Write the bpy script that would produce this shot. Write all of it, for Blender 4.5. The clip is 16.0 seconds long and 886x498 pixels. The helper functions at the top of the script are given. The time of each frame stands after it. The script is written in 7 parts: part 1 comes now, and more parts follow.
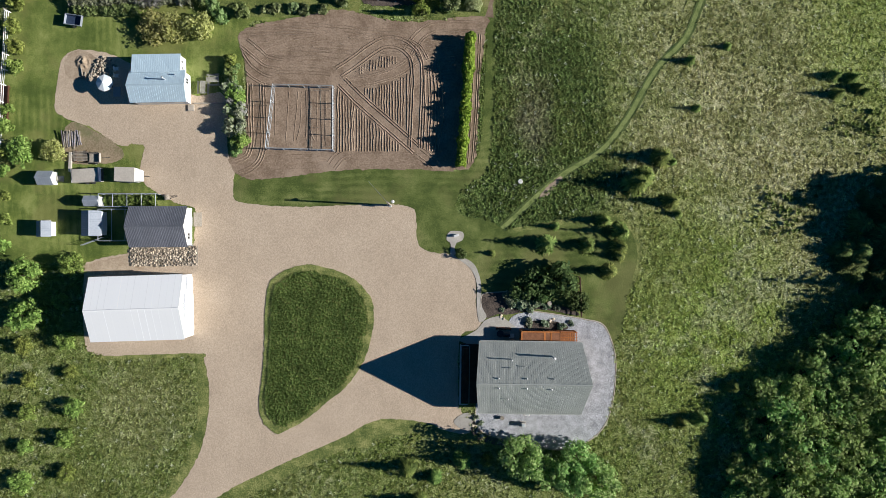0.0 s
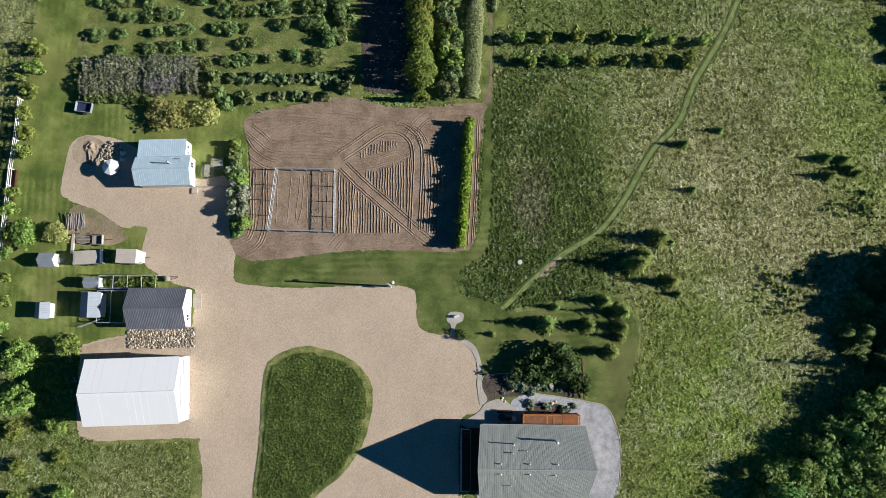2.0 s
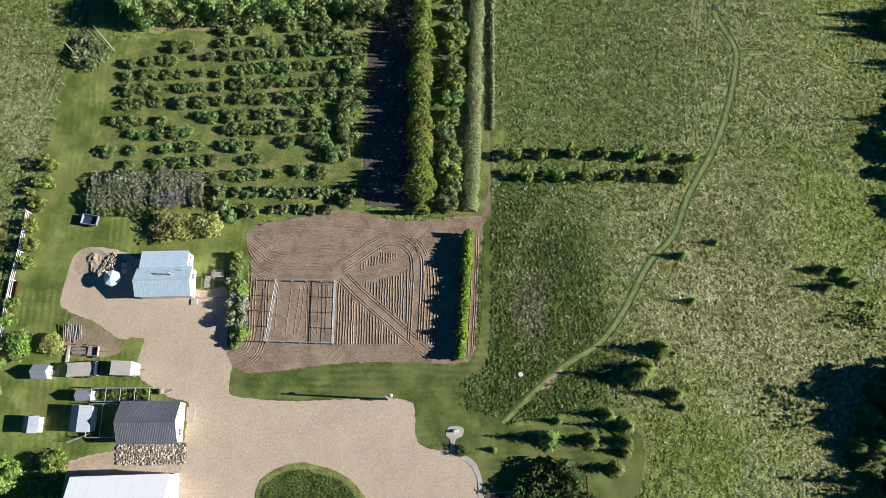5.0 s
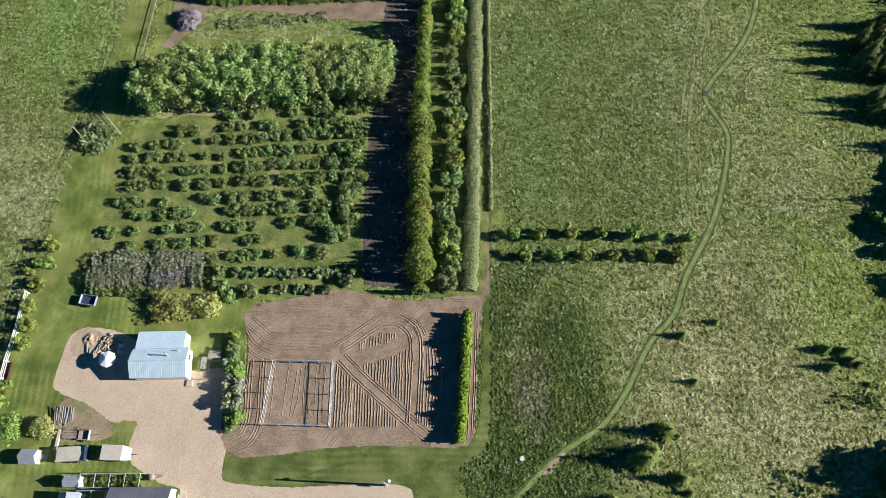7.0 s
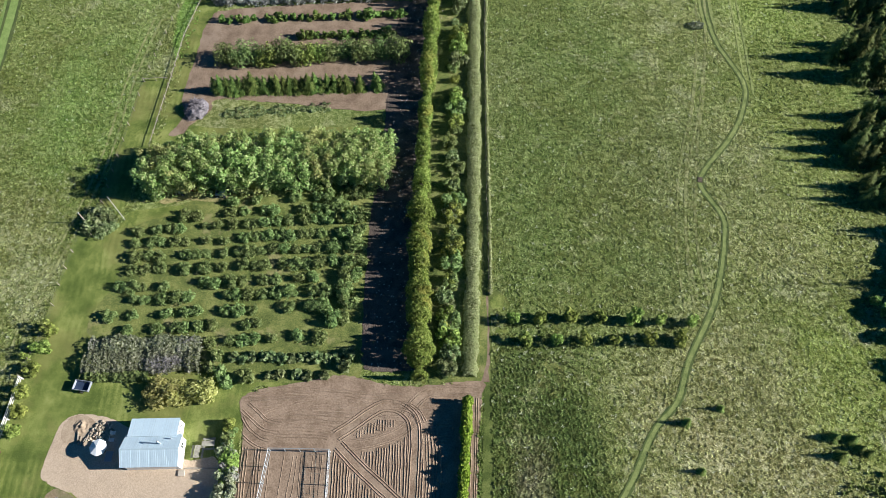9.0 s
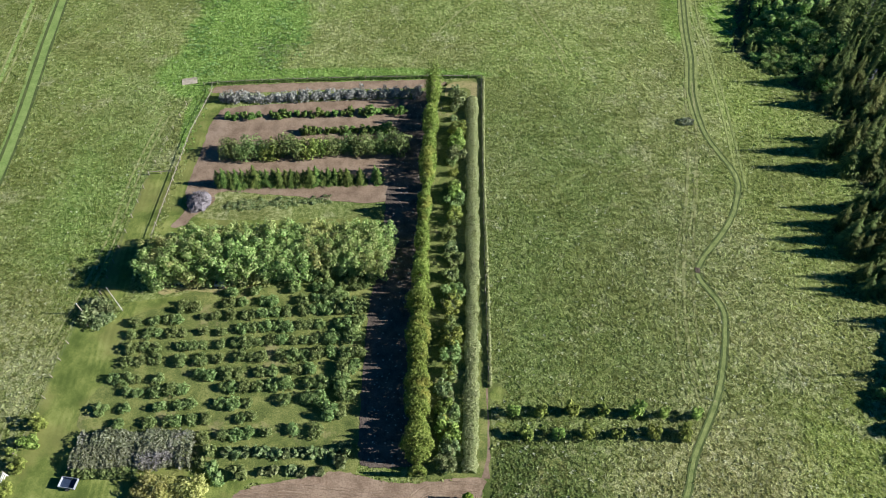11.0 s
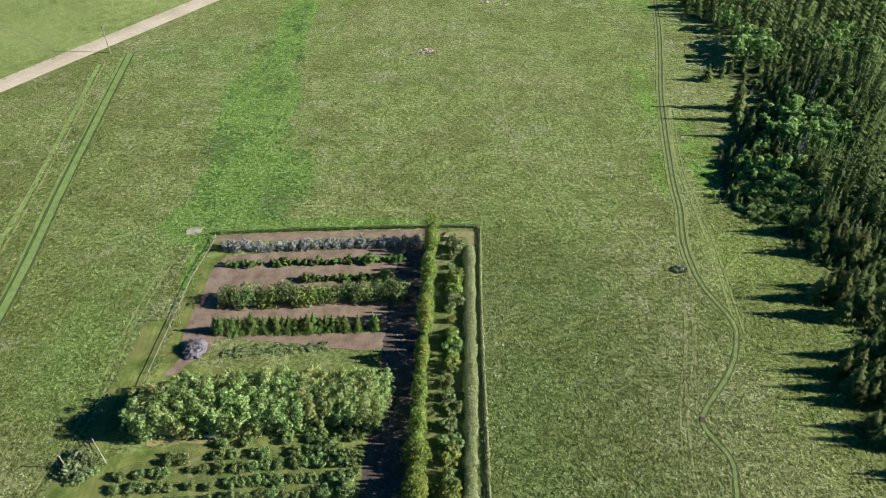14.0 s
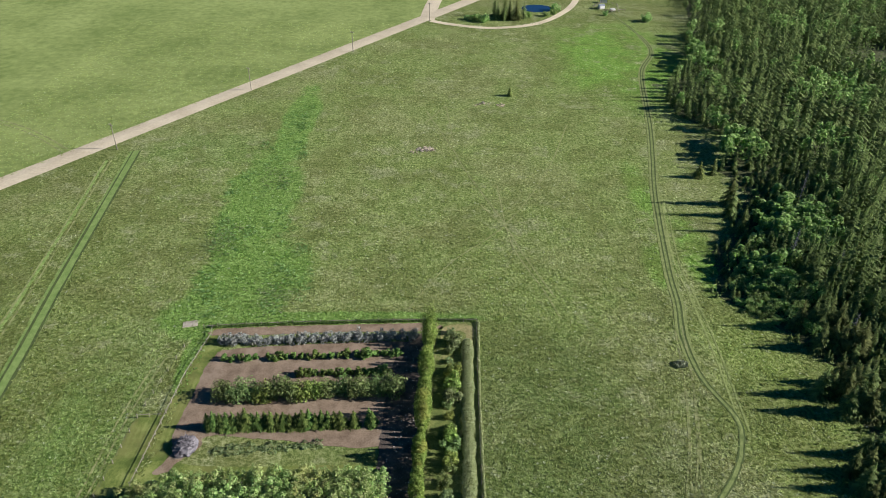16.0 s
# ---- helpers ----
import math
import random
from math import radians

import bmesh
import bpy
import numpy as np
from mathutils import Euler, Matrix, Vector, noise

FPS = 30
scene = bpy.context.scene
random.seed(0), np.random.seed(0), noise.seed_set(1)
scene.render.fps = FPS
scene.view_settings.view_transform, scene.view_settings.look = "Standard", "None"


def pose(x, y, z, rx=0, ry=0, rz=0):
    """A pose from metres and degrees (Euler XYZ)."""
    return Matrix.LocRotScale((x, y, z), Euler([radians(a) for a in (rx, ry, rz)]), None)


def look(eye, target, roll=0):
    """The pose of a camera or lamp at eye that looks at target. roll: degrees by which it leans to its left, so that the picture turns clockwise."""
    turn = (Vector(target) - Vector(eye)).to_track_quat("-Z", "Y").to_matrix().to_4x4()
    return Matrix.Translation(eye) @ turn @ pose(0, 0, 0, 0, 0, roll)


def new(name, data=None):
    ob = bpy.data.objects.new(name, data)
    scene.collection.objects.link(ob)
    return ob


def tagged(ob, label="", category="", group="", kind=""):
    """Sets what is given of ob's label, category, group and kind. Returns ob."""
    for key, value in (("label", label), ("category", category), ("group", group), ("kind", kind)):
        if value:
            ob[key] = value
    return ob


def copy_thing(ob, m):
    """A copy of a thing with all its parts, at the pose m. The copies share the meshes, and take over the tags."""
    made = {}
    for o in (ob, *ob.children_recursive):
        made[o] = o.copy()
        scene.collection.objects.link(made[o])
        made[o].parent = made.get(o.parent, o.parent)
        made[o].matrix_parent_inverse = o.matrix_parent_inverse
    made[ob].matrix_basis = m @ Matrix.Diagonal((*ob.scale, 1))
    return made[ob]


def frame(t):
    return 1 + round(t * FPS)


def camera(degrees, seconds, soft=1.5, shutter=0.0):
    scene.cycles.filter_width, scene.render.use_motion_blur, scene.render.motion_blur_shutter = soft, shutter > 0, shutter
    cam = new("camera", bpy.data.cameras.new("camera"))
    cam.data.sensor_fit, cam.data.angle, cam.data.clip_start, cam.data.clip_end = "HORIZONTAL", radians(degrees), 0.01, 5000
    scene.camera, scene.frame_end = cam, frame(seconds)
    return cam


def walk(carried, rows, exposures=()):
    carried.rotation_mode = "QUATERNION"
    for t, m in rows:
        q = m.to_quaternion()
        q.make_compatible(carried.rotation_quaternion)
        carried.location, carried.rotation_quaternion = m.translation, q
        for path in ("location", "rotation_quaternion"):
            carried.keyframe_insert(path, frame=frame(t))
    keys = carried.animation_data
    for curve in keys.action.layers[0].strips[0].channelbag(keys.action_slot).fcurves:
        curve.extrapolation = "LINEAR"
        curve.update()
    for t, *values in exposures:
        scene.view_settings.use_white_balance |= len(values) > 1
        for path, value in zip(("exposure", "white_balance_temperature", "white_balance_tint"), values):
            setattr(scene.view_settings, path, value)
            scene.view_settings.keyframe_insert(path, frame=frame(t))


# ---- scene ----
# camera: a hovering drone that tilts up from straight down
lens = 2 * math.degrees(math.atan(784 / 1241.7))
cam = camera(lens, 16.0, 0.6)
tilts = [
    (0.0, -0.00, 0.00, -0.00),
    (0.5, 2.02, 0.00, -0.03),
    (1.0, 3.58, 0.00, -0.09),
    (1.5, 5.10, -0.02, -0.05),
    (2.0, 6.59, -0.00, -0.13),
    (2.5, 8.03, -0.03, -0.08),
    (3.0, 9.55, -0.04, -0.12),
    (3.5, 11.05, -0.02, -0.10),
    (4.0, 12.55, -0.03, -0.11),
    (6.5, 20.50, -0.08, -0.18),
    (7.0, 22.15, -0.09, -0.22),
    (7.5, 23.77, -0.09, -0.17),
    (8.0, 25.45, -0.10, -0.20),
    (8.5, 27.21, -0.12, -0.20),
    (9.0, 29.02, -0.12, -0.22),
    (11.5, 38.35, -0.19, -0.35),
    (12.0, 40.35, -0.20, -0.41),
    (12.5, 42.36, -0.25, -0.39),
    (13.0, 44.39, -0.24, -0.42),
    (13.5, 46.41, -0.26, -0.44),
    (14.0, 48.35, -0.28, -0.46),
    (14.5, 50.30, -0.31, -0.47),
    (15.0, 52.24, -0.35, -0.49),
    (15.5, 54.10, -0.40, -0.52),
    (16.0, 55.99, -0.47, -0.51),
]
walk(cam, [(t, pose(0, 0, 100, a, b, c)) for t, a, b, c in tilts], [(0.0, 0.47), (3.0, 0.54), (6.5, 0.78), (9.0, 0.88), (12.0, 0.92), (15.0, 0.72), (16.0, 0.64)])

# ---- light ----
SUN_EL, SUN_AZ = radians(25), radians(-3)
sun_dir = Vector((math.cos(SUN_EL) * math.cos(SUN_AZ), math.cos(SUN_EL) * math.sin(SUN_AZ), math.sin(SUN_EL)))
world = bpy.data.worlds.new("sky")
scene.world = world
world.use_nodes = True
wn = world.node_tree
sky = wn.nodes.new("ShaderNodeTexSky")
sky.sky_type, sky.sun_disc = "NISHITA", False
sky.ozone_density, sky.dust_density = 5.0, 0.1
sky.sun_elevation, sky.sun_rotation = SUN_EL, radians(90) - SUN_AZ
wn.nodes["Background"].inputs["Strength"].default_value = 0.031
clear = wn.nodes.new("ShaderNodeHueSaturation")
clear.inputs["Saturation"].default_value = 1.3
wn.links.new(sky.outputs["Color"], clear.inputs["Color"])
wn.links.new(clear.outputs["Color"], wn.nodes["Background"].inputs["Color"])
sun = new("sun", bpy.data.lights.new("sun", "SUN"))
sun.data.energy, sun.data.angle, sun.data.color = 5.0, radians(0.5), (1.0, 0.955, 0.895)
sun.matrix_world = look(sun_dir * 300, (0, 0, 0))

# ---- materials ----


class Nodes:
    """A small wrapper round a material's node tree."""

    def __init__(self, name):
        self.mat = bpy.data.materials.new(name)
        self.mat.use_nodes = True
        self.t = self.mat.node_tree
        self.bsdf = self.t.nodes["Principled BSDF"]
        self.pos = self.t.nodes.new("ShaderNodeNewGeometry").outputs["Position"]

    def node(self, kind, operation="", clamp=False, data_type="", blend_type="", easing=""):
        n = self.t.nodes.new("ShaderNode" + kind)
        if operation:
            n.operation = operation
        if clamp:
            n.use_clamp = True
        if data_type:
            n.data_type, n.blend_type = data_type, blend_type
        if easing:
            n.interpolation_type = easing
        return n

    def put(self, socket, value):
        if isinstance(value, bpy.types.NodeSocket):
            self.t.links.new(value, socket)
        else:
            socket.default_value = value

    def noise(self, scale, detail=4.0, rough=0.6, vec=None, stretch=None):
        n = self.node("TexNoise")
        v = self.pos if vec is None else vec
        if stretch:
            m = self.node("VectorMath", operation="MULTIPLY")
            self.put(m.inputs[0], v)
            m.inputs[1].default_value = stretch
            v = m.outputs[0]
        self.put(n.inputs["Vector"], v)
        n.inputs["Scale"].default_value = scale
        n.inputs["Detail"].default_value = detail
        n.inputs["Roughness"].default_value = rough
        return n.outputs["Fac"]

    def math(self, op, a, b=0.0, clamp=False):
        n = self.node("Math", operation=op, clamp=clamp)
        self.put(n.inputs[0], a)
        self.put(n.inputs[1], b)
        return n.outputs[0]

    def span(self, v, a, b, c=0.0, d=1.0):
        n = self.node("MapRange", easing="SMOOTHSTEP")
        for i, x in enumerate((v, a, b, c, d)):
            self.put(n.inputs[i], x)
        return n.outputs[0]

    def ramp(self, fac, stops):
        n = self.node("ValToRGB")
        e = n.color_ramp.elements
        while len(e) < len(stops):
            e.new(0.5)
        for el, (p, c) in zip(e, stops):
            el.position, el.color = p, (*c, 1)
        self.put(n.inputs[0], fac)
        return n.outputs[0]

    def mix(self, fac, a, b, mode="MIX"):
        n = self.node("Mix", data_type="RGBA", blend_type=mode)
        self.put(n.inputs[0], fac)
        self.put(n.inputs[6], a if not isinstance(a, tuple) else (*a, 1))
        self.put(n.inputs[7], b if not isinstance(b, tuple) else (*b, 1))
        return n.outputs[2]

    def vary(self, color, value, low, high, hue=0.0):
        n = self.node("HueSaturation")
        self.put(n.inputs["Color"], color)
        self.put(n.inputs["Value"], self.span(value, 0, 1, low, high))
        if hue:
            self.put(n.inputs["Hue"], self.span(value, 0, 1, 0.5 - hue, 0.5 + hue))
        return n.outputs[0]

    def random(self, island):
        if island:
            return self.node("NewGeometry").outputs["Random Per Island"]
        return self.node("ObjectInfo").outputs["Random"]

    def blob(self, cx, cy, rx, ry, warp=None, soft=0.35, amount=2.2):
        """One inside an ellipse on the plan, fading out over its rim."""
        s = self.node("SeparateXYZ")
        self.put(s.inputs[0], self.pos)
        dx = self.math("MULTIPLY", self.math("SUBTRACT", s.outputs[0], cx), 1 / rx)
        dy = self.math("MULTIPLY", self.math("SUBTRACT", s.outputs[1], cy), 1 / ry)
        d = self.math("SQRT", self.math("ADD", self.math("MULTIPLY", dx, dx), self.math("MULTIPLY", dy, dy)))
        if warp is not None:
            d = self.math("ADD", d, self.math("MULTIPLY", self.math("SUBTRACT", warp, 0.5), amount))
        return self.span(d, 1 + soft, 1 - soft)

    def done(self, color, rough=0.85, metal=0.0, bump=None, strength=0.3, distance=0.05, spec=0.3):
        self.put(self.bsdf.inputs["Base Color"], color if not isinstance(color, tuple) else (*color, 1))
        self.put(self.bsdf.inputs["Roughness"], rough)
        self.bsdf.inputs["Metallic"].default_value = metal
        self.bsdf.inputs["Specular IOR Level"].default_value = spec
        if bump is not None:
            b = self.node("Bump")
            b.inputs["Strength"].default_value, b.inputs["Distance"].default_value = strength, distance
            self.put(b.inputs["Height"], bump)
            self.put(self.bsdf.inputs["Normal"], b.outputs[0])
        return self.mat


def surface(name, dark, light, scale=1.0, fine=9.0, rough=0.85, metal=0.0, strength=0.3, distance=0.03, stain=None, spread=0.12, spec=0.3):
    """Two scales of mottling between two colours, fine relief, and a small change from piece to piece."""
    n = Nodes(name)
    a, b = n.noise(scale, 5), n.noise(fine, 4)
    c = n.ramp(n.math("ADD", n.math("MULTIPLY", a, 0.55), n.math("MULTIPLY", b, 0.45)), [(0.39, dark), (0.61, light)])
    if stain:
        c = n.mix(n.span(n.noise(scale * 0.35, 6, 0.7), 0.52, 0.68, 0, 0.7), c, stain)
    c = n.vary(c, n.random(False), 1 - spread, 1 + spread)
    return n.done(c, rough, metal, b, strength, distance, spec)


def foliage(name, dark, mid, light, hue=0.02, low=0.65, high=1.3, through_light=0.3, tip=None):
    """Leaves: a change from leaf to leaf and from plant to plant, and light that passes through."""
    n = Nodes(name)
    r, o = n.random(True), n.random(False)
    c = n.ramp(r, [(0.0, dark), (0.55, mid), (1.0, light)])
    if tip:
        c = n.mix(n.span(n.noise(0.22, 3), 0.55, 0.66, 0, 0.75), c, tip)
    c = n.vary(c, n.noise(0.5, 2), low, high)
    c = n.vary(c, o, 0.85, 1.15, hue)
    mat = n.done(c, 0.7, spec=0.12)
    tr = n.node("BsdfTranslucent")
    n.put(tr.inputs["Color"], c)
    m = n.node("MixShader")
    m.inputs[0].default_value = through_light
    n.put(m.inputs[1], n.bsdf.outputs[0])
    n.put(m.inputs[2], tr.outputs[0])
    n.put(n.t.nodes["Material Output"].inputs["Surface"], m.outputs[0])
    return mat


def meadow_color(n):
    """The meadow's own colour over the whole plan: species and growth differ from place to place."""
    warp = n.noise(0.035, 4)
    big, mid, small = n.noise(0.03, 5, 0.6), n.noise(0.3, 5, 0.65), n.math("ADD", n.math("MULTIPLY", n.noise(1.3, 3, 0.65), 0.45), n.math("MULTIPLY", n.noise(5.0, 4, 0.7), 0.55))
    v = n.math("ADD", n.math("MULTIPLY", mid, 0.16), n.math("MULTIPLY", small, 0.84))
    v = n.math("ADD", n.math("MULTIPLY", n.math("SUBTRACT", v, 0.5), 1.4), 0.5)
    patchy = n.math("ADD", n.math("MULTIPLY", warp, 0.35), n.math("MULTIPLY", n.noise(0.13, 6, 0.75), 0.65))
    base = n.ramp(v, [(0.41, (0.105, 0.140, 0.038)), (0.5, (0.190, 0.225, 0.070)), (0.59, (0.320, 0.335, 0.155))])
    dry = n.ramp(v, [(0.41, (0.165, 0.152, 0.066)), (0.5, (0.345, 0.315, 0.168)), (0.59, (0.640, 0.570, 0.410))])
    lush = n.ramp(v, [(0.41, (0.070, 0.145, 0.034)), (0.5, (0.168, 0.278, 0.074)), (0.59, (0.350, 0.470, 0.180))])
    sunny = n.ramp(v, [(0.41, (0.135, 0.185, 0.040)), (0.5, (0.250, 0.310, 0.075)), (0.59, (0.420, 0.470, 0.170))])
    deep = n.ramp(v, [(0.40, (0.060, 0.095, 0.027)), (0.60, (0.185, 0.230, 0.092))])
    fresh = n.ramp(v, [(0.41, (0.110, 0.156, 0.045)), (0.5, (0.232, 0.290, 0.092)), (0.59, (0.440, 0.470, 0.225))])
    vivid = n.ramp(v, [(0.41, (0.100, 0.195, 0.032)), (0.5, (0.195, 0.335, 0.062)), (0.59, (0.340, 0.500, 0.140))])
    base = n.mix(n.math("MULTIPLY", n.blob(30, 200, 125, 145, warp, 0.25), 0.95), base, fresh)
    c = n.mix(n.span(big, 0.45, 0.62, 0, 0.35), base, dry)
    c = n.mix(n.math("MULTIPLY", n.blob(45, 14, 19, 27, warp, 0.5), 0.92), c, dry)
    c = n.mix(n.math("MULTIPLY", n.blob(50, 66, 20, 18, patchy, 0.5), 0.4), c, dry)
    c = n.mix(n.math("MULTIPLY", n.blob(-43, -23, 6, 6, patchy, 0.6), 0.45), c, dry)
    c = n.mix(n.math("MULTIPLY", n.blob(37, -10, 12, 17, patchy, 0.5), 0.95), c, sunny)
    c = n.mix(n.math("MULTIPLY", n.blob(61, 32, 9, 14, patchy, 0.5), 0.6), c, sunny)
    c = n.mix(n.math("MULTIPLY", n.blob(66, 88, 9, 36, patchy, 0.5), 0.45), c, sunny)
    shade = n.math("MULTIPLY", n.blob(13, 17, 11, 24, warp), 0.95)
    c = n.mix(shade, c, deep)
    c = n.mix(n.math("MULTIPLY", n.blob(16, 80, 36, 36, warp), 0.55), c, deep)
    c = n.mix(n.math("MULTIPLY", n.blob(12.8, 19, 2.6, 5.5, mid, 0.6), 0.6), c, n.ramp(v, [(0.42, (0.130, 0.100, 0.080)), (0.58, (0.460, 0.385, 0.340))]))
    for cx, cy, rx, ry, f in ((-72, 78, 12, 10, 0.2), (-70, 205, 26, 12, 0.4), (-63, 96, 9, 26, 0.4)):
        c = n.mix(n.math("MULTIPLY", n.blob(cx, cy, rx, ry, patchy, 0.4), f), c, lush)
    for cx, cy, rx, ry, f in ((80, 292, 28, 50, 0.95), (60, 178, 4, 16, 0.8), (56, 141, 4, 10, 0.85), (67, 146, 5, 16, 0.9)):
        c = n.mix(n.math("MULTIPLY", n.blob(cx, cy, rx, ry, patchy, 0.4, 1.4), f), c, vivid)
    c = n.mix(n.span(n.noise(0.05, 6, 0.7), 0.46, 0.58, 0, 0.5), c, n.ramp(v, [(0.41, (0.090, 0.112, 0.032)), (0.59, (0.262, 0.270, 0.105))]))
    c = n.mix(n.span(n.noise(0.55, 5, 0.8), 0.55, 0.64, 0, 0.3), c, n.ramp(v, [(0.41, (0.050, 0.085, 0.022)), (0.59, (0.150, 0.200, 0.060))]))
    c = n.mix(n.span(patchy, 0.525, 0.60, 0, 0.7), c, n.ramp(v, [(0.43, (0.150, 0.175, 0.060)), (0.57, (0.520, 0.500, 0.340))]))
    weedy = n.math("ADD", n.math("MULTIPLY", n.noise(0.09, 4, 0.6), 0.7), n.math("MULTIPLY", n.noise(0.45, 4, 0.7), 0.3))
    damp = n.blob(-44, 136, 13, 20, weedy, 0.16, 1.6)
    for cx, cy, rx, ry in ((-49.5, 172, 10.5, 34), (-45, 128, 13, 9), (-24, 120.8, 34, 2.2), (-47, 226, 6, 34), (-54, 121, 8, 8), (-49.5, 108, 2.4, 13)):
        damp = n.math("MAXIMUM", damp, n.blob(cx, cy, rx, ry, weedy, 0.16, 1.6))
    c = n.mix(n.math("MULTIPLY", damp, 0.85), c, n.mix(0.4, lush, vivid))
    s = n.node("SeparateXYZ")
    n.put(s.inputs[0], n.pos)
    beyond = n.math("SUBTRACT", s.outputs[1], n.math("ADD", n.math("MULTIPLY", s.outputs[0], 1.41), 357))
    pasture = n.ramp(n.math("ADD", n.math("MULTIPLY", big, 0.5), n.math("MULTIPLY", mid, 0.5)), [(0.38, (0.225, 0.280, 0.095)), (0.62, (0.425, 0.465, 0.195))])
    return n.mix(n.span(beyond, -3, 3), c, pasture), v, shade


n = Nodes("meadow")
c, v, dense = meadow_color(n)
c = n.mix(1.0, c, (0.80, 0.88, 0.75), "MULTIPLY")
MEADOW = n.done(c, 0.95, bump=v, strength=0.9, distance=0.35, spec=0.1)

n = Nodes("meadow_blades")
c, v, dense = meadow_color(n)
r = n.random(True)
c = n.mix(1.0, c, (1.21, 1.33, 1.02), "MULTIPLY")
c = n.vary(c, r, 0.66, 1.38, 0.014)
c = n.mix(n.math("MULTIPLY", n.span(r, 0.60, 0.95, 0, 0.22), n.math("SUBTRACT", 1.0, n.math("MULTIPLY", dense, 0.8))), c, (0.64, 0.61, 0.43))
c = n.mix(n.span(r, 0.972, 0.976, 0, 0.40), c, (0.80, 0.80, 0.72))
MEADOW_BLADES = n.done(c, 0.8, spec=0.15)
tr = n.node("BsdfTranslucent")
n.put(tr.inputs["Color"], c)
m = n.node("MixShader")
m.inputs[0].default_value = 0.35
n.put(m.inputs[1], n.bsdf.outputs[0])
n.put(m.inputs[2], tr.outputs[0])
n.put(n.t.nodes["Material Output"].inputs["Surface"], m.outputs[0])

def lawn(name, tone, turn):
    """Mown turf with faint mowing lines that run along the plan's x or y axis."""
    n = Nodes(name)
    s = n.node("SeparateXYZ")
    n.put(s.inputs[0], n.pos)
    lines = n.math("SINE", n.math("ADD", n.math("MULTIPLY", s.outputs[turn], 6.3), n.math("MULTIPLY", n.noise(0.12, 2), 9.0)))
    f = n.math("ADD", n.math("MULTIPLY", n.noise(0.25, 5), 0.5), n.math("ADD", n.math("MULTIPLY", n.noise(8.0, 4, 0.75), 0.42), n.math("MULTIPLY", n.math("MULTIPLY", lines, n.span(n.noise(0.09, 3), 0.42, 0.6)), 0.026)))
    c = n.ramp(f, [(0.40, (0.078, 0.115, 0.028)), (0.47, (0.148, 0.193, 0.050)), (0.56, (0.265, 0.300, 0.102))])
    c = n.mix(n.span(n.noise(0.11, 4), 0.48, 0.62, 0, 0.6), c, (0.195, 0.200, 0.072))
    c = n.mix(n.span(n.noise(0.9, 5, 0.8), 0.60, 0.70, 0, 0.35), c, (0.085, 0.125, 0.030))
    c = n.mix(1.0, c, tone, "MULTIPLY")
    return n.done(c, 0.9, bump=n.noise(7, 4, 0.7), strength=0.8, distance=0.05, spec=0.15)


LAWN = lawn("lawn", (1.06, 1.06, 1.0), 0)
# a darker, slightly bluer tone for the east yard
LAWN_DARK = lawn("darker_lawn", (0.80, 0.80, 0.84), 1)

n = Nodes("rim_grass")
f = n.math("ADD", n.math("MULTIPLY", n.noise(0.5, 5), 0.5), n.math("MULTIPLY", n.noise(6.0, 4), 0.5))
RIM = n.done(n.ramp(f, [(0.40, (0.070, 0.105, 0.025)), (0.5, (0.160, 0.192, 0.055)), (0.60, (0.320, 0.325, 0.120))]), 0.9, bump=f, strength=0.9, distance=0.18)

n = Nodes("orchard_turf")
f = n.math("ADD", n.math("MULTIPLY", n.noise(0.35, 5), 0.45), n.math("MULTIPLY", n.noise(5.0, 5, 0.75), 0.55))
c = n.ramp(f, [(0.40, (0.060, 0.092, 0.024)), (0.5, (0.135, 0.170, 0.046)), (0.60, (0.250, 0.268, 0.090))])
c = n.mix(n.span(n.noise(0.16, 5, 0.7), 0.56, 0.66, 0, 0.6), c, (0.300, 0.268, 0.135))
ROUGH = n.done(c, 0.95, bump=f, strength=0.9, distance=0.15)

n = Nodes("gravel_drive")
f = n.math("ADD", n.math("MULTIPLY", n.noise(0.18, 5), 0.25), n.math("MULTIPLY", n.noise(6.5, 6, 0.85), 0.75))
c = n.ramp(f, [(0.33, (0.375, 0.297, 0.218)), (0.5, (0.510, 0.412, 0.312)), (0.66, (0.660, 0.550, 0.430))])
v = n.node("TexVoronoi")
n.put(v.inputs["Vector"], n.pos)
v.inputs["Scale"].default_value = 9.0
c = n.mix(0.22, c, n.ramp(v.outputs["Color"], [(0.2, (0.24, 0.23, 0.22)), (0.8, (0.80, 0.78, 0.76))]), "OVERLAY")
c = n.mix(n.span(n.noise(0.6, 5, 0.7, stretch=(1, 0.25, 1)), 0.56, 0.72, 0, 0.35), c, (0.38, 0.295, 0.21))
GRAVEL = n.done(c, 0.95, bump=n.noise(11, 4, 0.7), strength=0.7, distance=0.05)

SOIL = surface("plowed_soil", (0.175, 0.124, 0.086), (0.340, 0.258, 0.190), 0.4, 4.0, 0.95, strength=0.8, distance=0.05, stain=(0.35, 0.275, 0.21))
CLODS = surface("soil_ridges", (0.185, 0.133, 0.092), (0.365, 0.280, 0.208), 0.5, 5.0, 0.95, strength=0.8, distance=0.08)
DIRT = surface("trampled_dirt", (0.22, 0.175, 0.105), (0.42, 0.335, 0.235), 0.3, 4.0, 0.95, strength=0.6, distance=0.06, stain=(0.13, 0.16, 0.055))
STRAW_TURF = surface("straw_turf", (0.20, 0.20, 0.075), (0.40, 0.35, 0.17), 0.5, 4.0, 0.95, strength=0.6, distance=0.08)
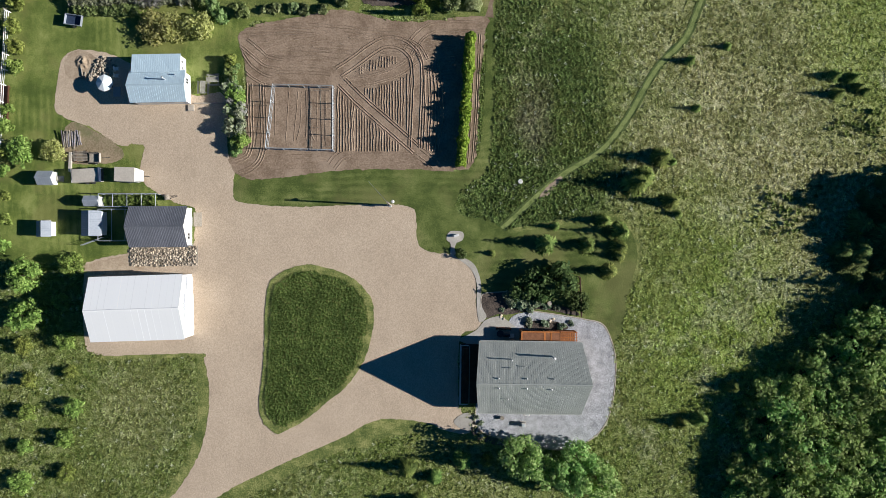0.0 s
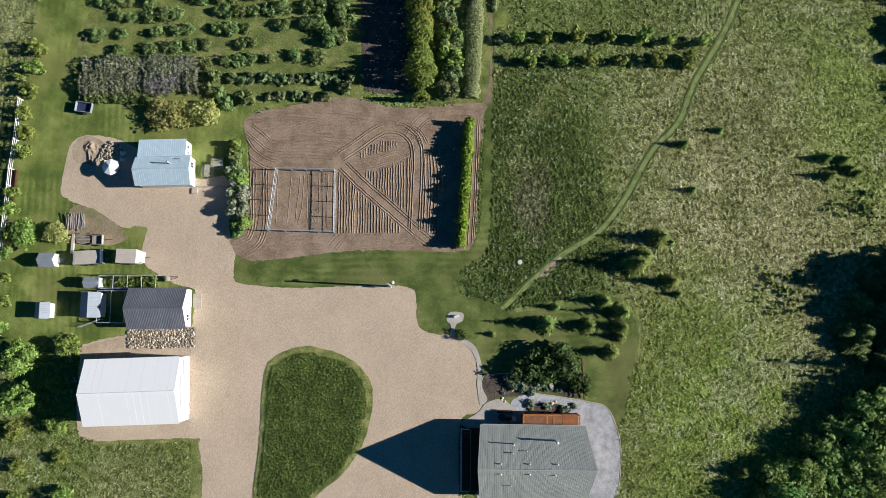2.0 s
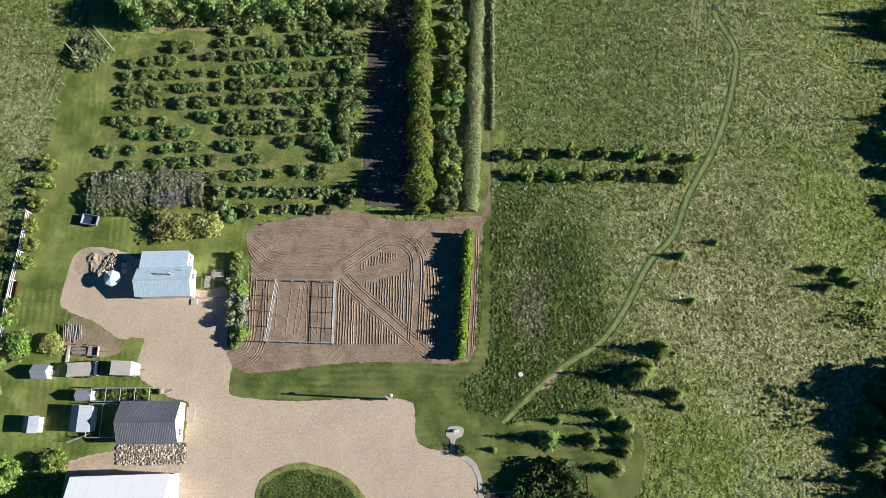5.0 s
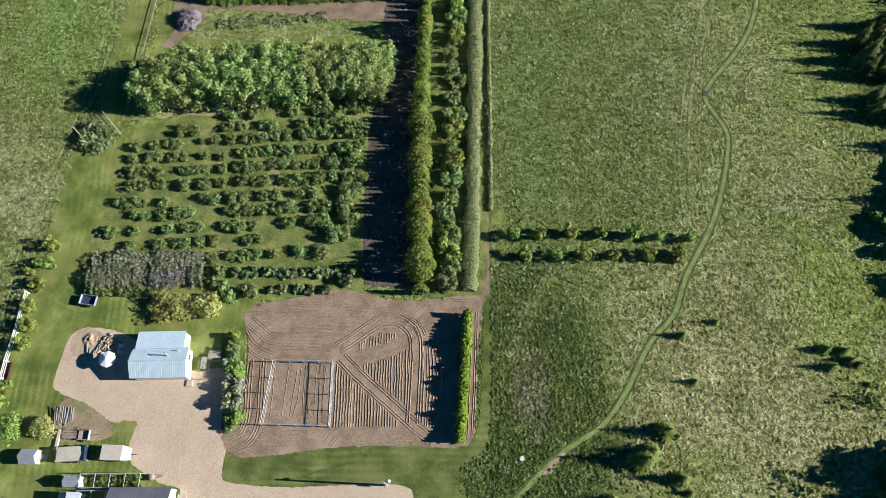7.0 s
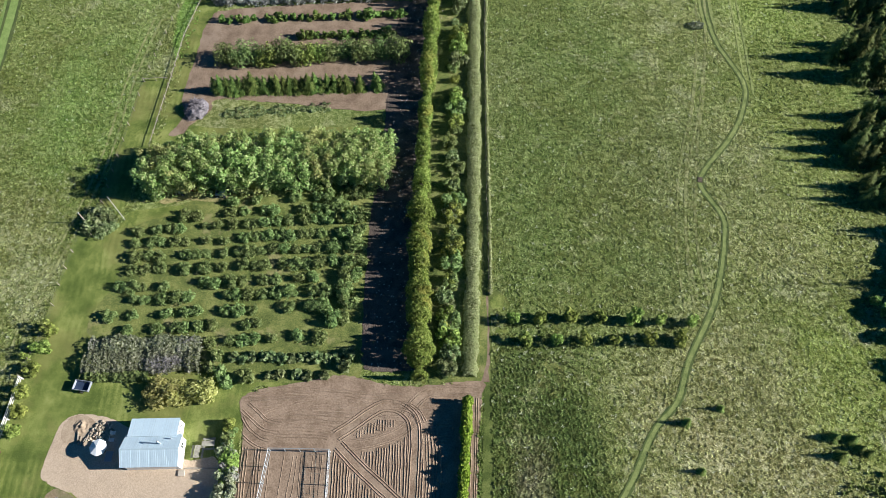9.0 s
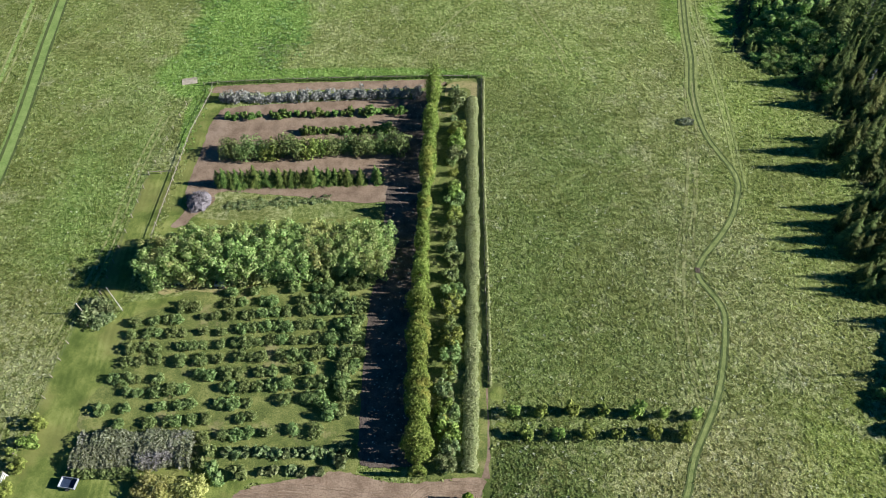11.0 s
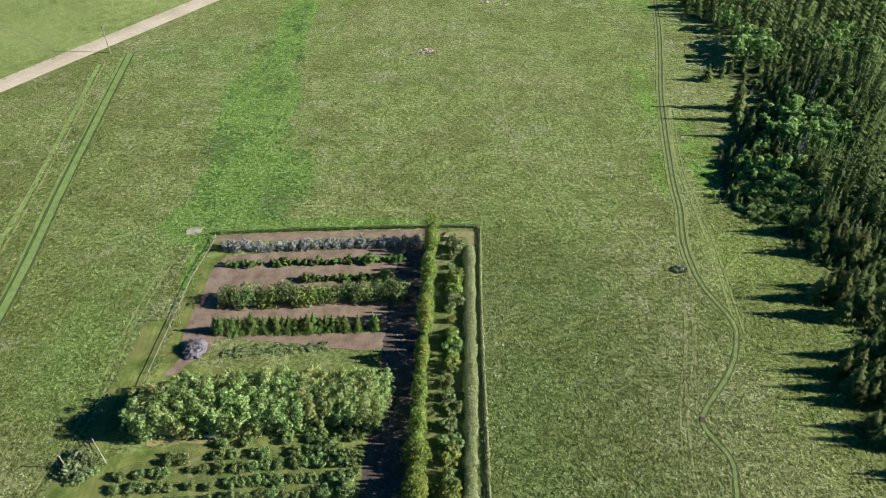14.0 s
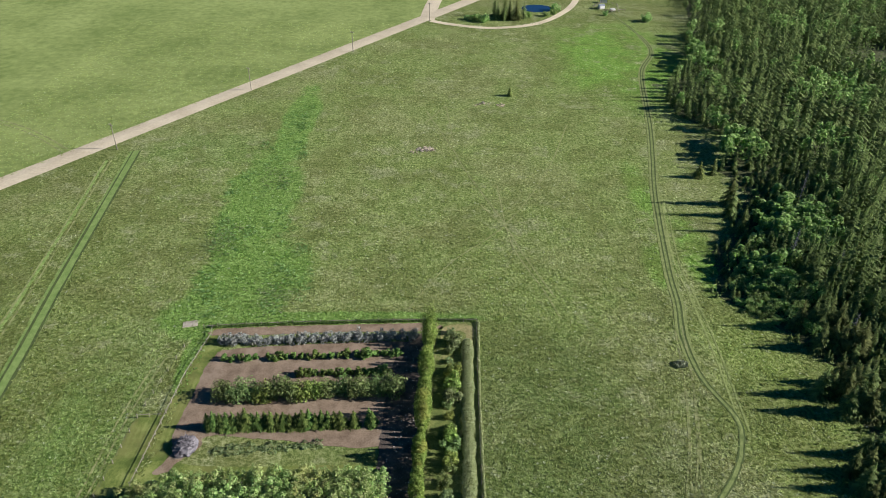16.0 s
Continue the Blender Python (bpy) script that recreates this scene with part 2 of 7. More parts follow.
LUSH_TRACK = surface("lush_track", (0.150, 0.250, 0.060), (0.290, 0.395, 0.125), 0.5, 3.0, 0.95, strength=0.6, distance=0.1)
DEEP_GRASS = surface("deep_grass", (0.050, 0.080, 0.022), (0.105, 0.140, 0.045), 0.6, 5.0, 0.95, strength=0.6, distance=0.1)
MULCH = surface("dark_earth", (0.055, 0.045, 0.040), (0.15, 0.12, 0.10), 0.6, 5.0, 0.95, strength=0.9, distance=0.12)
SAND = surface("sandy_ground", (0.31, 0.235, 0.165), (0.48, 0.39, 0.29), 0.5, 5.0, 0.95)
CRUSHED = surface("crushed_rock", (0.26, 0.27, 0.29), (0.49, 0.505, 0.54), 0.9, 12.0, 0.9, strength=1.0, distance=0.12)
CONCRETE = surface("concrete", (0.33, 0.31, 0.275), (0.46, 0.44, 0.40), 0.5, 8.0, 0.85, stain=(0.30, 0.27, 0.23))
CURB = surface("pale_edging", (0.32, 0.28, 0.23), (0.50, 0.45, 0.38), 1.0, 8.0)
STONE = surface("field_stone", (0.260, 0.212, 0.160), (0.660, 0.570, 0.450), 1.3, 9.0, 0.85, spread=0.5)
ROAD = surface("gravel_road", (0.56, 0.475, 0.345), (0.72, 0.63, 0.48), 0.1, 1.2, 0.95)
RUT = surface("worn_track", (0.17, 0.20, 0.07), (0.34, 0.355, 0.165), 0.6, 4.0, 0.95, strength=0.6, distance=0.1)
TREAD = surface("pale_treads", (0.150, 0.195, 0.055), (0.300, 0.345, 0.130), 0.7, 5.0, 0.95, strength=0.5, distance=0.08)
MOWN = surface("mown_trail", (0.108, 0.152, 0.042), (0.250, 0.298, 0.106), 0.7, 5.0, 0.95, strength=0.5, distance=0.08)
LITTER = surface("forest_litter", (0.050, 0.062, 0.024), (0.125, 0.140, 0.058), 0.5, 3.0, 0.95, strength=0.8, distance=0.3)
BARK = surface("bark", (0.07, 0.055, 0.04), (0.17, 0.14, 0.11), 2.0, 14.0, 0.95, strength=0.8)
DEADWOOD = surface("dead_branches", (0.12, 0.11, 0.125), (0.31, 0.295, 0.33), 1.0, 9.0, 0.95, spread=0.3)
OLD_WOOD = surface("weathered_wood", (0.19, 0.165, 0.135), (0.40, 0.36, 0.30), 1.2, 14.0, 0.9)
PLANK = surface("grey_boards", (0.25, 0.24, 0.20), (0.42, 0.41, 0.35), 1.5, 14.0, 0.85)
CEDAR = surface("cedar_stain", (0.38, 0.125, 0.035), (0.60, 0.225, 0.065), 1.5, 14.0, 0.55)
DARK_WOOD = surface("dark_stained_wood", (0.055, 0.025, 0.015), (0.12, 0.055, 0.032), 1.5, 14.0, 0.6)
DECKING = surface("brown_decking", (0.20, 0.085, 0.042), (0.33, 0.15, 0.075), 1.5, 14.0, 0.6)
LOG = surface("log_wall", (0.24, 0.14, 0.07), (0.42, 0.27, 0.15), 1.0, 10.0, 0.7)
WHITE_ROOF = surface("white_metal", (0.93, 0.95, 0.97), (0.95, 0.97, 0.98), 0.4, 5.0, 0.4, strength=0.1, spec=0.5)
BLUE_ROOF = surface("pale_blue_metal", (0.43, 0.57, 0.67), (0.51, 0.65, 0.74), 0.4, 5.0, 0.4, strength=0.1, stain=(0.47, 0.60, 0.68), spec=0.5)
GREY_ROOF = surface("grey_green_metal", (0.31, 0.33, 0.315), (0.40, 0.42, 0.40), 0.4, 5.0, 0.42, strength=0.1, spec=0.5)
SLATE_ROOF = surface("slate_blue_metal", (0.115, 0.125, 0.15), (0.17, 0.18, 0.21), 0.4, 5.0, 0.45, strength=0.1, spec=0.5)
SHED_ROOF = surface("light_grey_metal", (0.24, 0.275, 0.325), (0.32, 0.355, 0.41), 0.4, 5.0, 0.45, strength=0.1, spec=0.5)
WHITE = surface("white_paint", (0.74, 0.74, 0.73), (0.83, 0.83, 0.82), 0.8, 8.0, 0.5, strength=0.1)
OFFWHITE = surface("faded_white_panel", (0.60, 0.59, 0.55), (0.74, 0.73, 0.69), 0.8, 8.0, 0.55, strength=0.1)
BEIGE = surface("faded_beige_skin", (0.40, 0.37, 0.32), (0.53, 0.49, 0.43), 0.5, 6.0, 0.6, strength=0.15, stain=(0.36, 0.33, 0.28))
NAVY = surface("navy_paint", (0.02, 0.035, 0.07), (0.04, 0.06, 0.11), 1.0, 8.0, 0.5)
STEEL = surface("galvanised_steel", (0.34, 0.38, 0.41), (0.50, 0.54, 0.57), 1.0, 9.0, 0.45, metal=0.3)
DARK_STEEL = surface("dark_steel", (0.05, 0.05, 0.055), (0.10, 0.10, 0.105), 1.0, 9.0, 0.5, metal=0.4)
RUBBER = surface("tyre_rubber", (0.015, 0.015, 0.015), (0.035, 0.035, 0.035), 2.0, 12.0, 0.85)
CANVAS = surface("pale_canvas", (0.70, 0.77, 0.81), (0.80, 0.85, 0.87), 0.8, 8.0, 0.85, strength=0.1)
RED = surface("faded_red_paint", (0.23, 0.035, 0.025), (0.36, 0.06, 0.045), 1.0, 8.0, 0.5)
n = Nodes("window_glass")
GLASS = n.done((0.03, 0.04, 0.05), 0.08, spec=0.6)
n = Nodes("pond_water")
WATER = n.done((0.015, 0.045, 0.11), 0.12, bump=n.noise(1.2, 3), strength=0.1, distance=0.1, spec=0.5)

LEAF_ORCHARD = foliage("orchard_leaves", (0.115, 0.178, 0.062), (0.212, 0.300, 0.104), (0.370, 0.460, 0.200), 0.02, low=0.8, high=1.2, through_light=0.4)
LEAF_POPLAR = foliage("poplar_leaves", (0.208, 0.322, 0.098), (0.345, 0.478, 0.168), (0.575, 0.645, 0.315), 0.015, low=0.8, high=1.2, through_light=0.45, tip=(0.468, 0.471, 0.194))
LEAF_HEDGE = foliage("hedge_leaves", (0.120, 0.175, 0.038), (0.230, 0.300, 0.066), (0.390, 0.455, 0.130), 0.015, low=0.55, through_light=0.4, tip=(0.330, 0.325, 0.085))
LEAF_BRIGHT = foliage("bright_hedge_leaves", (0.110, 0.170, 0.020), (0.210, 0.290, 0.035), (0.320, 0.390, 0.070), 0.012)
LEAF_SILVER = foliage("silver_leaves", (0.185, 0.200, 0.180), (0.340, 0.358, 0.335), (0.520, 0.535, 0.515), 0.01)
LEAF_STRAW = foliage("straw_grass", (0.245, 0.285, 0.125), (0.370, 0.410, 0.200), (0.540, 0.565, 0.345), 0.015, low=0.85, high=1.15, through_light=0.4)
LEAF_SAGE = foliage("sage_leaves", (0.107, 0.158, 0.064), (0.214, 0.281, 0.119), (0.386, 0.449, 0.239), 0.02)
LEAF_LILAC = foliage("purplish_canes", (0.160, 0.190, 0.110), (0.290, 0.335, 0.200), (0.470, 0.500, 0.370), 0.02, low=0.8, high=1.2, tip=(0.33, 0.31, 0.335))
LEAF_WILLOW = foliage("golden_willow_leaves", (0.264, 0.282, 0.090), (0.444, 0.450, 0.162), (0.660, 0.648, 0.300), 0.012, low=0.8, high=1.2, through_light=0.45)
LEAF_MAPLE = foliage("yard_tree_leaves", (0.122, 0.183, 0.044), (0.243, 0.332, 0.078), (0.418, 0.505, 0.148), 0.025)
LEAF_ASPEN = foliage("aspen_leaves", (0.175, 0.288, 0.087), (0.313, 0.470, 0.153), (0.525, 0.646, 0.278), 0.02, low=0.7, high=1.3, through_light=0.52)
NEEDLE = foliage("spruce_needles", (0.105, 0.148, 0.050), (0.200, 0.258, 0.086), (0.350, 0.405, 0.150), 0.02, through_light=0.38)
NEEDLE_YARD = foliage("young_spruce_needles", (0.084, 0.134, 0.033), (0.183, 0.246, 0.062), (0.380, 0.436, 0.134), 0.02, through_light=0.12)
LEAF_DARK = foliage("dark_bush_leaves", (0.040, 0.075, 0.022), (0.080, 0.130, 0.040), (0.160, 0.220, 0.085), 0.02)
NEEDLE_DARK = foliage("dense_spruce_needles", (0.065, 0.115, 0.030), (0.135, 0.209, 0.051), (0.270, 0.358, 0.101), 0.02, through_light=0.15)
LEAF_CROP = foliage("cover_crop_leaves", (0.088, 0.158, 0.040), (0.155, 0.250, 0.064), (0.265, 0.370, 0.110), 0.02)
LEAF_RANK = foliage("rank_weed_leaves", (0.110, 0.205, 0.056), (0.205, 0.330, 0.098), (0.390, 0.520, 0.215), 0.02)
LEAF_BED = foliage("garden_plant_leaves", (0.105, 0.165, 0.083), (0.255, 0.330, 0.210), (0.495, 0.555, 0.420), 0.03)

# ---- building blocks ----


def fast_mesh(name, verts, faces, material, smooth=False):
    """A mesh from an array of points and an array of faces with the same number of corners each."""
    verts, faces = np.asarray(verts, dtype=np.float32).reshape(-1, 3), np.asarray(faces, dtype=np.int32)
    k = faces.shape[1]
    me = bpy.data.meshes.new(name)
    me.vertices.add(len(verts))
    me.vertices.foreach_set("co", verts.ravel())
    me.loops.add(faces.size)
    me.loops.foreach_set("vertex_index", faces.ravel())
    me.polygons.add(len(faces))
    me.polygons.foreach_set("loop_start", np.arange(0, faces.size, k, dtype=np.int32))
    me.polygons.foreach_set("loop_total", np.full(len(faces), k, dtype=np.int32))
    me.update(calc_edges=True)
    me.materials.append(material)
    return me


def bm_mesh(name, bm, material):
    me = bpy.data.meshes.new(name)
    bmesh.ops.recalc_face_normals(bm, faces=bm.faces)
    bm.to_mesh(me)
    bm.free()
    me.materials.append(material)
    return me


def part(name, shape, material, parent, label=""):
    """One mesh object under a thing or a part. shape: a bmesh or a mesh."""
    me = shape if isinstance(shape, bpy.types.Mesh) else bm_mesh(name, shape, material)
    ob = new(name, me)
    ob.parent = parent
    return tagged(ob, label=label)


def thing(name, x, y, z=0.0, rz=0.0, label="", category="", group="", kind=""):
    ob = new(name)
    ob.matrix_basis = pose(x, y, z, 0, 0, rz)
    return tagged(ob, label, category, group, kind)


def box(x0, x1, y0, y1, z0, z1, bevel=0.0, bm=None):
    b = bm or bmesh.new()
    made = bmesh.ops.create_cube(b, size=1.0)["verts"]
    for v in made:
        v.co = Vector(((x0 + x1) / 2 + v.co.x * (x1 - x0), (y0 + y1) / 2 + v.co.y * (y1 - y0), (z0 + z1) / 2 + v.co.z * (z1 - z0)))
    if bevel:
        edges = list({e for v in made for e in v.link_edges})
        bmesh.ops.bevel(b, geom=edges, offset=bevel, segments=1, affect="EDGES")
    return b


def tube(p, q, r0, r1=None, sides=8, bm=None):
    """A round bar from p to q."""
    b = bm or bmesh.new()
    p, q = Vector(p), Vector(q)
    r1 = r0 if r1 is None else r1
    m = Matrix.Translation((p + q) / 2) @ (q - p).to_track_quat("Z", "Y").to_matrix().to_4x4()
    bmesh.ops.create_cone(b, cap_ends=True, segments=sides, radius1=r0, radius2=max(r1, 0.002), depth=(q - p).length, matrix=m)
    return b


def plate(points, thick, bm=None):
    """A slab over a polygon in space, thickened downwards."""
    b = bm or bmesh.new()
    top = [b.verts.new(p) for p in points]
    low = [b.verts.new((p[0], p[1], p[2] - thick)) for p in points]
    b.faces.new(top)
    b.faces.new(low[::-1])
    for i in range(len(points)):
        j = (i + 1) % len(points)
        b.faces.new((top[i], low[i], low[j], top[j]))
    return b


def rounded(points, steps=4, closed=True):
    """A smooth line through the corners of a plan."""
    pts = [Vector((p[0], p[1], p[2] if len(p) > 2 else 0)) for p in points]
    k, out = len(pts), []
    for i in range(k if closed else k - 1):
        if closed:
            a, b, c, d = (pts[(i + j) % k] for j in (-1, 0, 1, 2))
        else:
            a, b, c, d = pts[max(i - 1, 0)], pts[i], pts[i + 1], pts[min(i + 2, k - 1)]
        for s in range(steps):
            u = s / steps
            out.append(0.5 * ((2 * b) + (c - a) * u + (2 * a - 5 * b + 4 * c - d) * u * u + (3 * b - a - 3 * c + d) * u ** 3))
    if not closed:
        out.append(pts[-1])
    return out


def wobble(line, size, scale=1.3):
    return [p + Vector((noise.noise(p * scale), noise.noise(p * scale + Vector((9, 4, 2))), 0)) * size + Vector((noise.noise(p * 4.1), noise.noise(p * 4.1 + Vector((3, 7, 5))), 0)) * size * 0.8 for p in line]


def sheet(name, points, z, material, label, category="ground", steps=4, rough=0.12, skirt=0.08):
    """A piece of ground over a plan outline, a little above what lies under it."""
    line = wobble(rounded(points, steps * 4), rough) if rough else rounded(points, steps)
    b = plate([(p.x, p.y, z) for p in line], skirt)
    bmesh.ops.triangulate(b, faces=[f for f in b.faces if len(f.verts) > 4])
    ob = new(name, bm_mesh(name, b, material))
    return tagged(ob, label, category, kind="structure")


def ribbon(line, width, z, crown=0.0, bm=None, ragged=0.0):
    """A strip along a line on the ground."""
    b = bm or bmesh.new()
    last = None
    for i, p in enumerate(line):
        d = line[min(i + 1, len(line) - 1)] - line[max(i - 1, 0)]
        s = Vector((-d.y, d.x, 0)).normalized()
        w = width * (0.5 + ragged * noise.noise(p * 0.9))
        row = [b.verts.new((p + s * w).to_tuple()[:2] + (z,)), b.verts.new((p.x, p.y, z + crown)), b.verts.new((p - s * w).to_tuple()[:2] + (z,))]
        if last:
            for j in range(2):
                b.faces.new((last[j], last[j + 1], row[j + 1], row[j]))
        last = row
    return b


def inside(points):
    """A test, for arrays of x and y, for lying inside a plan outline."""
    ring = np.array([(p[0], p[1]) for p in points])

    def test(x, y):
        hit = np.zeros(len(x), dtype=bool)
        for (ax, ay), (bx, by) in zip(ring, np.roll(ring, -1, axis=0)):
            crosses = (ay > y) != (by > y)
            if ay != by:
                hit ^= crosses & (x < (bx - ax) * (y - ay) / (by - ay) + ax)
        return hit

    return test


# ---- plants ----
rng = np.random.default_rng(7)


def leaves(centres, size, up=0.5, outward=None, spread=0.35):
    """A small four-cornered leaf spray at each place, turned every way. Returns points and faces."""
    k = len(centres)
    nrm = rng.normal(size=(k, 3))
    nrm[:, 2] = np.abs(nrm[:, 2]) + up
    if outward is not None:
        nrm += outward * 1.6
    nrm /= np.linalg.norm(nrm, axis=1)[:, None]
    a = np.cross(nrm, rng.normal(size=(k, 3)))
    a /= np.linalg.norm(a, axis=1)[:, None] + 1e-9
    b = np.cross(nrm, a)
    s = size * (1 + spread * rng.normal(size=(k, 1))).clip(0.4, 1.8)
    long, wide = a * s, b * s * 0.55
    bend = nrm * s * 0.25
    v = np.stack([centres - long - bend, centres + wide, centres + long - bend, centres - wide], axis=1)
    return v.reshape(-1, 3), np.arange(4 * k).reshape(-1, 4)


def crown_points(k, blobs, shell=0.68):
    """Places over the outsides of several overlapping lumps, and the way out of each."""
    blobs = np.array(blobs)
    weight = blobs[:, 3] ** 2
    pick = rng.choice(len(blobs), k, p=weight / weight.sum())
    d = rng.normal(size=(k, 3))
    d[:, 2] += 0.25
    d /= np.linalg.norm(d, axis=1)[:, None]
    r = blobs[pick, 3] * (shell + (1 - shell) * rng.random(k)) * (1 + 0.12 * rng.normal(size=k))
    c = blobs[pick, :3] + d * r[:, None] * np.array([1, 1, 0.85])
    c[:, 2] = np.maximum(c[:, 2], 0.08)
    return c, d


def leafy_tree(name, height, radius, material, sprays=600, size=0.3, lumps=9, label="", category="tree", group="", low=0.25, lump=1.0):
    """A tree or bush: a tapered trunk with limbs, and a lumpy crown of leaf sprays."""
    t = thing(name, 0, 0, 0, 0, label, category, group)
    blobs = []
    for i in range(lumps):
        a, u = i * 2.4 + rng.normal() * 0.3, (i + 0.5) / lumps
        rr = radius * (0.25 + (0.98 - 0.48 * lump) * math.sqrt(rng.random()))
        if i == 0:
            rr = 0
        z = height * (low + (0.92 - low) * u) - radius * 0.25
        blobs.append((rr * math.cos(a), rr * math.sin(a), max(z, radius * 0.3), radius * lump * (0.40 + 0.22 * rng.random())))
    c, d = crown_points(sprays, blobs)
    part("crown", fast_mesh("crown", *leaves(c, size, 0.4, d), material), material, t)
    b = tube((0, 0, -0.1), (0, 0, height * 0.6), 0.03 * height + 0.02, 0.01 * height, 6)
    for x, y, z, r in blobs[1:6]:
        tube((0, 0, height * 0.25), (x, y, z), 0.012 * height + 0.01, 0.008, 4, b)
    part("trunk", b, BARK, t)
    return t


def spruce_arrays(height, radius, tiers, arms, x=0.0, y=0.0, droop=0.75, ragged=0.32):
    """Whorls of drooping boughs, each a spear with side twigs, narrowing to a leader."""
    tris = []
    for k in range(tiers):
        f = (k + 0.3) / tiers
        z = height * (0.06 + 0.9 * f)
        r = radius * (1 - f) ** 0.85 + 0.06 * radius
        m = max(4, int(arms * (0.55 + 0.45 * (1 - f))))
        ang = np.arange(m) * (2 * math.pi / m) + k * 1.7 + rng.normal(size=m) * 0.22
        ln = r * (1 + ragged * rng.normal(size=m)).clip(0.45, 1.5)
        d = np.stack([np.cos(ang), np.sin(ang), np.full(m, -droop * (1 - 0.5 * f))], axis=1)
        p = np.stack([-np.sin(ang), np.cos(ang), np.zeros(m)], axis=1)
        base = np.array([x, y, z + 0.12 * height / tiers]) + np.zeros((m, 3))
        L = ln[:, None]
        w = 0.20 * L
        d[:, 2] += 0.12 * rng.normal(size=m)
        tris.append(np.stack([base + p * w, base - p * w, base + d * L], axis=1))
        for s, q in ((0.25, 0.6), (0.55, 0.45)):
            o = base + d * L * s
            for side in (1, -1):
                tip = o + (d * 0.75 + p * side * 0.65) * L * q
                tris.append(np.stack([o + d * L * 0.16, o - d * L * 0.14, tip], axis=1))
    top = np.array([x, y, height])
    a = rng.random() * 6
    for j in range(3):
        u = a + j * 2.1
        o = np.array([math.cos(u), math.sin(u), 0]) * radius * 0.09
        w = np.array([-math.sin(u), math.cos(u), 0]) * radius * 0.07
        lo = np.array([x, y, height * 0.86])
        tris.append(np.stack([lo + o + w, lo + o - w, top])[None])
    v = np.concatenate(tris).reshape(-1, 3)
    return v, np.arange(len(v)).reshape(-1, 3)


def spruce(height, radius, material, tiers=14, arms=10, label="", group="", name="spruce_tree"):
    t = thing(name, 0, 0, 0, 0, label, "tree", group)
    part("crown", fast_mesh("crown", *spruce_arrays(height, radius, tiers, arms), material), material, t)
    part("trunk", tube((0, 0, -0.1), (0, 0, height * 0.93), 0.016 * height + 0.02, 0.01, 6), BARK, t)
    return t


def dead_spruce(height):
    """A standing dead tree: a bare bole with short broken branches."""
    t = thing("dead_spruce", 0, 0, 0, 0, "bare grey dead spruce among the living trees", "tree", "dead spruces")
    part("trunk", tube((0, 0, -0.1), (0, 0, height), 0.016 * height, 0.02, 6), DEADWOOD, t)
    b = bmesh.new()
    for i in range(90):
        z = height * rng.uniform(0.15, 0.97)
        a, r = rng.uniform(0, 6.28), 1.6 * (1 - z / height) + 0.3
        tube((0, 0, z), (r * math.cos(a), r * math.sin(a), z - 0.3 * r), 0.04, 0.012, 3, b)
    tagged(part("twigs", b, DEADWOOD, t), kind="stuff")
    return t


def set_out(stock, places, size=(0.85, 1.15), label=""):
    """Copies of the stock's plants, by turns, at places (x, y[, factor]); the stock itself takes the first places."""
    used = set()
    for i, pl in enumerate(places):
        ob = stock[int(rng.integers(len(stock)))]
        f = (pl[2] if len(pl) > 2 else 1.0) * rng.uniform(*size)
        wide = pl[3] if len(pl) > 3 else 1.0
        m = Matrix.Translation((pl[0], pl[1], 0)) @ Matrix.Rotation(rng.uniform(0, 6.28), 4, "Z") @ Matrix.Diagonal((f * wide * rng.uniform(0.92, 1.08), f * wide * rng.uniform(0.92, 1.08), f * rng.uniform(0.9, 1.1), 1))
        if id(ob) not in used:
            used.add(id(ob))
            ob.matrix_basis = m
        else:
            copy_thing(ob, m)
    for ob in stock:
        if id(ob) not in used:
            for o in (*ob.children_recursive, ob):
                bpy.data.objects.remove(o)


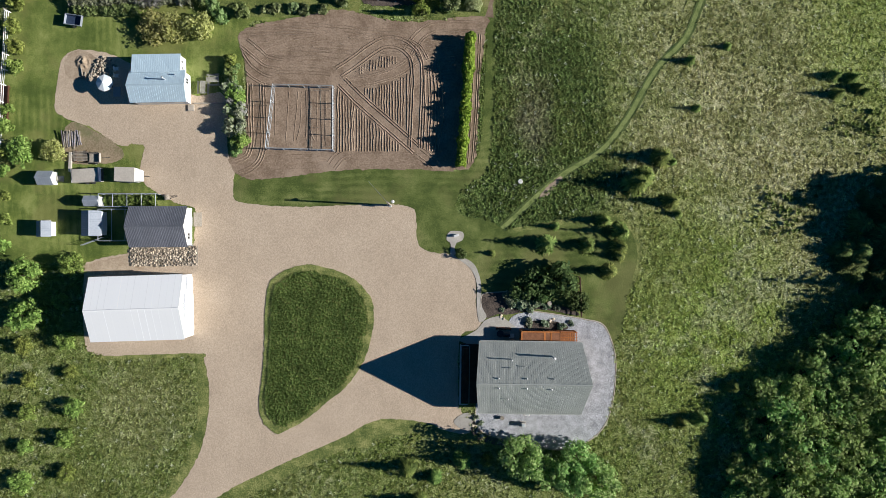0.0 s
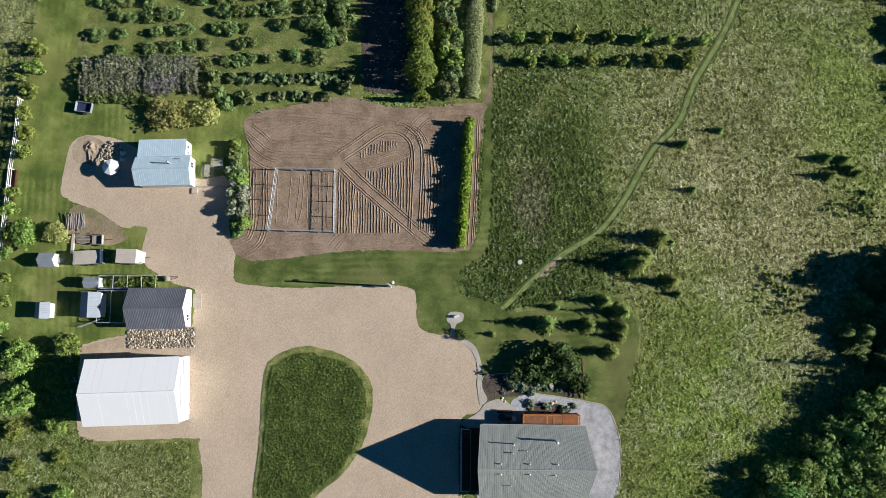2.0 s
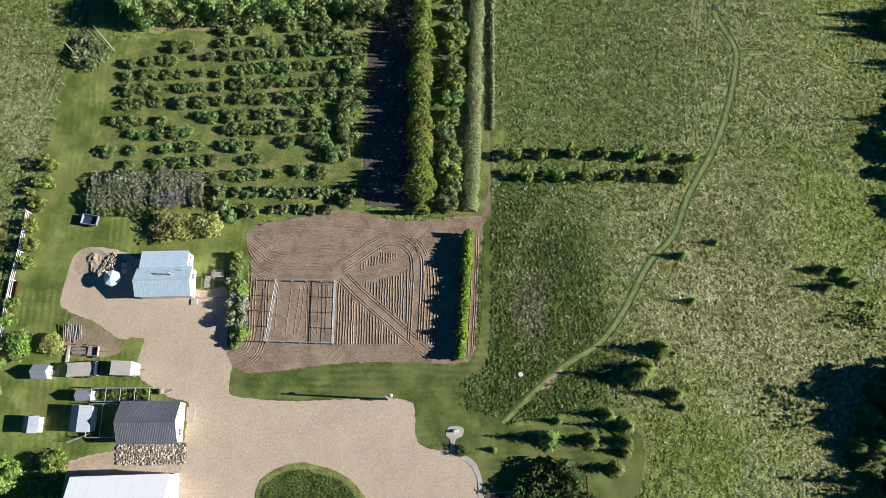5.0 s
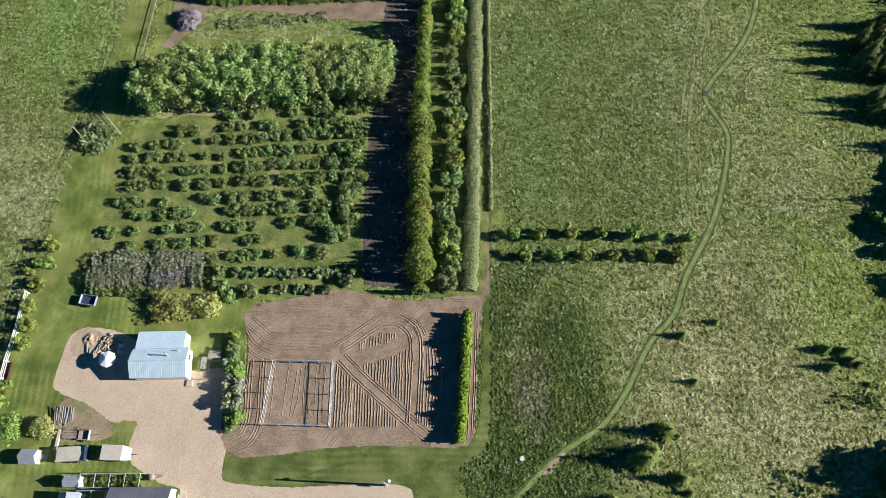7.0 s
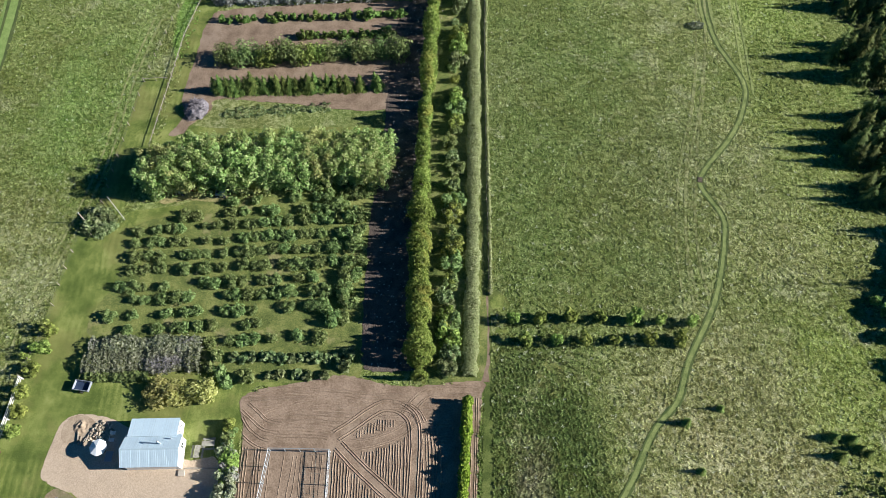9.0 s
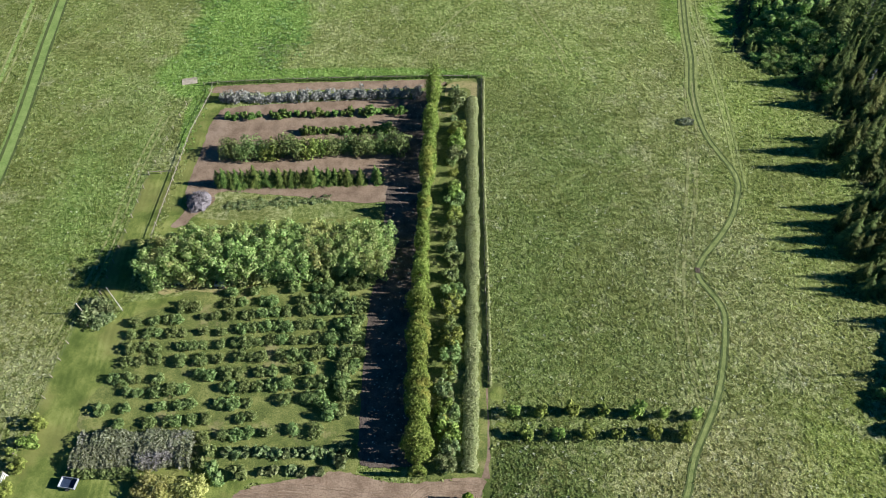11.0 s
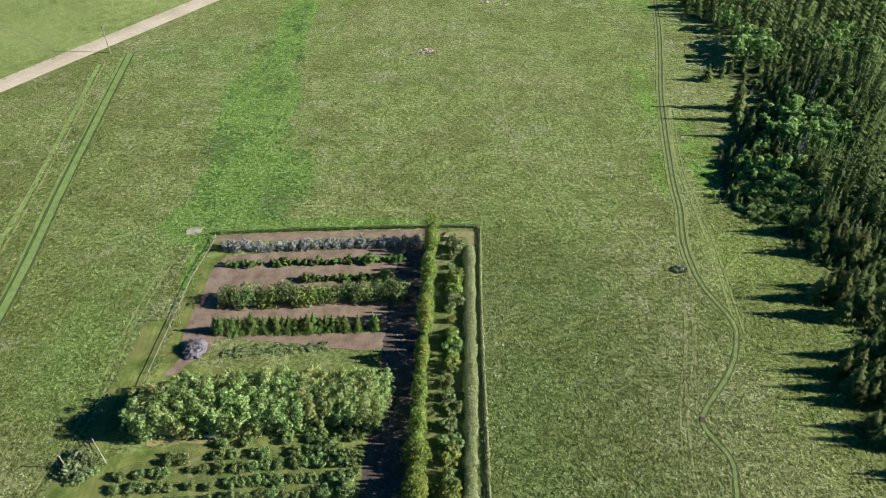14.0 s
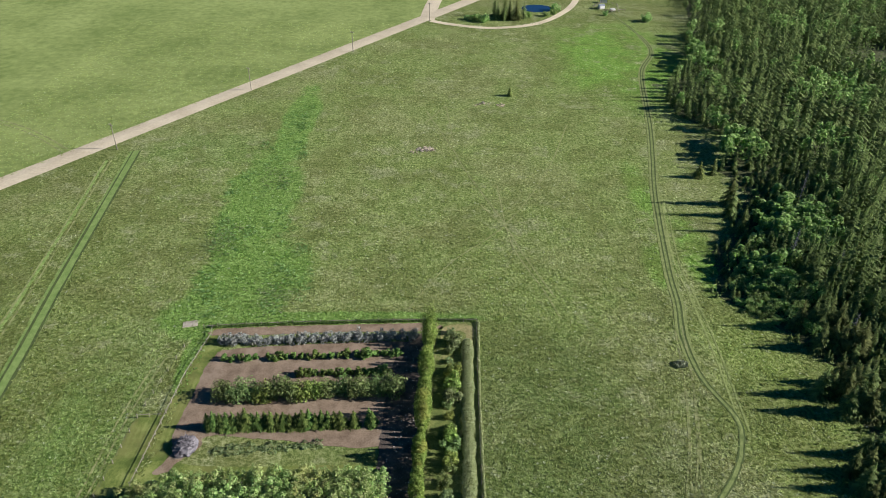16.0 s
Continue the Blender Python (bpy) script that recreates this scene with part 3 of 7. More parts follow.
def hedge_row(name, line, width, height, material, per_metre, size, label, category="hedge", lumpy=0.35, kind=""):
    """A hedge along a line: stems, and leaf sprays over a lumpy body of many bushes."""
    pts = rounded(line, 8, closed=False)
    seg = np.array([(b - a).length for a, b in zip(pts[:-1], pts[1:])])
    total = seg.sum()
    k = int(total * per_metre)
    s = rng.random(k) * total
    i = np.searchsorted(np.cumsum(seg), s).clip(0, len(seg) - 1)
    a = np.array([p[:] for p in pts])
    u = ((s - (np.cumsum(seg)[i] - seg[i])) / seg[i])[:, None]
    c = a[i] * (1 - u) + a[i + 1] * u
    d = a[i + 1] - a[i]
    side = np.stack([-d[:, 1], d[:, 0], np.zeros(k)], axis=1)
    side /= np.linalg.norm(side, axis=1)[:, None]
    swell = 1 + lumpy * np.array([noise.noise(Vector((v * 0.55, width * 3, 1.7))) + 0.6 * noise.noise(Vector((v * 1.5, 8.2, width))) + 0.45 * noise.noise(Vector((v * 3.3, 2.2, height))) for v in s])
    ang = rng.uniform(-0.35, math.pi + 0.35, k)
    rad = 0.72 + 0.34 * rng.random(k)
    off = np.cos(ang) * rad * width / 2 * swell
    z = (0.38 + 0.62 * np.sin(ang) * rad) * height * swell
    z = np.where(rng.random(k) < 0.12, z * rng.random(k), z).clip(0.1, None)
    c = c + side * off[:, None]
    c[:, 2] = z
    out = side * np.cos(ang)[:, None]
    out[:, 2] = np.sin(ang)
    t = thing(name, 0, 0, 0, 0, label, category, kind=kind)
    part("foliage", fast_mesh("foliage", *leaves(c, size, 0.2, out), material), material, t)
    b = bmesh.new()
    step = max(0.8, total / 60)
    q = 0.4
    while q < total:
        j = min(int(np.searchsorted(np.cumsum(seg), q)), len(seg) - 1)
        p = pts[j].lerp(pts[j + 1], max(0.0, min(1.0, (q - (np.cumsum(seg)[j] - seg[j])) / seg[j])))
        tube((p.x, p.y, -0.05), (p.x + rng.normal() * 0.2, p.y + rng.normal() * 0.2, height * 0.6), 0.05, 0.015, 4, b)
        q += step
    tagged(part("stems", b, BARK, t), kind="stuff")
    return t

# ---- ground ----
g = bmesh.new()
edge = [-2500, -600, -200, -80, 0, 80, 200, 400, 800, 2500]
gv = [[g.verts.new((x, y, 0)) for y in edge] for x in edge]
for i in range(len(edge) - 1):
    for j in range(len(edge) - 1):
        g.faces.new((gv[i][j], gv[i + 1][j], gv[i + 1][j + 1], gv[i][j + 1]))
tagged(new("ground", bm_mesh("ground", g, MEADOW)), "rough green summer meadow with pale seed heads", "meadow", kind="structure")

DRIVE = [(-55.3, 20.2), (-54.6, 25.9), (-53.6, 27.7), (-51.5, 28.4), (-47, 27.6), (-40, 24), (-35.4, 21.9), (-31.1, 21.8), (-30.7, 14.2), (-29.7, 11.4), (-29.9, 8.5), (-28.9, 6.7), (-21.3, 6.0), (-14.8, 6.2), (-7.6, 6.4), (-5, 6), (-3.9, 5.1), (-3.7, 1.3), (-2.9, 0.1), (-1.5, -0.5), (1, -0.7), (2.5, -1.7), (4.1, -2.7), (4.7, -4.8), (4.7, -8), (5.5, -10.3), (4.6, -11.5), (2.4, -13.0), (2.3, -22.1), (3.7, -24.1)]
DRIVE += [(3.7, -26.2), (0.5, -25.9), (-2.3, -24.8), (-6.8, -24.2), (-10.4, -24.7), (-14, -26.7), (-21.3, -29.9), (-26.9, -32.5), (-30.9, -34.6), (-37, -39), (-50, -52), (-58, -52), (-45, -40), (-39, -35.5), (-36.6, -32.5), (-34.6, -28.9), (-33.5, -24.1), (-33.3, -20.1), (-34, -16), (-35, -14.9), (-47, -15.2), (-49.9, -14.8), (-51.1, -12.8), (-51.1, -3.1), (-49.9, -1.7), (-45.3, -0.7), (-36.5, 0.1)]
DRIVE += [(-35.4, 2.5), (-35.4, 5.7), (-37.8, 6.5), (-40.2, 7.7), (-42.8, 9.6), (-43.2, 11.4), (-42.6, 14.4), (-43.8, 15), (-45.8, 14.7), (-47.8, 15.8), (-50.3, 17.4), (-52.7, 18.2), (-54.3, 19)]
ISLAND = [(-24.9, -5.2), (-23.7, -3.8), (-21.7, -2.7), (-19.2, -2.2), (-16.4, -2.7), (-14, -3.5), (-12, -4.8), (-10.4, -6.8), (-9.8, -9.2), (-10.1, -12), (-10.8, -14.8), (-12, -17.2), (-13.9, -19.7), (-16.4, -21.7), (-19.2, -24.1), (-21.7, -25.5), (-23.5, -26.3), (-24.9, -25.5), (-25.9, -24.1), (-26.2, -21.7), (-25.7, -17.6), (-25.4, -12.8), (-25.4, -9.6)]
LAWN_EAST = [(-30, 8.4), (-29, 10), (-24.5, 11.1), (-6.8, 11.5), (1.3, 11.1), (3.7, 11.5), (5, 13.8), (5.7, 19.4), (6.2, 30), (6.9, 45), (8, 47.6), (9.8, 47.4), (9.9, 45), (8, 44), (7.6, 36), (7.4, 19.4), (6.9, 13), (5.7, 10.6), (3.3, 8.9), (1.9, 6.9), (2.5, 4.9), (6.9, 4.1), (9.3, 2.7), (15, 4), (22.2, 5.1), (24.2, 5.3), (26.3, 4.1), (27.9, 1.3), (28.3, -1.5), (27.5, -4.8), (26.1, -7.2), (25.9, -9.6), (24.5, -13)]
LAWN_EAST += [(18, -15), (8, -15), (2, -14), (0, -8), (-8, -4), (-14, 2), (-28, 4)]
LAWN_WEST = [(-59.6, 58.4), (-53, 60.5), (-50.5, 63), (-30, 65.5), (-12, 66), (-12, 34), (-22, 32), (-28, 31), (-28.5, 12), (-34, -1), (-52, -2), (-70, 0), (-66, 10), (-63.4, 20), (-62.3, 30), (-61.3, 40), (-60.6, 50)]
PLOW = [(-29.2, 29.9), (-28.5, 31.1), (-26.1, 32.1), (-21.3, 32.9), (-14.8, 34.1), (-8.4, 32.8), (-3.5, 32.4), (5.8, 33.1), (6, 30.7), (5.3, 23.4), (4.9, 15.4), (4.3, 12.2), (2.1, 11.2), (-6.8, 11.4), (-14.8, 11.2), (-21.3, 10.4), (-26.9, 9.9), (-29.3, 10.7), (-30.5, 12.6), (-30, 14.4), (-28.5, 16), (-28, 23.4), (-28.2, 26.5)]
PAD = [(9.3, -12), (9.7, -9.8), (12.6, -8.9), (17.4, -9.6), (20.2, -10.1), (22.6, -10.8), (23.8, -12.8), (24.5, -16), (24.2, -20.9), (23, -24.9), (20.6, -27.3), (16.6, -28.5), (11.8, -27.7), (6.9, -26.5), (4.9, -25.3), (4.7, -22), (6, -16), (7, -13)]

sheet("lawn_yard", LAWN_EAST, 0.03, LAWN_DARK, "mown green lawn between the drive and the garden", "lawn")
sheet("lawn_orchard", LAWN_WEST, 0.025, LAWN, "mown lawn of the yard and orchard", "lawn")
VERGE = [(-38, -38.5), (-31, -34), (-21, -29.2), (-14, -26), (-10.4, -24.2), (-6.8, -23.6), (-2.3, -24.3), (3.7, -25.8), (4, -27.4), (-4, -26.4), (-9.6, -27.3), (-10.6, -28.4), (-14, -28.6), (-22, -32.4), (-31, -37.5), (-37, -41)]
sheet("lawn_verge", VERGE, 0.028, RIM, "mown grass verge along the drive", "verge")
SHOULDER = [(-33.6, -16), (-33, -20.1), (-33.2, -24.2), (-34.3, -29), (-36.3, -32.7), (-39, -36), (-44, -40.5), (-46, -40.5), (-41, -36), (-37.8, -32), (-36, -28.4), (-35, -24), (-34.9, -20), (-35.2, -16.4), (-36, -15.4), (-47, -15.9), (-49, -15.6), (-47, -15.0), (-35, -14.7)]
sheet("lawn_shoulder", SHOULDER, 0.026, RIM, "narrow mown shoulder beside the drive", "verge")
sheet("drive", DRIVE, 0.05, GRAVEL, "wide tan gravel drive and yard", "driveway", rough=0.13)
sheet("island_rim", ISLAND, 0.12, RIM, "mown rim of the planted drive island", "verge", skirt=0.2)
TILLED = sheet("plowed_garden", PLOW, 0.06, SOIL, "freshly tilled brown garden soil with wheel marks", "garden", rough=0.2)
# bare lane; the dark colour and extra width paint in the hedge's shade
sheet("dirt_lane", [(-11.4, 35.2), (-11.8, 38), (-12, 45), (-11.8, 60), (-11.2, 66), (-10.2, 75), (-9.8, 88), (-8.8, 104), (-5.5, 113), (-0.5, 114), (-2.4, 90), (-3.2, 60), (-3.4, 38), (-3.5, 35.2), (-5.5, 34.7), (-9.5, 34.7)], 0.07, MULCH, "bare earth lane, its colour darkened for the tall hedge's shade", "lane", rough=0.3)
sheet("orchard_grass", [(-53.4, 40.4), (-51.4, 50), (-51, 58), (-49, 61), (-43.4, 62.4), (-40, 65.4), (-11.2, 67.4), (-11.6, 50), (-11.2, 35.4), (-27, 33.0), (-34, 34.4)], 0.036, ROUGH, "uneven darker grass between the orchard rows", "grass", rough=0.35)
sheet("worn_patch", [(-47, 64.4), (-46.4, 66.6), (-41, 67.0), (-36, 67.0), (-35.2, 65.8), (-38, 64.7), (-42, 65.0)], 0.041, STRAW_TURF, "worn tan grass before the parked machines", "ground", rough=0.3)
# dark turf colour here stands in for the shrubs' shade on the strip
sheet("windbreak_strip", [(-2.2, 34), (-2.2, 60), (-1.4, 90), (0.2, 113), (1, 117.4), (5, 118.8), (8.6, 118), (8.2, 108), (7.5, 90), (7, 60), (6.4, 34)], 0.045, ROUGH, "uneven ground under the windbreak shrubs, coloured dark for their shade", "strip", rough=0.25)
sheet("worn_corner", [(1.4, 113.6), (1.8, 117.2), (4.6, 118.4), (8.4, 117.8), (8.0, 112.5), (6.9, 112.6), (6.6, 115.6), (4.6, 116.4), (2.6, 115.4)], 0.055, STRAW_TURF, "tan worn grass at the plot corner", "ground")
sheet("dirt_headland", [(-46, 114.8), (-46, 117), (-30, 118), (-10, 118.8), (0, 118.8), (0, 116.6), (-20, 115.9)], 0.045, SOIL, "bare soil headland behind the silver shrubs", "garden", rough=0.25)
sheet("nursery_soil", [(-45.7, 107.6), (-40, 110.8), (-4.1, 112.6), (-6.3, 104), (-7.8, 85.6), (-30, 86.4), (-40.9, 87.2), (-42, 84.4), (-45.2, 81), (-46, 79.2), (-48.6, 79), (-46.6, 83), (-47.6, 88), (-46.8, 98)], 0.05, SOIL, "bare soil of the nursery plot", "garden", rough=0.25)
sheet("lawn_nursery", [(-47.9, 116.4), (-45.4, 116.3), (-44.6, 108), (-46.4, 98), (-46.8, 86), (-42, 80.6), (-9, 80.6), (-9, 77.6), (-40, 73), (-51.2, 72.5), (-51.1, 82), (-50.7, 90), (-50, 103)], 0.04, LAWN, "mown strip round the nursery plot", "lawn")
FENCE_LANE = [(-57.3, 60), (-57.2, 75.6), (-56.3, 83.4), (-55.6, 91.3), (-51.2, 91.5), (-51.2, 80.7), (-51.5, 75.6), (-52.6, 70), (-53.4, 63)]
sheet("lawn_fence_lane", FENCE_LANE, 0.03, LAWN, "mown lane between the two fences", "lawn", rough=0.2)
sheet("crushed_rock_pad", PAD, 0.07, CRUSHED, "pale grey crushed rock round the house", "gravel bed", rough=0.06)
sheet("garden_walk", [(1, 2.5), (2.8, 2.4), (2.8, 1.3), (1.9, 0.8), (1.75, -0.4), (3.2, -1.3), (4.6, -2.4), (5.4, -4.8), (5.5, -8), (6.2, -9.6), (5.2, -10.4), (4.8, -8), (4.8, -4.9), (4, -2.9), (2.4, -1.6), (1.1, -0.9), (1.1, 0.7), (0.5, 1.4)], 0.09, CONCRETE, "curving pale concrete garden walk", "path", rough=0)
sheet("patio", [(2.3, -12.9), (3.6, -12.2), (4.9, -11.4), (6.1, -10.1), (8.1, -9.6), (9.7, -10.6), (10.8, -11.6), (11, -13), (8, -13.6), (4, -13.6)], 0.10, CONCRETE, "pale concrete patio at the house door", "patio", rough=0)
sheet("front_step", [(3, -23.4), (4.2, -23.6), (4, -25.6), (3.4, -26), (2, -25.2), (1.6, -24.4)], 0.09, CONCRETE, "small concrete landing", "path", rough=0)
sheet("planting_bed", [(5.6, -6.6), (7, -6.3), (9.8, -6.1), (13, -7.5), (18, -8.4), (19.2, -9.5), (14, -8.6), (9.6, -9.3), (7.8, -9.3), (6.2, -9.8), (5.4, -8.4)], 0.08, MULCH, "dark mulched planting bed", "flower bed", rough=0.05)
sheet("pad_bed", [(11.6, -11.2), (12.6, -10.3), (15, -10.2), (17.6, -10.8), (17.4, -11.5), (14.5, -11.5)], 0.082, MULCH, "small dark planting bed in the crushed rock", "flower bed", rough=0.05)
sheet("south_bed", [(3.9, -23.4), (4.7, -23.8), (4.8, -25.5), (7, -26.8), (11.8, -28), (11.6, -28.8), (6.6, -27.6), (4.2, -26.4)], 0.075, MULCH, "stony dark bed along the crushed rock", "flower bed", rough=0.05)
sheet("sand_patch", [(-54, 26), (-53, 28), (-51, 28.2), (-49.4, 27.2), (-48.6, 25.6), (-50.5, 24.4), (-53, 24.2)], 0.056, SAND, "worn sandy corner of the yard", "ground")
sheet("shed_apron", [(-52, -3.4), (-50, -1.9), (-45.4, -0.9), (-44.8, 0), (-43, 0.2), (-43, -3.4)], 0.054, SAND, "bare sandy ground beside the white shed", "ground")
sheet("bare_streak", [(13.6, 7.2), (14.6, 8.6), (16.4, 10.2), (17.0, 10.0), (15.8, 8.6), (14.4, 7.0)], 0.05, SAND, "small bare sandy streak on the trail", "ground")
sheet("woodyard", [(-53, 18), (-49.6, 16.8), (-46.2, 14.6), (-45.6, 13), (-48, 12.2), (-53.6, 12.4), (-54.5, 15)], 0.04, DIRT, "trampled bare dirt and grass of the wood yard", "ground")
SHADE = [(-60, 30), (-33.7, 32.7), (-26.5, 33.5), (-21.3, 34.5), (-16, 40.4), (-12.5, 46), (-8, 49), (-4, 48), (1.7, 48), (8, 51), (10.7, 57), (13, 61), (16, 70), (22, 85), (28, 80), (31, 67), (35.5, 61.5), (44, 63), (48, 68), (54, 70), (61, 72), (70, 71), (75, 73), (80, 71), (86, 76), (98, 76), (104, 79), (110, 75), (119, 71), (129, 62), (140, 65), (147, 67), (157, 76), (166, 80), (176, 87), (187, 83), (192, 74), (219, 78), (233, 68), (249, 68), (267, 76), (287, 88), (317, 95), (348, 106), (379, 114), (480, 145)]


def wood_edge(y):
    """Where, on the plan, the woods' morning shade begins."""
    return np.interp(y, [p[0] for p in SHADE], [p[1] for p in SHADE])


for cx, cy, cr in ((9.3, 45.7, 1.5), (9.4, 40.4, 1.2)):
    sheet("mown_spot", [(cx + cr * math.cos(a), cy + cr * math.sin(a)) for a in np.linspace(0, 5.5, 8)], 0.06, LAWN, "small round mown spot in the meadow", "lawn")
sheet("cropped_patch", [(16.2 + 2.2 * math.cos(a), 33.4 + 2.9 * math.sin(a)) for a in np.linspace(0, 5.5, 8)], 0.03, RIM, "round cropped patch in the meadow grass", "lawn")
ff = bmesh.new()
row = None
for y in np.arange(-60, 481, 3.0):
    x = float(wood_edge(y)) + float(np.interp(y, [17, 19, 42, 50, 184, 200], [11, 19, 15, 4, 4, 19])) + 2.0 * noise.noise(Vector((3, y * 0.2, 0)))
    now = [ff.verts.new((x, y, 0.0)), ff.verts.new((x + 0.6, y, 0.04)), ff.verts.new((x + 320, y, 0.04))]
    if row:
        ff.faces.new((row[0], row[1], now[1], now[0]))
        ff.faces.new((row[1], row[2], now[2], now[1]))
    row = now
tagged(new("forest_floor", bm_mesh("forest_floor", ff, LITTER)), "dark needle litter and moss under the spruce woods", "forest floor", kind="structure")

# tracks and roads
ROAD_A, ROAD_B = Vector((-300, -61, 0)), Vector((22, 391, 0))
way = (ROAD_B - ROAD_A).normalized()
tagged(new("road", bm_mesh("road", ribbon([ROAD_A + way * (i * 15) for i in range(40)], 7.6, 0.06, 0.12), ROAD)), "straight pale gravel country road", "road", kind="structure")
tagged(new("road_branch", bm_mesh("road_branch", ribbon(rounded([(-4, 350), (-2, 372), (2, 400), (14, 470)], 6, False), 7.5, 0.05, 0.1), ROAD)), "gravel road turning off at the junction", "road", kind="structure")
tagged(new("farm_lane", bm_mesh("farm_lane", ribbon(rounded([(-2, 349), (8, 343), (27, 337.5), (49.7, 345), (66.9, 367), (77, 392), (86, 430)], 6, False), 3.4, 0.05, 0.05), ROAD)), "curving pale gravel lane to the pond", "lane", kind="structure")
TRAIL = rounded([(8.4, 2.9), (16.2, 10), (22.2, 13.8), (26, 18.2), (30.4, 25.6), (34.7, 30.3), (37.2, 36.1), (41.7, 43.5), (44.4, 49.4), (46.9, 57.6), (47.2, 61.9), (44.8, 67.4), (45.7, 70.6), (51.8, 78), (55.3, 84), (57, 91.2), (53.8, 102.1), (53.7, 114.3), (55.9, 125.9), (57.5, 140), (63.4, 174.8), (69.1, 200), (74.8, 226.1), (84.2, 276.6), (95.9, 309), (91.1, 357.6), (85, 385)], 8, False)
trail = ribbon(TRAIL, 0.95, 0.03, 0.0, ragged=0.3)
tagged(new("trail", bm_mesh("trail", trail, MOWN)), "winding mown foot trail across the meadow", "trail", kind="structure")


PATHS = [(TRAIL, 0.5)]


def ruts(name, line, gauge, width, material, label):
    if material is not RUT or gauge < 0.6:
        PATHS.append((line, gauge / 2 + width * 0.6))
    b = bmesh.new()
    for o in ((-gauge / 2, gauge / 2) if gauge else (0,)):
        side = []
        for i, p in enumerate(line):
            d = line[min(i + 1, len(line) - 1)] - line[max(i - 1, 0)]
            side.append(p + Vector((-d.y, d.x, 0)).normalized() * o)
        ribbon(side, width, 0.034 + 0.003 * len(bpy.data.objects) % 0.02, 0.0, b, 0.35)
    tagged(new(name, bm_mesh(name, b, material)), label, "track", kind="structure")


ruts("trail_ruts", [p + Vector((0, 0, 0.02)) for p in TRAIL], 0.9, 0.28, DEEP_GRASS, "worn wheel lines along the meadow trail")
FAR_TRACK = [p for p in TRAIL if 104 < p.y < 330]
ruts("field_track", FAR_TRACK, 2.0, 0.62, TREAD, "pale wheel treads of the field track")
ruts("field_track_ruts", FAR_TRACK, 1.2, 0.16, DEEP_GRASS, "dark ruts between the treads of the field track")
ruts("meadow_ruts", rounded([(41.2, 44.5), (41.4, 58.7), (44.9, 76.6), (48, 88), (51.6, 105.5), (53.6, 118)], 8, False), 1.7, 0.4, RUT, "faint wheel ruts in the meadow")
ruts("meadow_ruts_old", rounded([(38.8, 44.6), (39.4, 56), (42.6, 72), (46.6, 84), (49.6, 96)], 8, False), 1.5, 0.3, RUT, "old faint wheel ruts in the meadow")
ruts("far_ruts", rounded([(57.6, 88), (59.3, 110), (60, 128), (60.6, 145), (66, 176)], 8, False), 1.3, 0.4, TREAD, "faint wheel ruts at the wood's edge")
tagged(new("west_track", bm_mesh("west_track", ribbon(rounded([(-84.4, 60), (-85, 98), (-89.1, 137), (-95.4, 204)], 8, False), 3.2, 0.02, 0.0, ragged=0.2), LUSH_TRACK)), "pale grassy track through the west meadow", "track", kind="structure")
tagged(new("west_track_old", bm_mesh("west_track_old", ribbon(rounded([(-92.4, 60), (-94, 115), (-96.9, 149), (-101.9, 197)], 8, False), 0.9, 0.02, 0.0, ragged=0.2), LUSH_TRACK)), "old pale track through the west meadow", "track", kind="structure")
PATHS.append((rounded([(-84.4, 60), (-85, 98), (-89.1, 137), (-95.4, 204)], 8, False), 1.4))
ruts("west_ruts", rounded([(-84, 60), (-84.6, 98), (-88.7, 137), (-95, 204)], 8, False), 2.2, 0.55, DEEP_GRASS, "deep wheel ruts through the west meadow")
ruts("west_ruts_old", rounded([(-92, 60), (-93.6, 115), (-96.5, 149), (-101.5, 197)], 8, False), 1.9, 0.4, RUT, "old wheel ruts through the west meadow")
ruts("fence_ruts", rounded([(-64, 20), (-64, 40), (-63, 50), (-60.6, 60), (-58.6, 75), (-58, 92), (-56, 108)], 8, False), 1.4, 0.4, RUT, "faint ruts along the boundary fence")
ruts("cow_path_east", rounded([(13, 170), (19.1, 158.5), (22, 147), (28, 128)], 8, False), 0.0, 0.34, RUT, "thin animal path in the meadow")
ruts("cow_path_west", rounded([(-6, 124), (4, 142), (19.1, 160), (34, 190), (46, 226)], 8, False), 0.0, 0.30, RUT, "thin animal path in the meadow")
ruts("deer_path", rounded([(-3, 236.7), (-0.3, 226.8), (5.6, 206.8), (9.1, 191.9), (14, 176), (19.1, 160)], 8, False), 0.0, 0.38, RUT, "thin pale animal path in the far meadow")
ruts("deer_path_side", rounded([(-3.4, 226.3), (0, 233), (3.6, 241), (4.7, 232.3), (6.1, 212.8)], 8, False), 0.0, 0.36, RUT, "thin pale animal path in the far meadow")
ruts("deer_path_south", rounded([(18.4, 181.2), (19.8, 151.1), (25.4, 131.8), (27.9, 121.4)], 8, False), 0.0, 0.30, RUT, "thin faint animal path in the meadow")
ruts("pasture_ruts", rounded([(-170, 232), (-150, 226), (-134, 217), (-118, 204)], 8, False), 2.0, 0.6, RUT, "wheel ruts in the far pasture")
ruts("lane_track", rounded([(6.6, 33), (6.9, 40), (7.1, 47)], 6, False), 0.0, 1.0, SOIL, "bare track beside the boundary fence")
# dark ribbon painted as the shadow line of the weedy fence
ruts("fence_strip", rounded([(7.2, 47), (7.4, 60), (7.8, 80), (8.2, 100), (9, 118.6)], 6, False), 0.0, 0.55, DEEP_GRASS, "painted shadow of the weedy boundary fence on the grass")
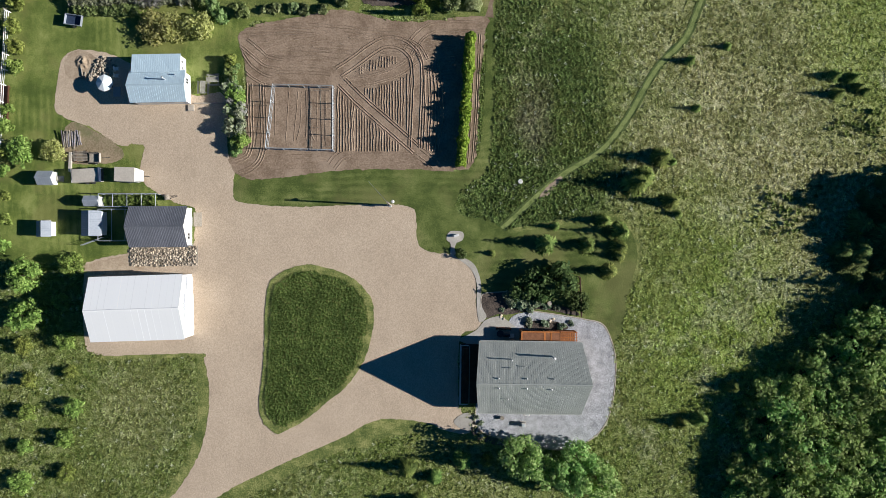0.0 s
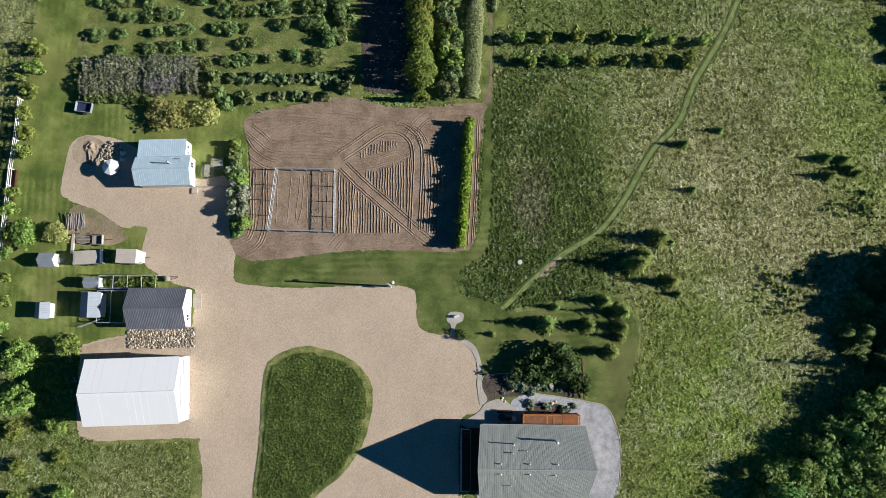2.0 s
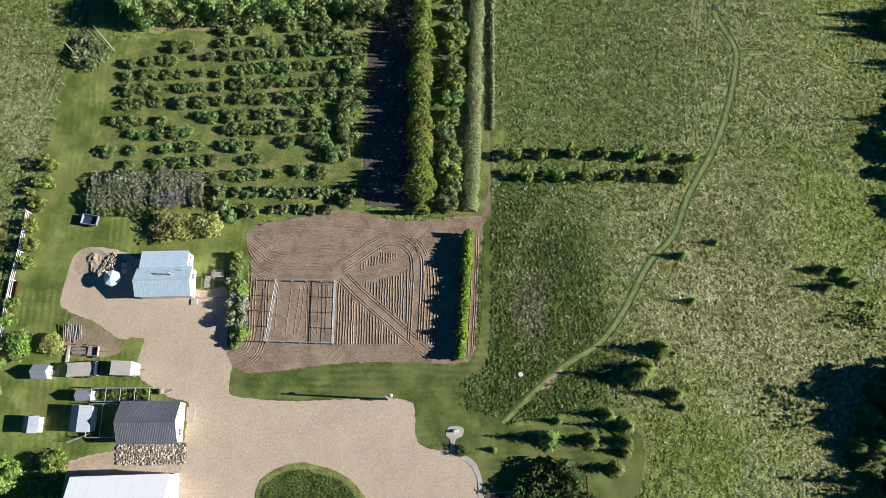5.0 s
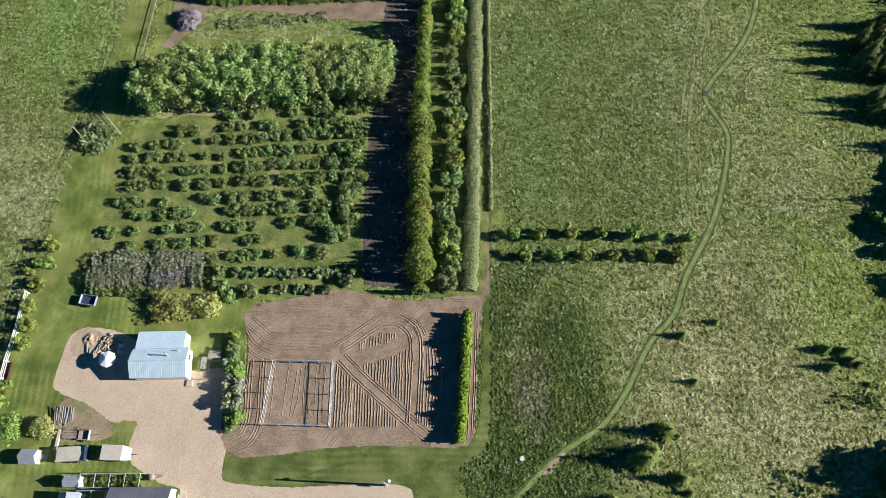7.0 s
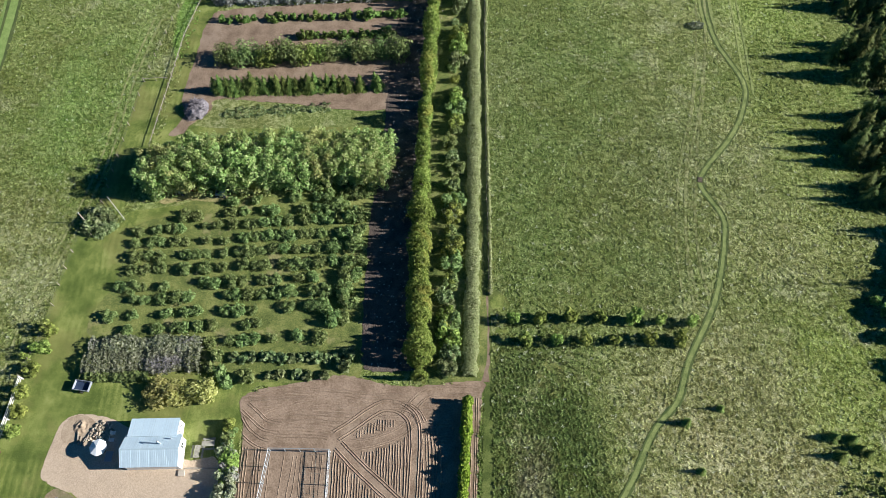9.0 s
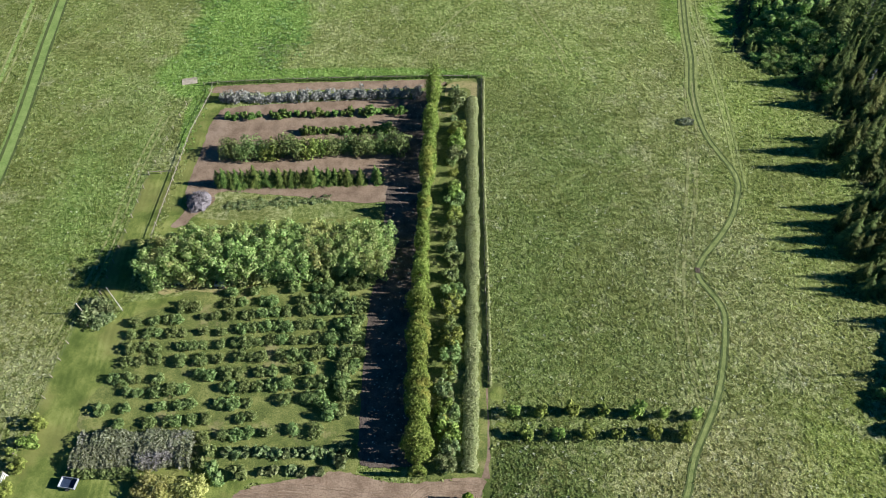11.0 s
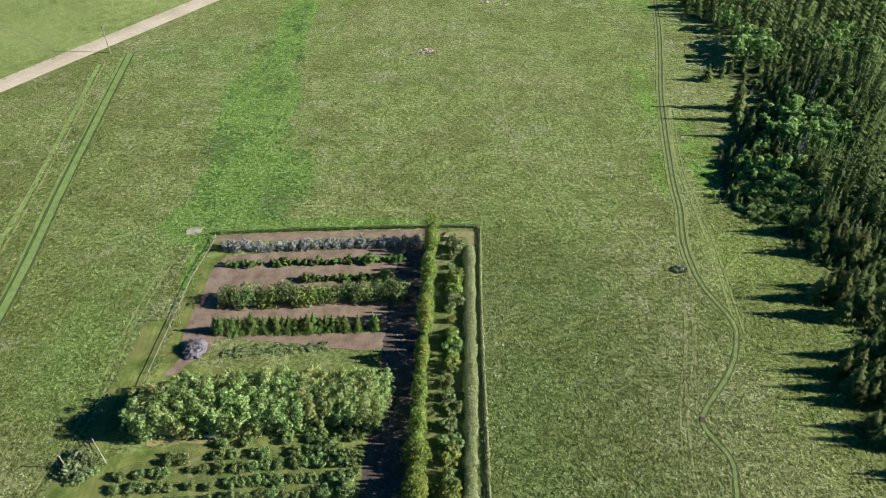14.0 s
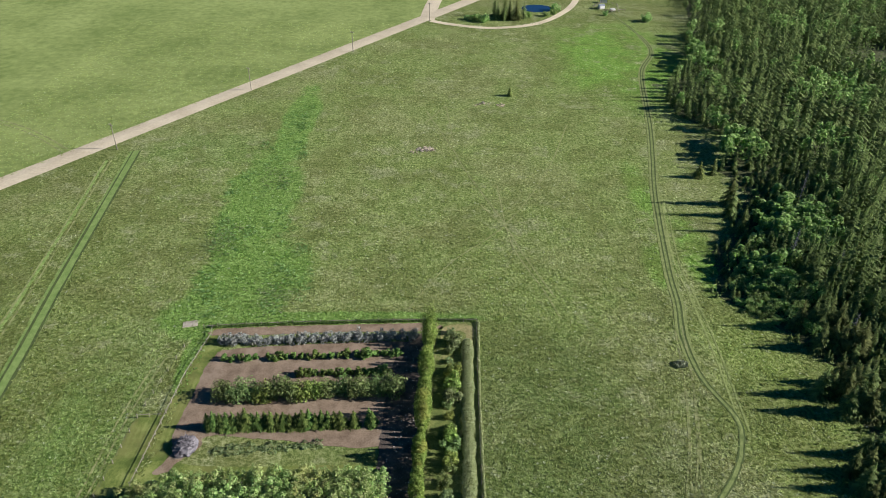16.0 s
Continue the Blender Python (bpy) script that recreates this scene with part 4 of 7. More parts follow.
tagged(new("lawn_edge_walk", bm_mesh("lawn_edge_walk", ribbon(rounded([(9.3, 2.5), (15, 3.5), (22.2, 4.8), (24.2, 5.0), (26.1, 3.9), (27.6, 1.3), (28.0, -1.5), (27.2, -4.6)], 6, False), 0.7, 0.045, 0.0, ragged=0.2), RIM)), "pale worn edge of the lawn", "verge", kind="structure")
EDGING = rounded([(12.6, -8.8), (17.4, -9.5), (20.2, -10.0), (22.7, -10.7), (23.9, -12.8), (24.6, -16), (24.3, -20.9), (23.1, -25), (20.6, -27.4), (16.6, -28.6), (11.8, -27.8), (6.9, -26.6), (4.8, -25.3), (4.6, -23)], 6, False)
tagged(new("pad_edging", bm_mesh("pad_edging", ribbon(EDGING, 0.16, 0.09, 0.03), CURB)), "thin pale concrete edging round the crushed rock", "edging", kind="structure")
BED_EDGE = rounded([(5.3, -8.4), (5.6, -6.5), (7, -6.2), (9.4, -6.0), (9.9, -5.6)], 6, False)
tagged(new("bed_edging", bm_mesh("bed_edging", ribbon(BED_EDGE, 0.14, 0.09, 0.03), CURB)), "thin pale edging of the planting bed", "edging", kind="structure")

# tilled ridges and wheel marks of the garden
in_plow = inside(PLOW)
LANE_DIAG = rounded([(-14.4, 23.8), (-11.6, 21.0), (-8.4, 18.2), (-3.7, 14.1)], 10, False)
LANE_LOOP = rounded([(-14.8, 25.2), (-12.4, 26.8), (-10.4, 28.3), (-8.4, 29.4), (-6.6, 29.4), (-5.0, 28.6), (-3.9, 27.1), (-3.6, 24.6), (-3.7, 21.4), (-4.0, 14.4)], 10, False)
LANE_LOW = rounded([(-14.6, 23.9), (-11.6, 23.9), (-8.4, 24.6), (-5.8, 25.7), (-3.9, 27.1), (-1.9, 27.8), (-0.2, 28.1)], 10, False)
LANE_CORNER = rounded([(-5.0, 28.1), (-3.7, 29.9), (-2.3, 31.1), (-0.3, 31.7), (5.3, 31.7)], 10, False)
LANE_HOOK = rounded([(-6.8, 29.5), (-5.0, 29.4), (-3.5, 28.4), (-2.6, 26.8)], 10, False)
LANE_NW = rounded([(-28.3, 29.4), (-26.7, 28.1), (-25.1, 26.8), (-22.9, 26.3)], 10, False)
LANE_NW_LOW = rounded([(-29.0, 27.5), (-27.7, 25.7), (-25.9, 24.4), (-24.5, 23.9)], 10, False)
LANE_NW_TOP = rounded([(-26.1, 27.1), (-24.9, 28.1), (-22.9, 28.9), (-19.7, 29.7), (-14.8, 30.2)], 10, False)
LANE_SW = rounded([(-26.6, 23.6), (-26.5, 19), (-26.4, 15.4), (-26.9, 13.2), (-27.9, 12.2), (-29.4, 11.6)], 10, False)
LANE_SOUTH = rounded([(-15.9, 11.8), (-14.8, 13.1), (-13.2, 13.8)], 10, False)
LANE_SE = rounded([(-3.5, 13.8), (-1.9, 12.6), (-1.0, 11.5)], 10, False)
LANE_EAST = rounded([(4.9, 30.6), (4.6, 24), (4.2, 17), (3.8, 11.8)], 10, False)


def near_lanes(x, y, lanes, gap):
    hit = np.zeros(len(x), dtype=bool)
    for lane in lanes:
        for p in lane:
            hit |= (x - p.x) ** 2 + (y - p.y) ** 2 < gap * gap
    return hit


def furrow(line, width=0.17, height=0.07, clear=()):
    x, y = np.array([p.x for p in line]), np.array([p.y for p in line])
    keep = in_plow(x, y) & ~near_lanes(x, y, clear, 0.95)
    run = []
    for p, k in zip(line, keep):
        if k:
            run.append(p)
        if (not k or p is line[-1]) and len(run) > 2:
            part("ridge", ribbon(run, width, 0.05, height, None, 0.5), CLODS, TILLED)
        if not k:
            run = []


def wheel_marks(lane, spread, count, width, height):
    for i in range(count):
        o = spread * (i / (count - 1) - 0.5)
        if abs(o) < spread * 0.1:
            continue
        side = []
        for j, p in enumerate(lane):
            d = lane[min(j + 1, len(lane) - 1)] - lane[max(j - 1, 0)]
            side.append(p + Vector((-d.y, d.x, 0)).normalized() * o)
        furrow(wobble(side, 0.05, 0.7), width, height)


LANES = (LANE_DIAG, LANE_LOOP, LANE_LOW, LANE_HOOK)
for i in range(37):
    x = -15.0 + i * 0.395 + rng.normal() * 0.04
    bow = 0.9 * max(0.0, (i - 24) / 13) ** 2
    line = [Vector((x + bow * math.sin(math.pi * j / 27), 13.9 + j * 0.5, 0)) for j in range(28)]
    furrow(wobble([p for p in line if p.y < 27.6 - max(0.0, (-9.0 - p.x)) * 0.45], 0.09, 0.6), rng.uniform(0.19, 0.25), rng.uniform(0.075, 0.11), LANES)
for i in range(17):
    y = 24.4 + i * 0.46 + rng.normal() * 0.08
    furrow(wobble([Vector((-28 + j * 0.5, y + 0.5 * math.sin(j * 0.09 + 0.4), 0)) for j in range(60)], 0.14, 0.6), rng.uniform(0.16, 0.24), rng.uniform(0.045, 0.075), (*LANES, LANE_CORNER, LANE_NW, LANE_NW_LOW, LANE_NW_TOP))
for i in range(5):
    furrow(wobble([Vector((-27 + j * 0.5, 11.2 + i * 0.5 + 0.02 * j, 0)) for j in range(50)], 0.14, 0.6), 0.16, rng.uniform(0.02, 0.04), (LANE_SOUTH, LANE_SE, LANE_SW))
for k, (x, lean, bend) in enumerate(((-24.0, 0.1, 0.0), (-22.4, 0.5, 0.0), (-21.3, 0.7, 0.1), (-20.4, 0.3, -0.5), (-19.6, 0.1, 0.2), (-19.0, -0.2, 0.7), (-17.9, 0.0, 0.0), (-16.9, 0.3, 0.1))):
    furrow(wobble([Vector((x + lean * j / 14 + bend * max(0.0, (6 - j) / 6) ** 2, 15.4 + j * 0.5, 0)) for j in range(15)], 0.06, 0.5), 0.15, 0.055)
for lane, spread, count, width, height in ((LANE_DIAG, 1.7, 6, 0.2, 0.10), (LANE_LOOP, 1.8, 6, 0.2, 0.10), (LANE_LOW, 1.5, 6, 0.16, 0.06), (LANE_CORNER, 1.6, 6, 0.17, 0.07), (LANE_HOOK, 1.3, 5, 0.17, 0.08), (LANE_NW, 1.7, 6, 0.19, 0.09), (LANE_NW_LOW, 1.6, 6, 0.19, 0.09), (LANE_NW_TOP, 1.4, 5, 0.15, 0.05), (LANE_SW, 2.6, 8, 0.18, 0.08), (LANE_SOUTH, 1.6, 5, 0.16, 0.06), (LANE_SE, 1.6, 5, 0.16, 0.06), (LANE_EAST, 1.1, 5, 0.14, 0.08)):
    wheel_marks(lane, spread, count, width, height)

# ---- buildings ----


def roof_slope(parent, ridge0, ridge1, eave1, eave0, material, rib=0.35, thick=0.08, name="roof_panel", rise=0.012):
    """One metal roof slope with standing ribs running from ridge to eave."""
    r0, r1, e0, e1 = (Vector(p) for p in (ridge0, ridge1, eave0, eave1))
    b = plate([r0, r1, e1, e0], thick)
    panel = part(name, b, material, parent)
    k = max(2, int((e1 - e0).length / rib))
    for i in range(k + 1):
        u = i / k
        p, q = r0.lerp(r1, u), e0.lerp(e1, u)
        d = (r1 - r0).normalized() * 0.03
        up = Vector((0, 0, rise))
        rb = bmesh.new()
        vs = [rb.verts.new(v) for v in (p - d, p + d, q + d, q - d, p + up, q + up)]
        for f in ((0, 4, 5, 3), (4, 1, 2, 5), (3, 5, 2), (0, 1, 4)):
            rb.faces.new([vs[i] for i in f])
        part("rib", rb, material, panel)
    return panel


def window(parent, x, y, z, w, h, turn):
    """A framed window with two panes on a wall that faces the way turn (degrees), frame > panes."""
    f = bmesh.new()
    for x0, x1, z0, z1 in ((-w / 2, w / 2, h / 2 - 0.07, h / 2), (-w / 2, w / 2, -h / 2, -h / 2 + 0.07), (-w / 2, -w / 2 + 0.07, -h / 2, h / 2), (w / 2 - 0.07, w / 2, -h / 2, h / 2), (-0.03, 0.03, -h / 2, h / 2)):
        box(x0, x1, -0.03, 0.06, z0, z1, 0, f)
    fr = part("window", f, WHITE, parent)
    fr.matrix_basis = pose(x, y, z, 0, 0, turn)
    for s in (-1, 1):
        part("pane", box(s * w / 4 - w / 4 + 0.05, s * w / 4 + w / 4 - 0.05, -0.005, 0.015, -h / 2 + 0.05, h / 2 - 0.05), GLASS, fr)
    return fr


def gable_wall(x, y0, y1, eave, ridge, thick):
    """A gable end across y at x, thickened along x."""
    b = bmesh.new()
    ym = (y0 + y1) / 2
    ring = [(y0, 0), (y1, 0), (y1, eave), (ym, ridge), (y0, eave)]
    a = [b.verts.new((x, p, q)) for p, q in ring]
    c = [b.verts.new((x + thick, p, q)) for p, q in ring]
    b.faces.new(a)
    b.faces.new(c[::-1])
    for i in range(5):
        j = (i + 1) % 5
        b.faces.new((a[i], a[j], c[j], c[i]))
    return b


def gable_building(name, x, y, length, width, eave, ridge, rz, roof, walls, label, category, over=0.25, prow=0.0, rib=0.35, trim=None, rise=0.012):
    """Four walls and a ribbed gable roof; the ridge runs along the local x axis."""
    t = thing(name, x, y, 0, rz, label, category)
    hx, hy = length / 2, width / 2
    th = min(0.15, width * 0.06)
    part("end_wall", gable_wall(-hx, -hy, hy, eave, ridge - 0.1, th), walls, t)
    part("end_wall", gable_wall(hx - th, -hy, hy, eave, ridge - 0.1, th), walls, t)
    for s in (-1, 1):
        part("side_wall", box(-hx + th, hx - th, s * hy - (th if s > 0 else 0), s * hy + (th if s < 0 else 0), 0, eave), walls, t)
    drop = (ridge - eave) / hy * over
    for s in (-1, 1):
        roof_slope(t, (-hx - over - prow, 0, ridge), (hx + over + prow, 0, ridge), (hx + over, s * (hy + over), eave - drop), (-hx - over, s * (hy + over), eave - drop), roof, rib, rise=rise)
    part("ridge_cap", tube((-hx - over - prow, 0, ridge + 0.01), (hx + over + prow, 0, ridge + 0.01), 0.09, sides=6), trim or roof, t)
    return t


def pipe_vent(parent, x, y, z, h, r=0.06):
    v = part("roof_vent", tube((x, y, z - 0.25), (x, y, z + h), r), STEEL, parent)
    part("vent_cap", tube((x, y, z + h), (x, y, z + h + 0.08), r * 1.7, r * 0.9), WHITE, v)


# the house
HOUSE = gable_building("house", 12.05, -17.8, 13.2, 9.0, 3.5, 7.9, -0.8, GREY_ROOF, LOG, "house with ribbed grey-green metal roof and pointed gables", "house", 0.5, 0.55, 0.28, rise=0.018)


def on_roof(x, y):
    return 7.9 - abs(y) * (7.9 - 3.5) / 4.5


for vx, vy, vh, r in ((-3.6, 2.9, 1.3, 0.08), (2.0, 3.3, 2.0, 0.13), (-3.8, 1.9, 0.45, 0.05), (-1.9, 2.1, 0.4, 0.05), (-5.4, 0.7, 0.25, 0.08), (-1.7, 0.7, 0.25, 0.08), (1.9, 0.7, 0.25, 0.08), (-5.4, -0.6, 0.25, 0.08), (-1.7, -0.6, 0.25, 0.08), (1.6, -0.7, 0.25, 0.08), (-4.0, -2.4, 0.5, 0.05)):
    pipe_vent(HOUSE, vx + 0.75, vy - 0.05, on_roof(vx, vy - 0.05), vh, r * 0.85)
for wx in (-4.4, -1.2, 3.8):
    window(HOUSE, wx, 4.53, 1.7, 1.4, 1.2, 0)
for wx in (-4, 0, 4):
    window(HOUSE, wx, -4.53, 1.7, 1.4, 1.2, 180)
for wy in (-2.4, 0, 2.4):
    window(HOUSE, -6.63, wy, 1.8, 1.6, 1.9, 90)
    window(HOUSE, 6.63, wy, 1.8, 1.6, 1.9, -90)
door = part("door", box(1.2, 2.15, 4.5, 4.56, 0.1, 2.15, 0.01), DARK_WOOD, HOUSE)
part("handle", tube((2.02, 4.56, 1.1), (2.02, 4.64, 1.1), 0.03), STEEL, door)
for s in (1, -1):
    part("gutter", box(-7.0, 7.0, s * 5.03 - 0.06, s * 5.03 + 0.06, 2.9, 3.02, 0.02), GREY_ROOF, HOUSE)

# west porch: a low deck with a railing
porch = thing("porch", 3.75, -17.7, 0, -0.8, "dark red-brown wooden porch with a pale railing", "porch")
for i in range(14):
    part("deck_board", box(-1.35 + i * 0.19, -1.35 + i * 0.19 + 0.17, -4.2, 4.2, 0.42, 0.47), DARK_WOOD, porch)
part("deck_frame", box(-1.36, 1.3, -4.2, 4.2, 0.0, 0.41, 0.02), DARK_WOOD, porch)
for y in (-4.15, -2.1, 0, 2.1, 4.15):
    part("post", box(-1.36, -1.26, y - 0.05, y + 0.05, 0.47, 1.45), OFFWHITE, porch)
part("top_rail", box(-1.42, -1.2, -4.2, 4.2, 1.45, 1.5, 0.01), OFFWHITE, porch)
part("low_rail", box(-1.35, -1.27, -4.2, 4.2, 0.62, 0.68), OFFWHITE, porch)
for s in (-1, 1):
    part("side_rail", box(-1.4, -0.2, s * 4.15 - 0.06, s * 4.15 + 0.06, 1.45, 1.5), OFFWHITE, porch)
part("planter", box(-0.9, -0.3, -3.6, 3.6, 0.47, 0.95, 0.03), DARK_WOOD, porch)
part("divider_rail", box(-0.1, 0.0, -4.1, 4.1, 1.2, 1.28), PLANK, porch)

# north deck and pergola
deck = thing("cedar_deck", 14.75, -12.45, 0, -0.8, "orange cedar deck with a slatted pergola end", "deck")
for i in range(10):
    part("deck_board", box(-3.85, 3.85, -0.95 + i * 0.19, -0.95 + i * 0.19 + 0.17, 0.5, 0.55), DECKING, deck)
part("deck_frame", box(-3.85, 3.85, -0.95, 0.95, 0.1, 0.49, 0.02), CEDAR, deck)
for x in (-3.8, -0.6, 0.3, 1.6, 3.8):
    for y in (-0.9, 0.9):
        part("post", box(x - 0.07, x + 0.07, y - 0.07, y + 0.07, 0.0, 2.4), CEDAR, deck)
for y in (-0.9, 0.9):
    part("top_rail", box(-3.85, 1.6, y - 0.09, y + 0.09, 2.4, 2.48, 0.01), CEDAR, deck)
for x in (-3.8, -0.6, 0.3):
    part("cross_rail", box(x - 0.11, x + 0.11, -0.8, 0.8, 2.4, 2.48), CEDAR, deck)
for x0, x1 in ((-3.69, -0.71), (-0.49, 0.19), (0.41, 1.5)):
    part("shade_panel", box(x0, x1, -0.81, 0.81, 2.41, 2.45, 0.01), DECKING, deck)
for i in range(9):
    part("pergola_slat", box(1.6 + i * 0.27, 1.6 + i * 0.27 + 0.09, -1.0, 1.0, 2.46, 2.52), CEDAR, deck)
for i in range(6):
    part("pergola_beam", box(1.45, 3.95, -0.92 + i * 0.35, -0.92 + i * 0.35 + 0.08, 2.38, 2.455), CEDAR, deck)

# white machine shed
SHED = gable_building("machine_shed", -41.9, -8.1, 12.6, 8.7, 4.1, 6.0, 1.8, WHITE_ROOF, WHITE, "large white metal machine shed with overhead doors", "shed", 0.12, 0.0, 0.9, rise=0.002)
for y0, y1, h in ((-2.0, 1.6, 3.3), (2.1, 3.9, 2.3)):
    d = part("overhead_door", box(6.3, 6.38, y0, y1, 0.05, h, 0.02), WHITE, SHED)
    for i in range(1, 5):
        part("door_panel", box(6.38, 6.41, y0 + 0.06, y1 - 0.06, h * i / 5 - h / 5 + 0.1, h * i / 5 + 0.02, 0.01), WHITE, d)
part("door", box(6.3, 6.37, -3.7, -2.75, 0.05, 2.1, 0.02), OFFWHITE, SHED)
part("door_trim", box(6.3, 6.36, -2.2, 1.8, 3.3, 3.5, 0.01), SHED_ROOF, SHED)
part("door_trim", box(6.3, 6.36, 2.0, 4.0, 2.3, 2.45, 0.01), SHED_ROOF, SHED)
for i in range(3):
    part("wall_lamp", box(6.3, 6.5, -0.7 + i * 0.5, -0.5 + i * 0.5, 3.8, 3.95, 0.02), STEEL, SHED)

# slate-roofed workshop
SHOP = gable_building("workshop", -39.6, 3.1, 7.7, 5.3, 2.6, 4.1, 0.4, SLATE_ROOF, OFFWHITE, "workshop with a ribbed slate-blue metal roof", "shed", 0.2, 0.0, 0.22, rise=0.03)
d = part("door", box(3.85, 3.92, 0.2, 1.5, 0.05, 2.15, 0.02), WHITE, SHOP)
part("handle", tube((3.92, 0.35, 1.05), (4.0, 0.35, 1.05), 0.03), DARK_STEEL, d)
window(SHOP, 3.87, -1.3, 1.5, 0.9, 0.9, -90)
part("corner_post", box(3.85, 3.97, -2.7, -2.55, 0, 2.5), SLATE_ROOF, SHOP)
slab = thing("door_slab", -34.9, 4.2, 0.05, 0, "pale concrete slab at the workshop door", "slab")
part("slab", box(-0.6, 0.6, -1.0, 1.0, 0, 0.12, 0.03), CURB, slab)

# pale blue cabin with a lean-to
CABIN = gable_building("cabin", -39.65, 22.6, 7.4, 4.0, 2.6, 3.55, 1.0, BLUE_ROOF, WHITE, "white cabin with a pale blue metal roof and lean-to", "cabin", 0.2, 0.1, 0.3)
lx0, lx1 = -3.45, 3.05
roof_slope(CABIN, (lx0 - 0.1, 1.9, 2.85), (lx1 + 0.15, 1.9, 2.85), (lx1 + 0.15, 4.55, 2.35), (lx0 - 0.1, 4.55, 2.35), BLUE_ROOF, 0.3, 0.06, "lean_to_roof")
part("lean_to_wall", box(lx0, lx1, 4.3, 4.4, 0, 2.32), WHITE, CABIN)
for x in (lx0, lx1):
    part("lean_to_wall", box(x - 0.05, x + 0.05, 2.02, 4.3, 0, 2.34), WHITE, CABIN)
for wy in (2.7, 3.6):
    window(CABIN, lx1 + 0.07, wy, 1.5, 0.5, 0.7, -90)
window(CABIN, 3.72, 0.9, 1.5, 0.8, 0.9, -90)
part("door", box(3.7, 3.77, -0.9, 0.0, 0.05, 2.05, 0.02), OFFWHITE, CABIN)
part("door_step", box(3.3, 4.2, -3.0, -2.1, 0.0, 0.25, 0.03), CURB, CABIN)
flue = part("stove_pipe", tube((1.3, 0.8, 3.0), (1.3, 0.8, 4.3), 0.09), STEEL, CABIN)
part("pipe_cap", tube((1.3, 0.8, 4.3), (1.3, 0.8, 4.42), 0.17, 0.05), STEEL, flue)
part("roof_vent", tube((2.6, 1.5, 2.8), (2.6, 1.5, 3.3), 0.06), STEEL, CABIN)
part("retaining_edge", box(4.2, 8.6, -2.05, -1.85, 0.0, 0.22, 0.03), CURB, CABIN)


def hut(name, x, y, length, width, eave, ridge, rz, label, roof, door_side=1):
    t = gable_building(name, x, y, length, width, eave, ridge, rz, roof, WHITE, label, "hut", 0.1, 0.0, 0.25)
    return t


h = hut("goat_hut", -49.2, 3.6, 3.3, 2.6, 1.9, 2.6, 90, "white pen hut with a grey metal roof", SHED_ROOF)
part("door", box(-1.0, 0.4, -1.36, -1.31, 0.05, 1.8), WHITE, h)
h = hut("garden_hut", -49.3, 6.75, 1.9, 1.3, 1.7, 2.15, 0, "small white hut with a grey metal roof", SHED_ROOF)
part("door", box(0.95, 1.0, -0.35, 0.35, 0.05, 1.5), WHITE, h)
h = hut("hen_hut", -55.9, 10.0, 2.0, 1.8, 1.5, 2.2, 0, "small white hen hut with a grey roof and ramp", SHED_ROOF)
part("ramp", plate([(1.0, -0.4, 0.5), (1.9, -0.4, 0.08), (1.9, 0.4, 0.08), (1.0, 0.4, 0.5)], 0.05), PLANK, h)
h = hut("brooder_hut", -56.1, 2.85, 2.0, 1.9, 1.5, 2.1, 90, "small white brooder hut with a grey roof", SHED_ROOF)
part("step", box(0.95, 1.3, -0.2, 0.5, 0.0, 0.3), PLANK, h)


# ---- pens and frames ----
def frame_cage(name, x0, x1, y0, y1, height, bays, label):
    """A fruit cage of pipes: posts and hoops across, rails along."""
    t = thing(name, (x0 + x1) / 2, (y0 + y1) / 2, 0, 0, label, "frame")
    hx, hy = (x1 - x0) / 2, (y1 - y0) / 2
    for i in range(bays + 1):
        x = -hx + 2 * hx * i / bays
        for s in (-1, 1):
            part("post", tube((x, s * hy, 0), (x, s * hy, height), 0.045, sides=6), STEEL, t)
        part("cross_bar", tube((x, -hy, height), (x, hy, height), 0.05, sides=6), STEEL, t)
    for s in (-1, 1):
        part("top_rail", tube((-hx, s * hy, height), (hx, s * hy, height), 0.05, sides=6), STEEL, t)
        part("low_rail", tube((-hx, s * hy, 0.9), (hx, s * hy, 0.9), 0.035, sides=6), STEEL, t)
    return t


frame_cage("fruit_cage", -48.2, -40.2, 5.95, 7.75, 1.9, 4, "galvanised pipe cage over green garden plants")
frame_cage("goat_pen", -48.4, -44.6, 1.15, 5.6, 1.6, 2, "galvanised pipe pen joined to the workshop")
gate = thing("pen_gate", -49.6, 1.1, 0, 20, "leaning pipe gate beside the pen", "gate")
for z in (0.3, 0.6, 0.9, 1.2):
    part("gate_bar", tube((-1.6, 0, z), (1.6, 0, z), 0.025, sides=6), STEEL, gate)
for x in (-1.6, 0, 1.6):
    part("gate_upright", tube((x, 0, 0.0), (x, 0, 1.25), 0.03, sides=6), STEEL, gate)
hedge_row("cage_plants", [(-48.0, 6.9), (-44, 6.9), (-40.6, 6.9)], 1.5, 1.0, LEAF_CROP, 130, 0.2, "leafy green plants inside the pipe cage", "plants")
hedge_row("pen_weeds", [(-48.6, 1.6), (-47.4, 1.5)], 0.9, 0.6, LEAF_CROP, 90, 0.18, "green weeds inside the pen", "weeds")
eq = thing("garden_roller", -38.8, 7.4, 0.05, 10, "rusty grey roller beside the cage end", "implement")
part("drum", tube((-0.4, -0.35, 0.4), (-0.4, 0.35, 0.4), 0.4, sides=14), OLD_WOOD, eq)
part("draw_bar", tube((-0.2, 0.3, 0.4), (1.1, 0.05, 0.25), 0.04, sides=6), DARK_STEEL, eq)
part("draw_bar", tube((-0.2, -0.3, 0.4), (1.1, -0.05, 0.25), 0.04, sides=6), DARK_STEEL, eq)

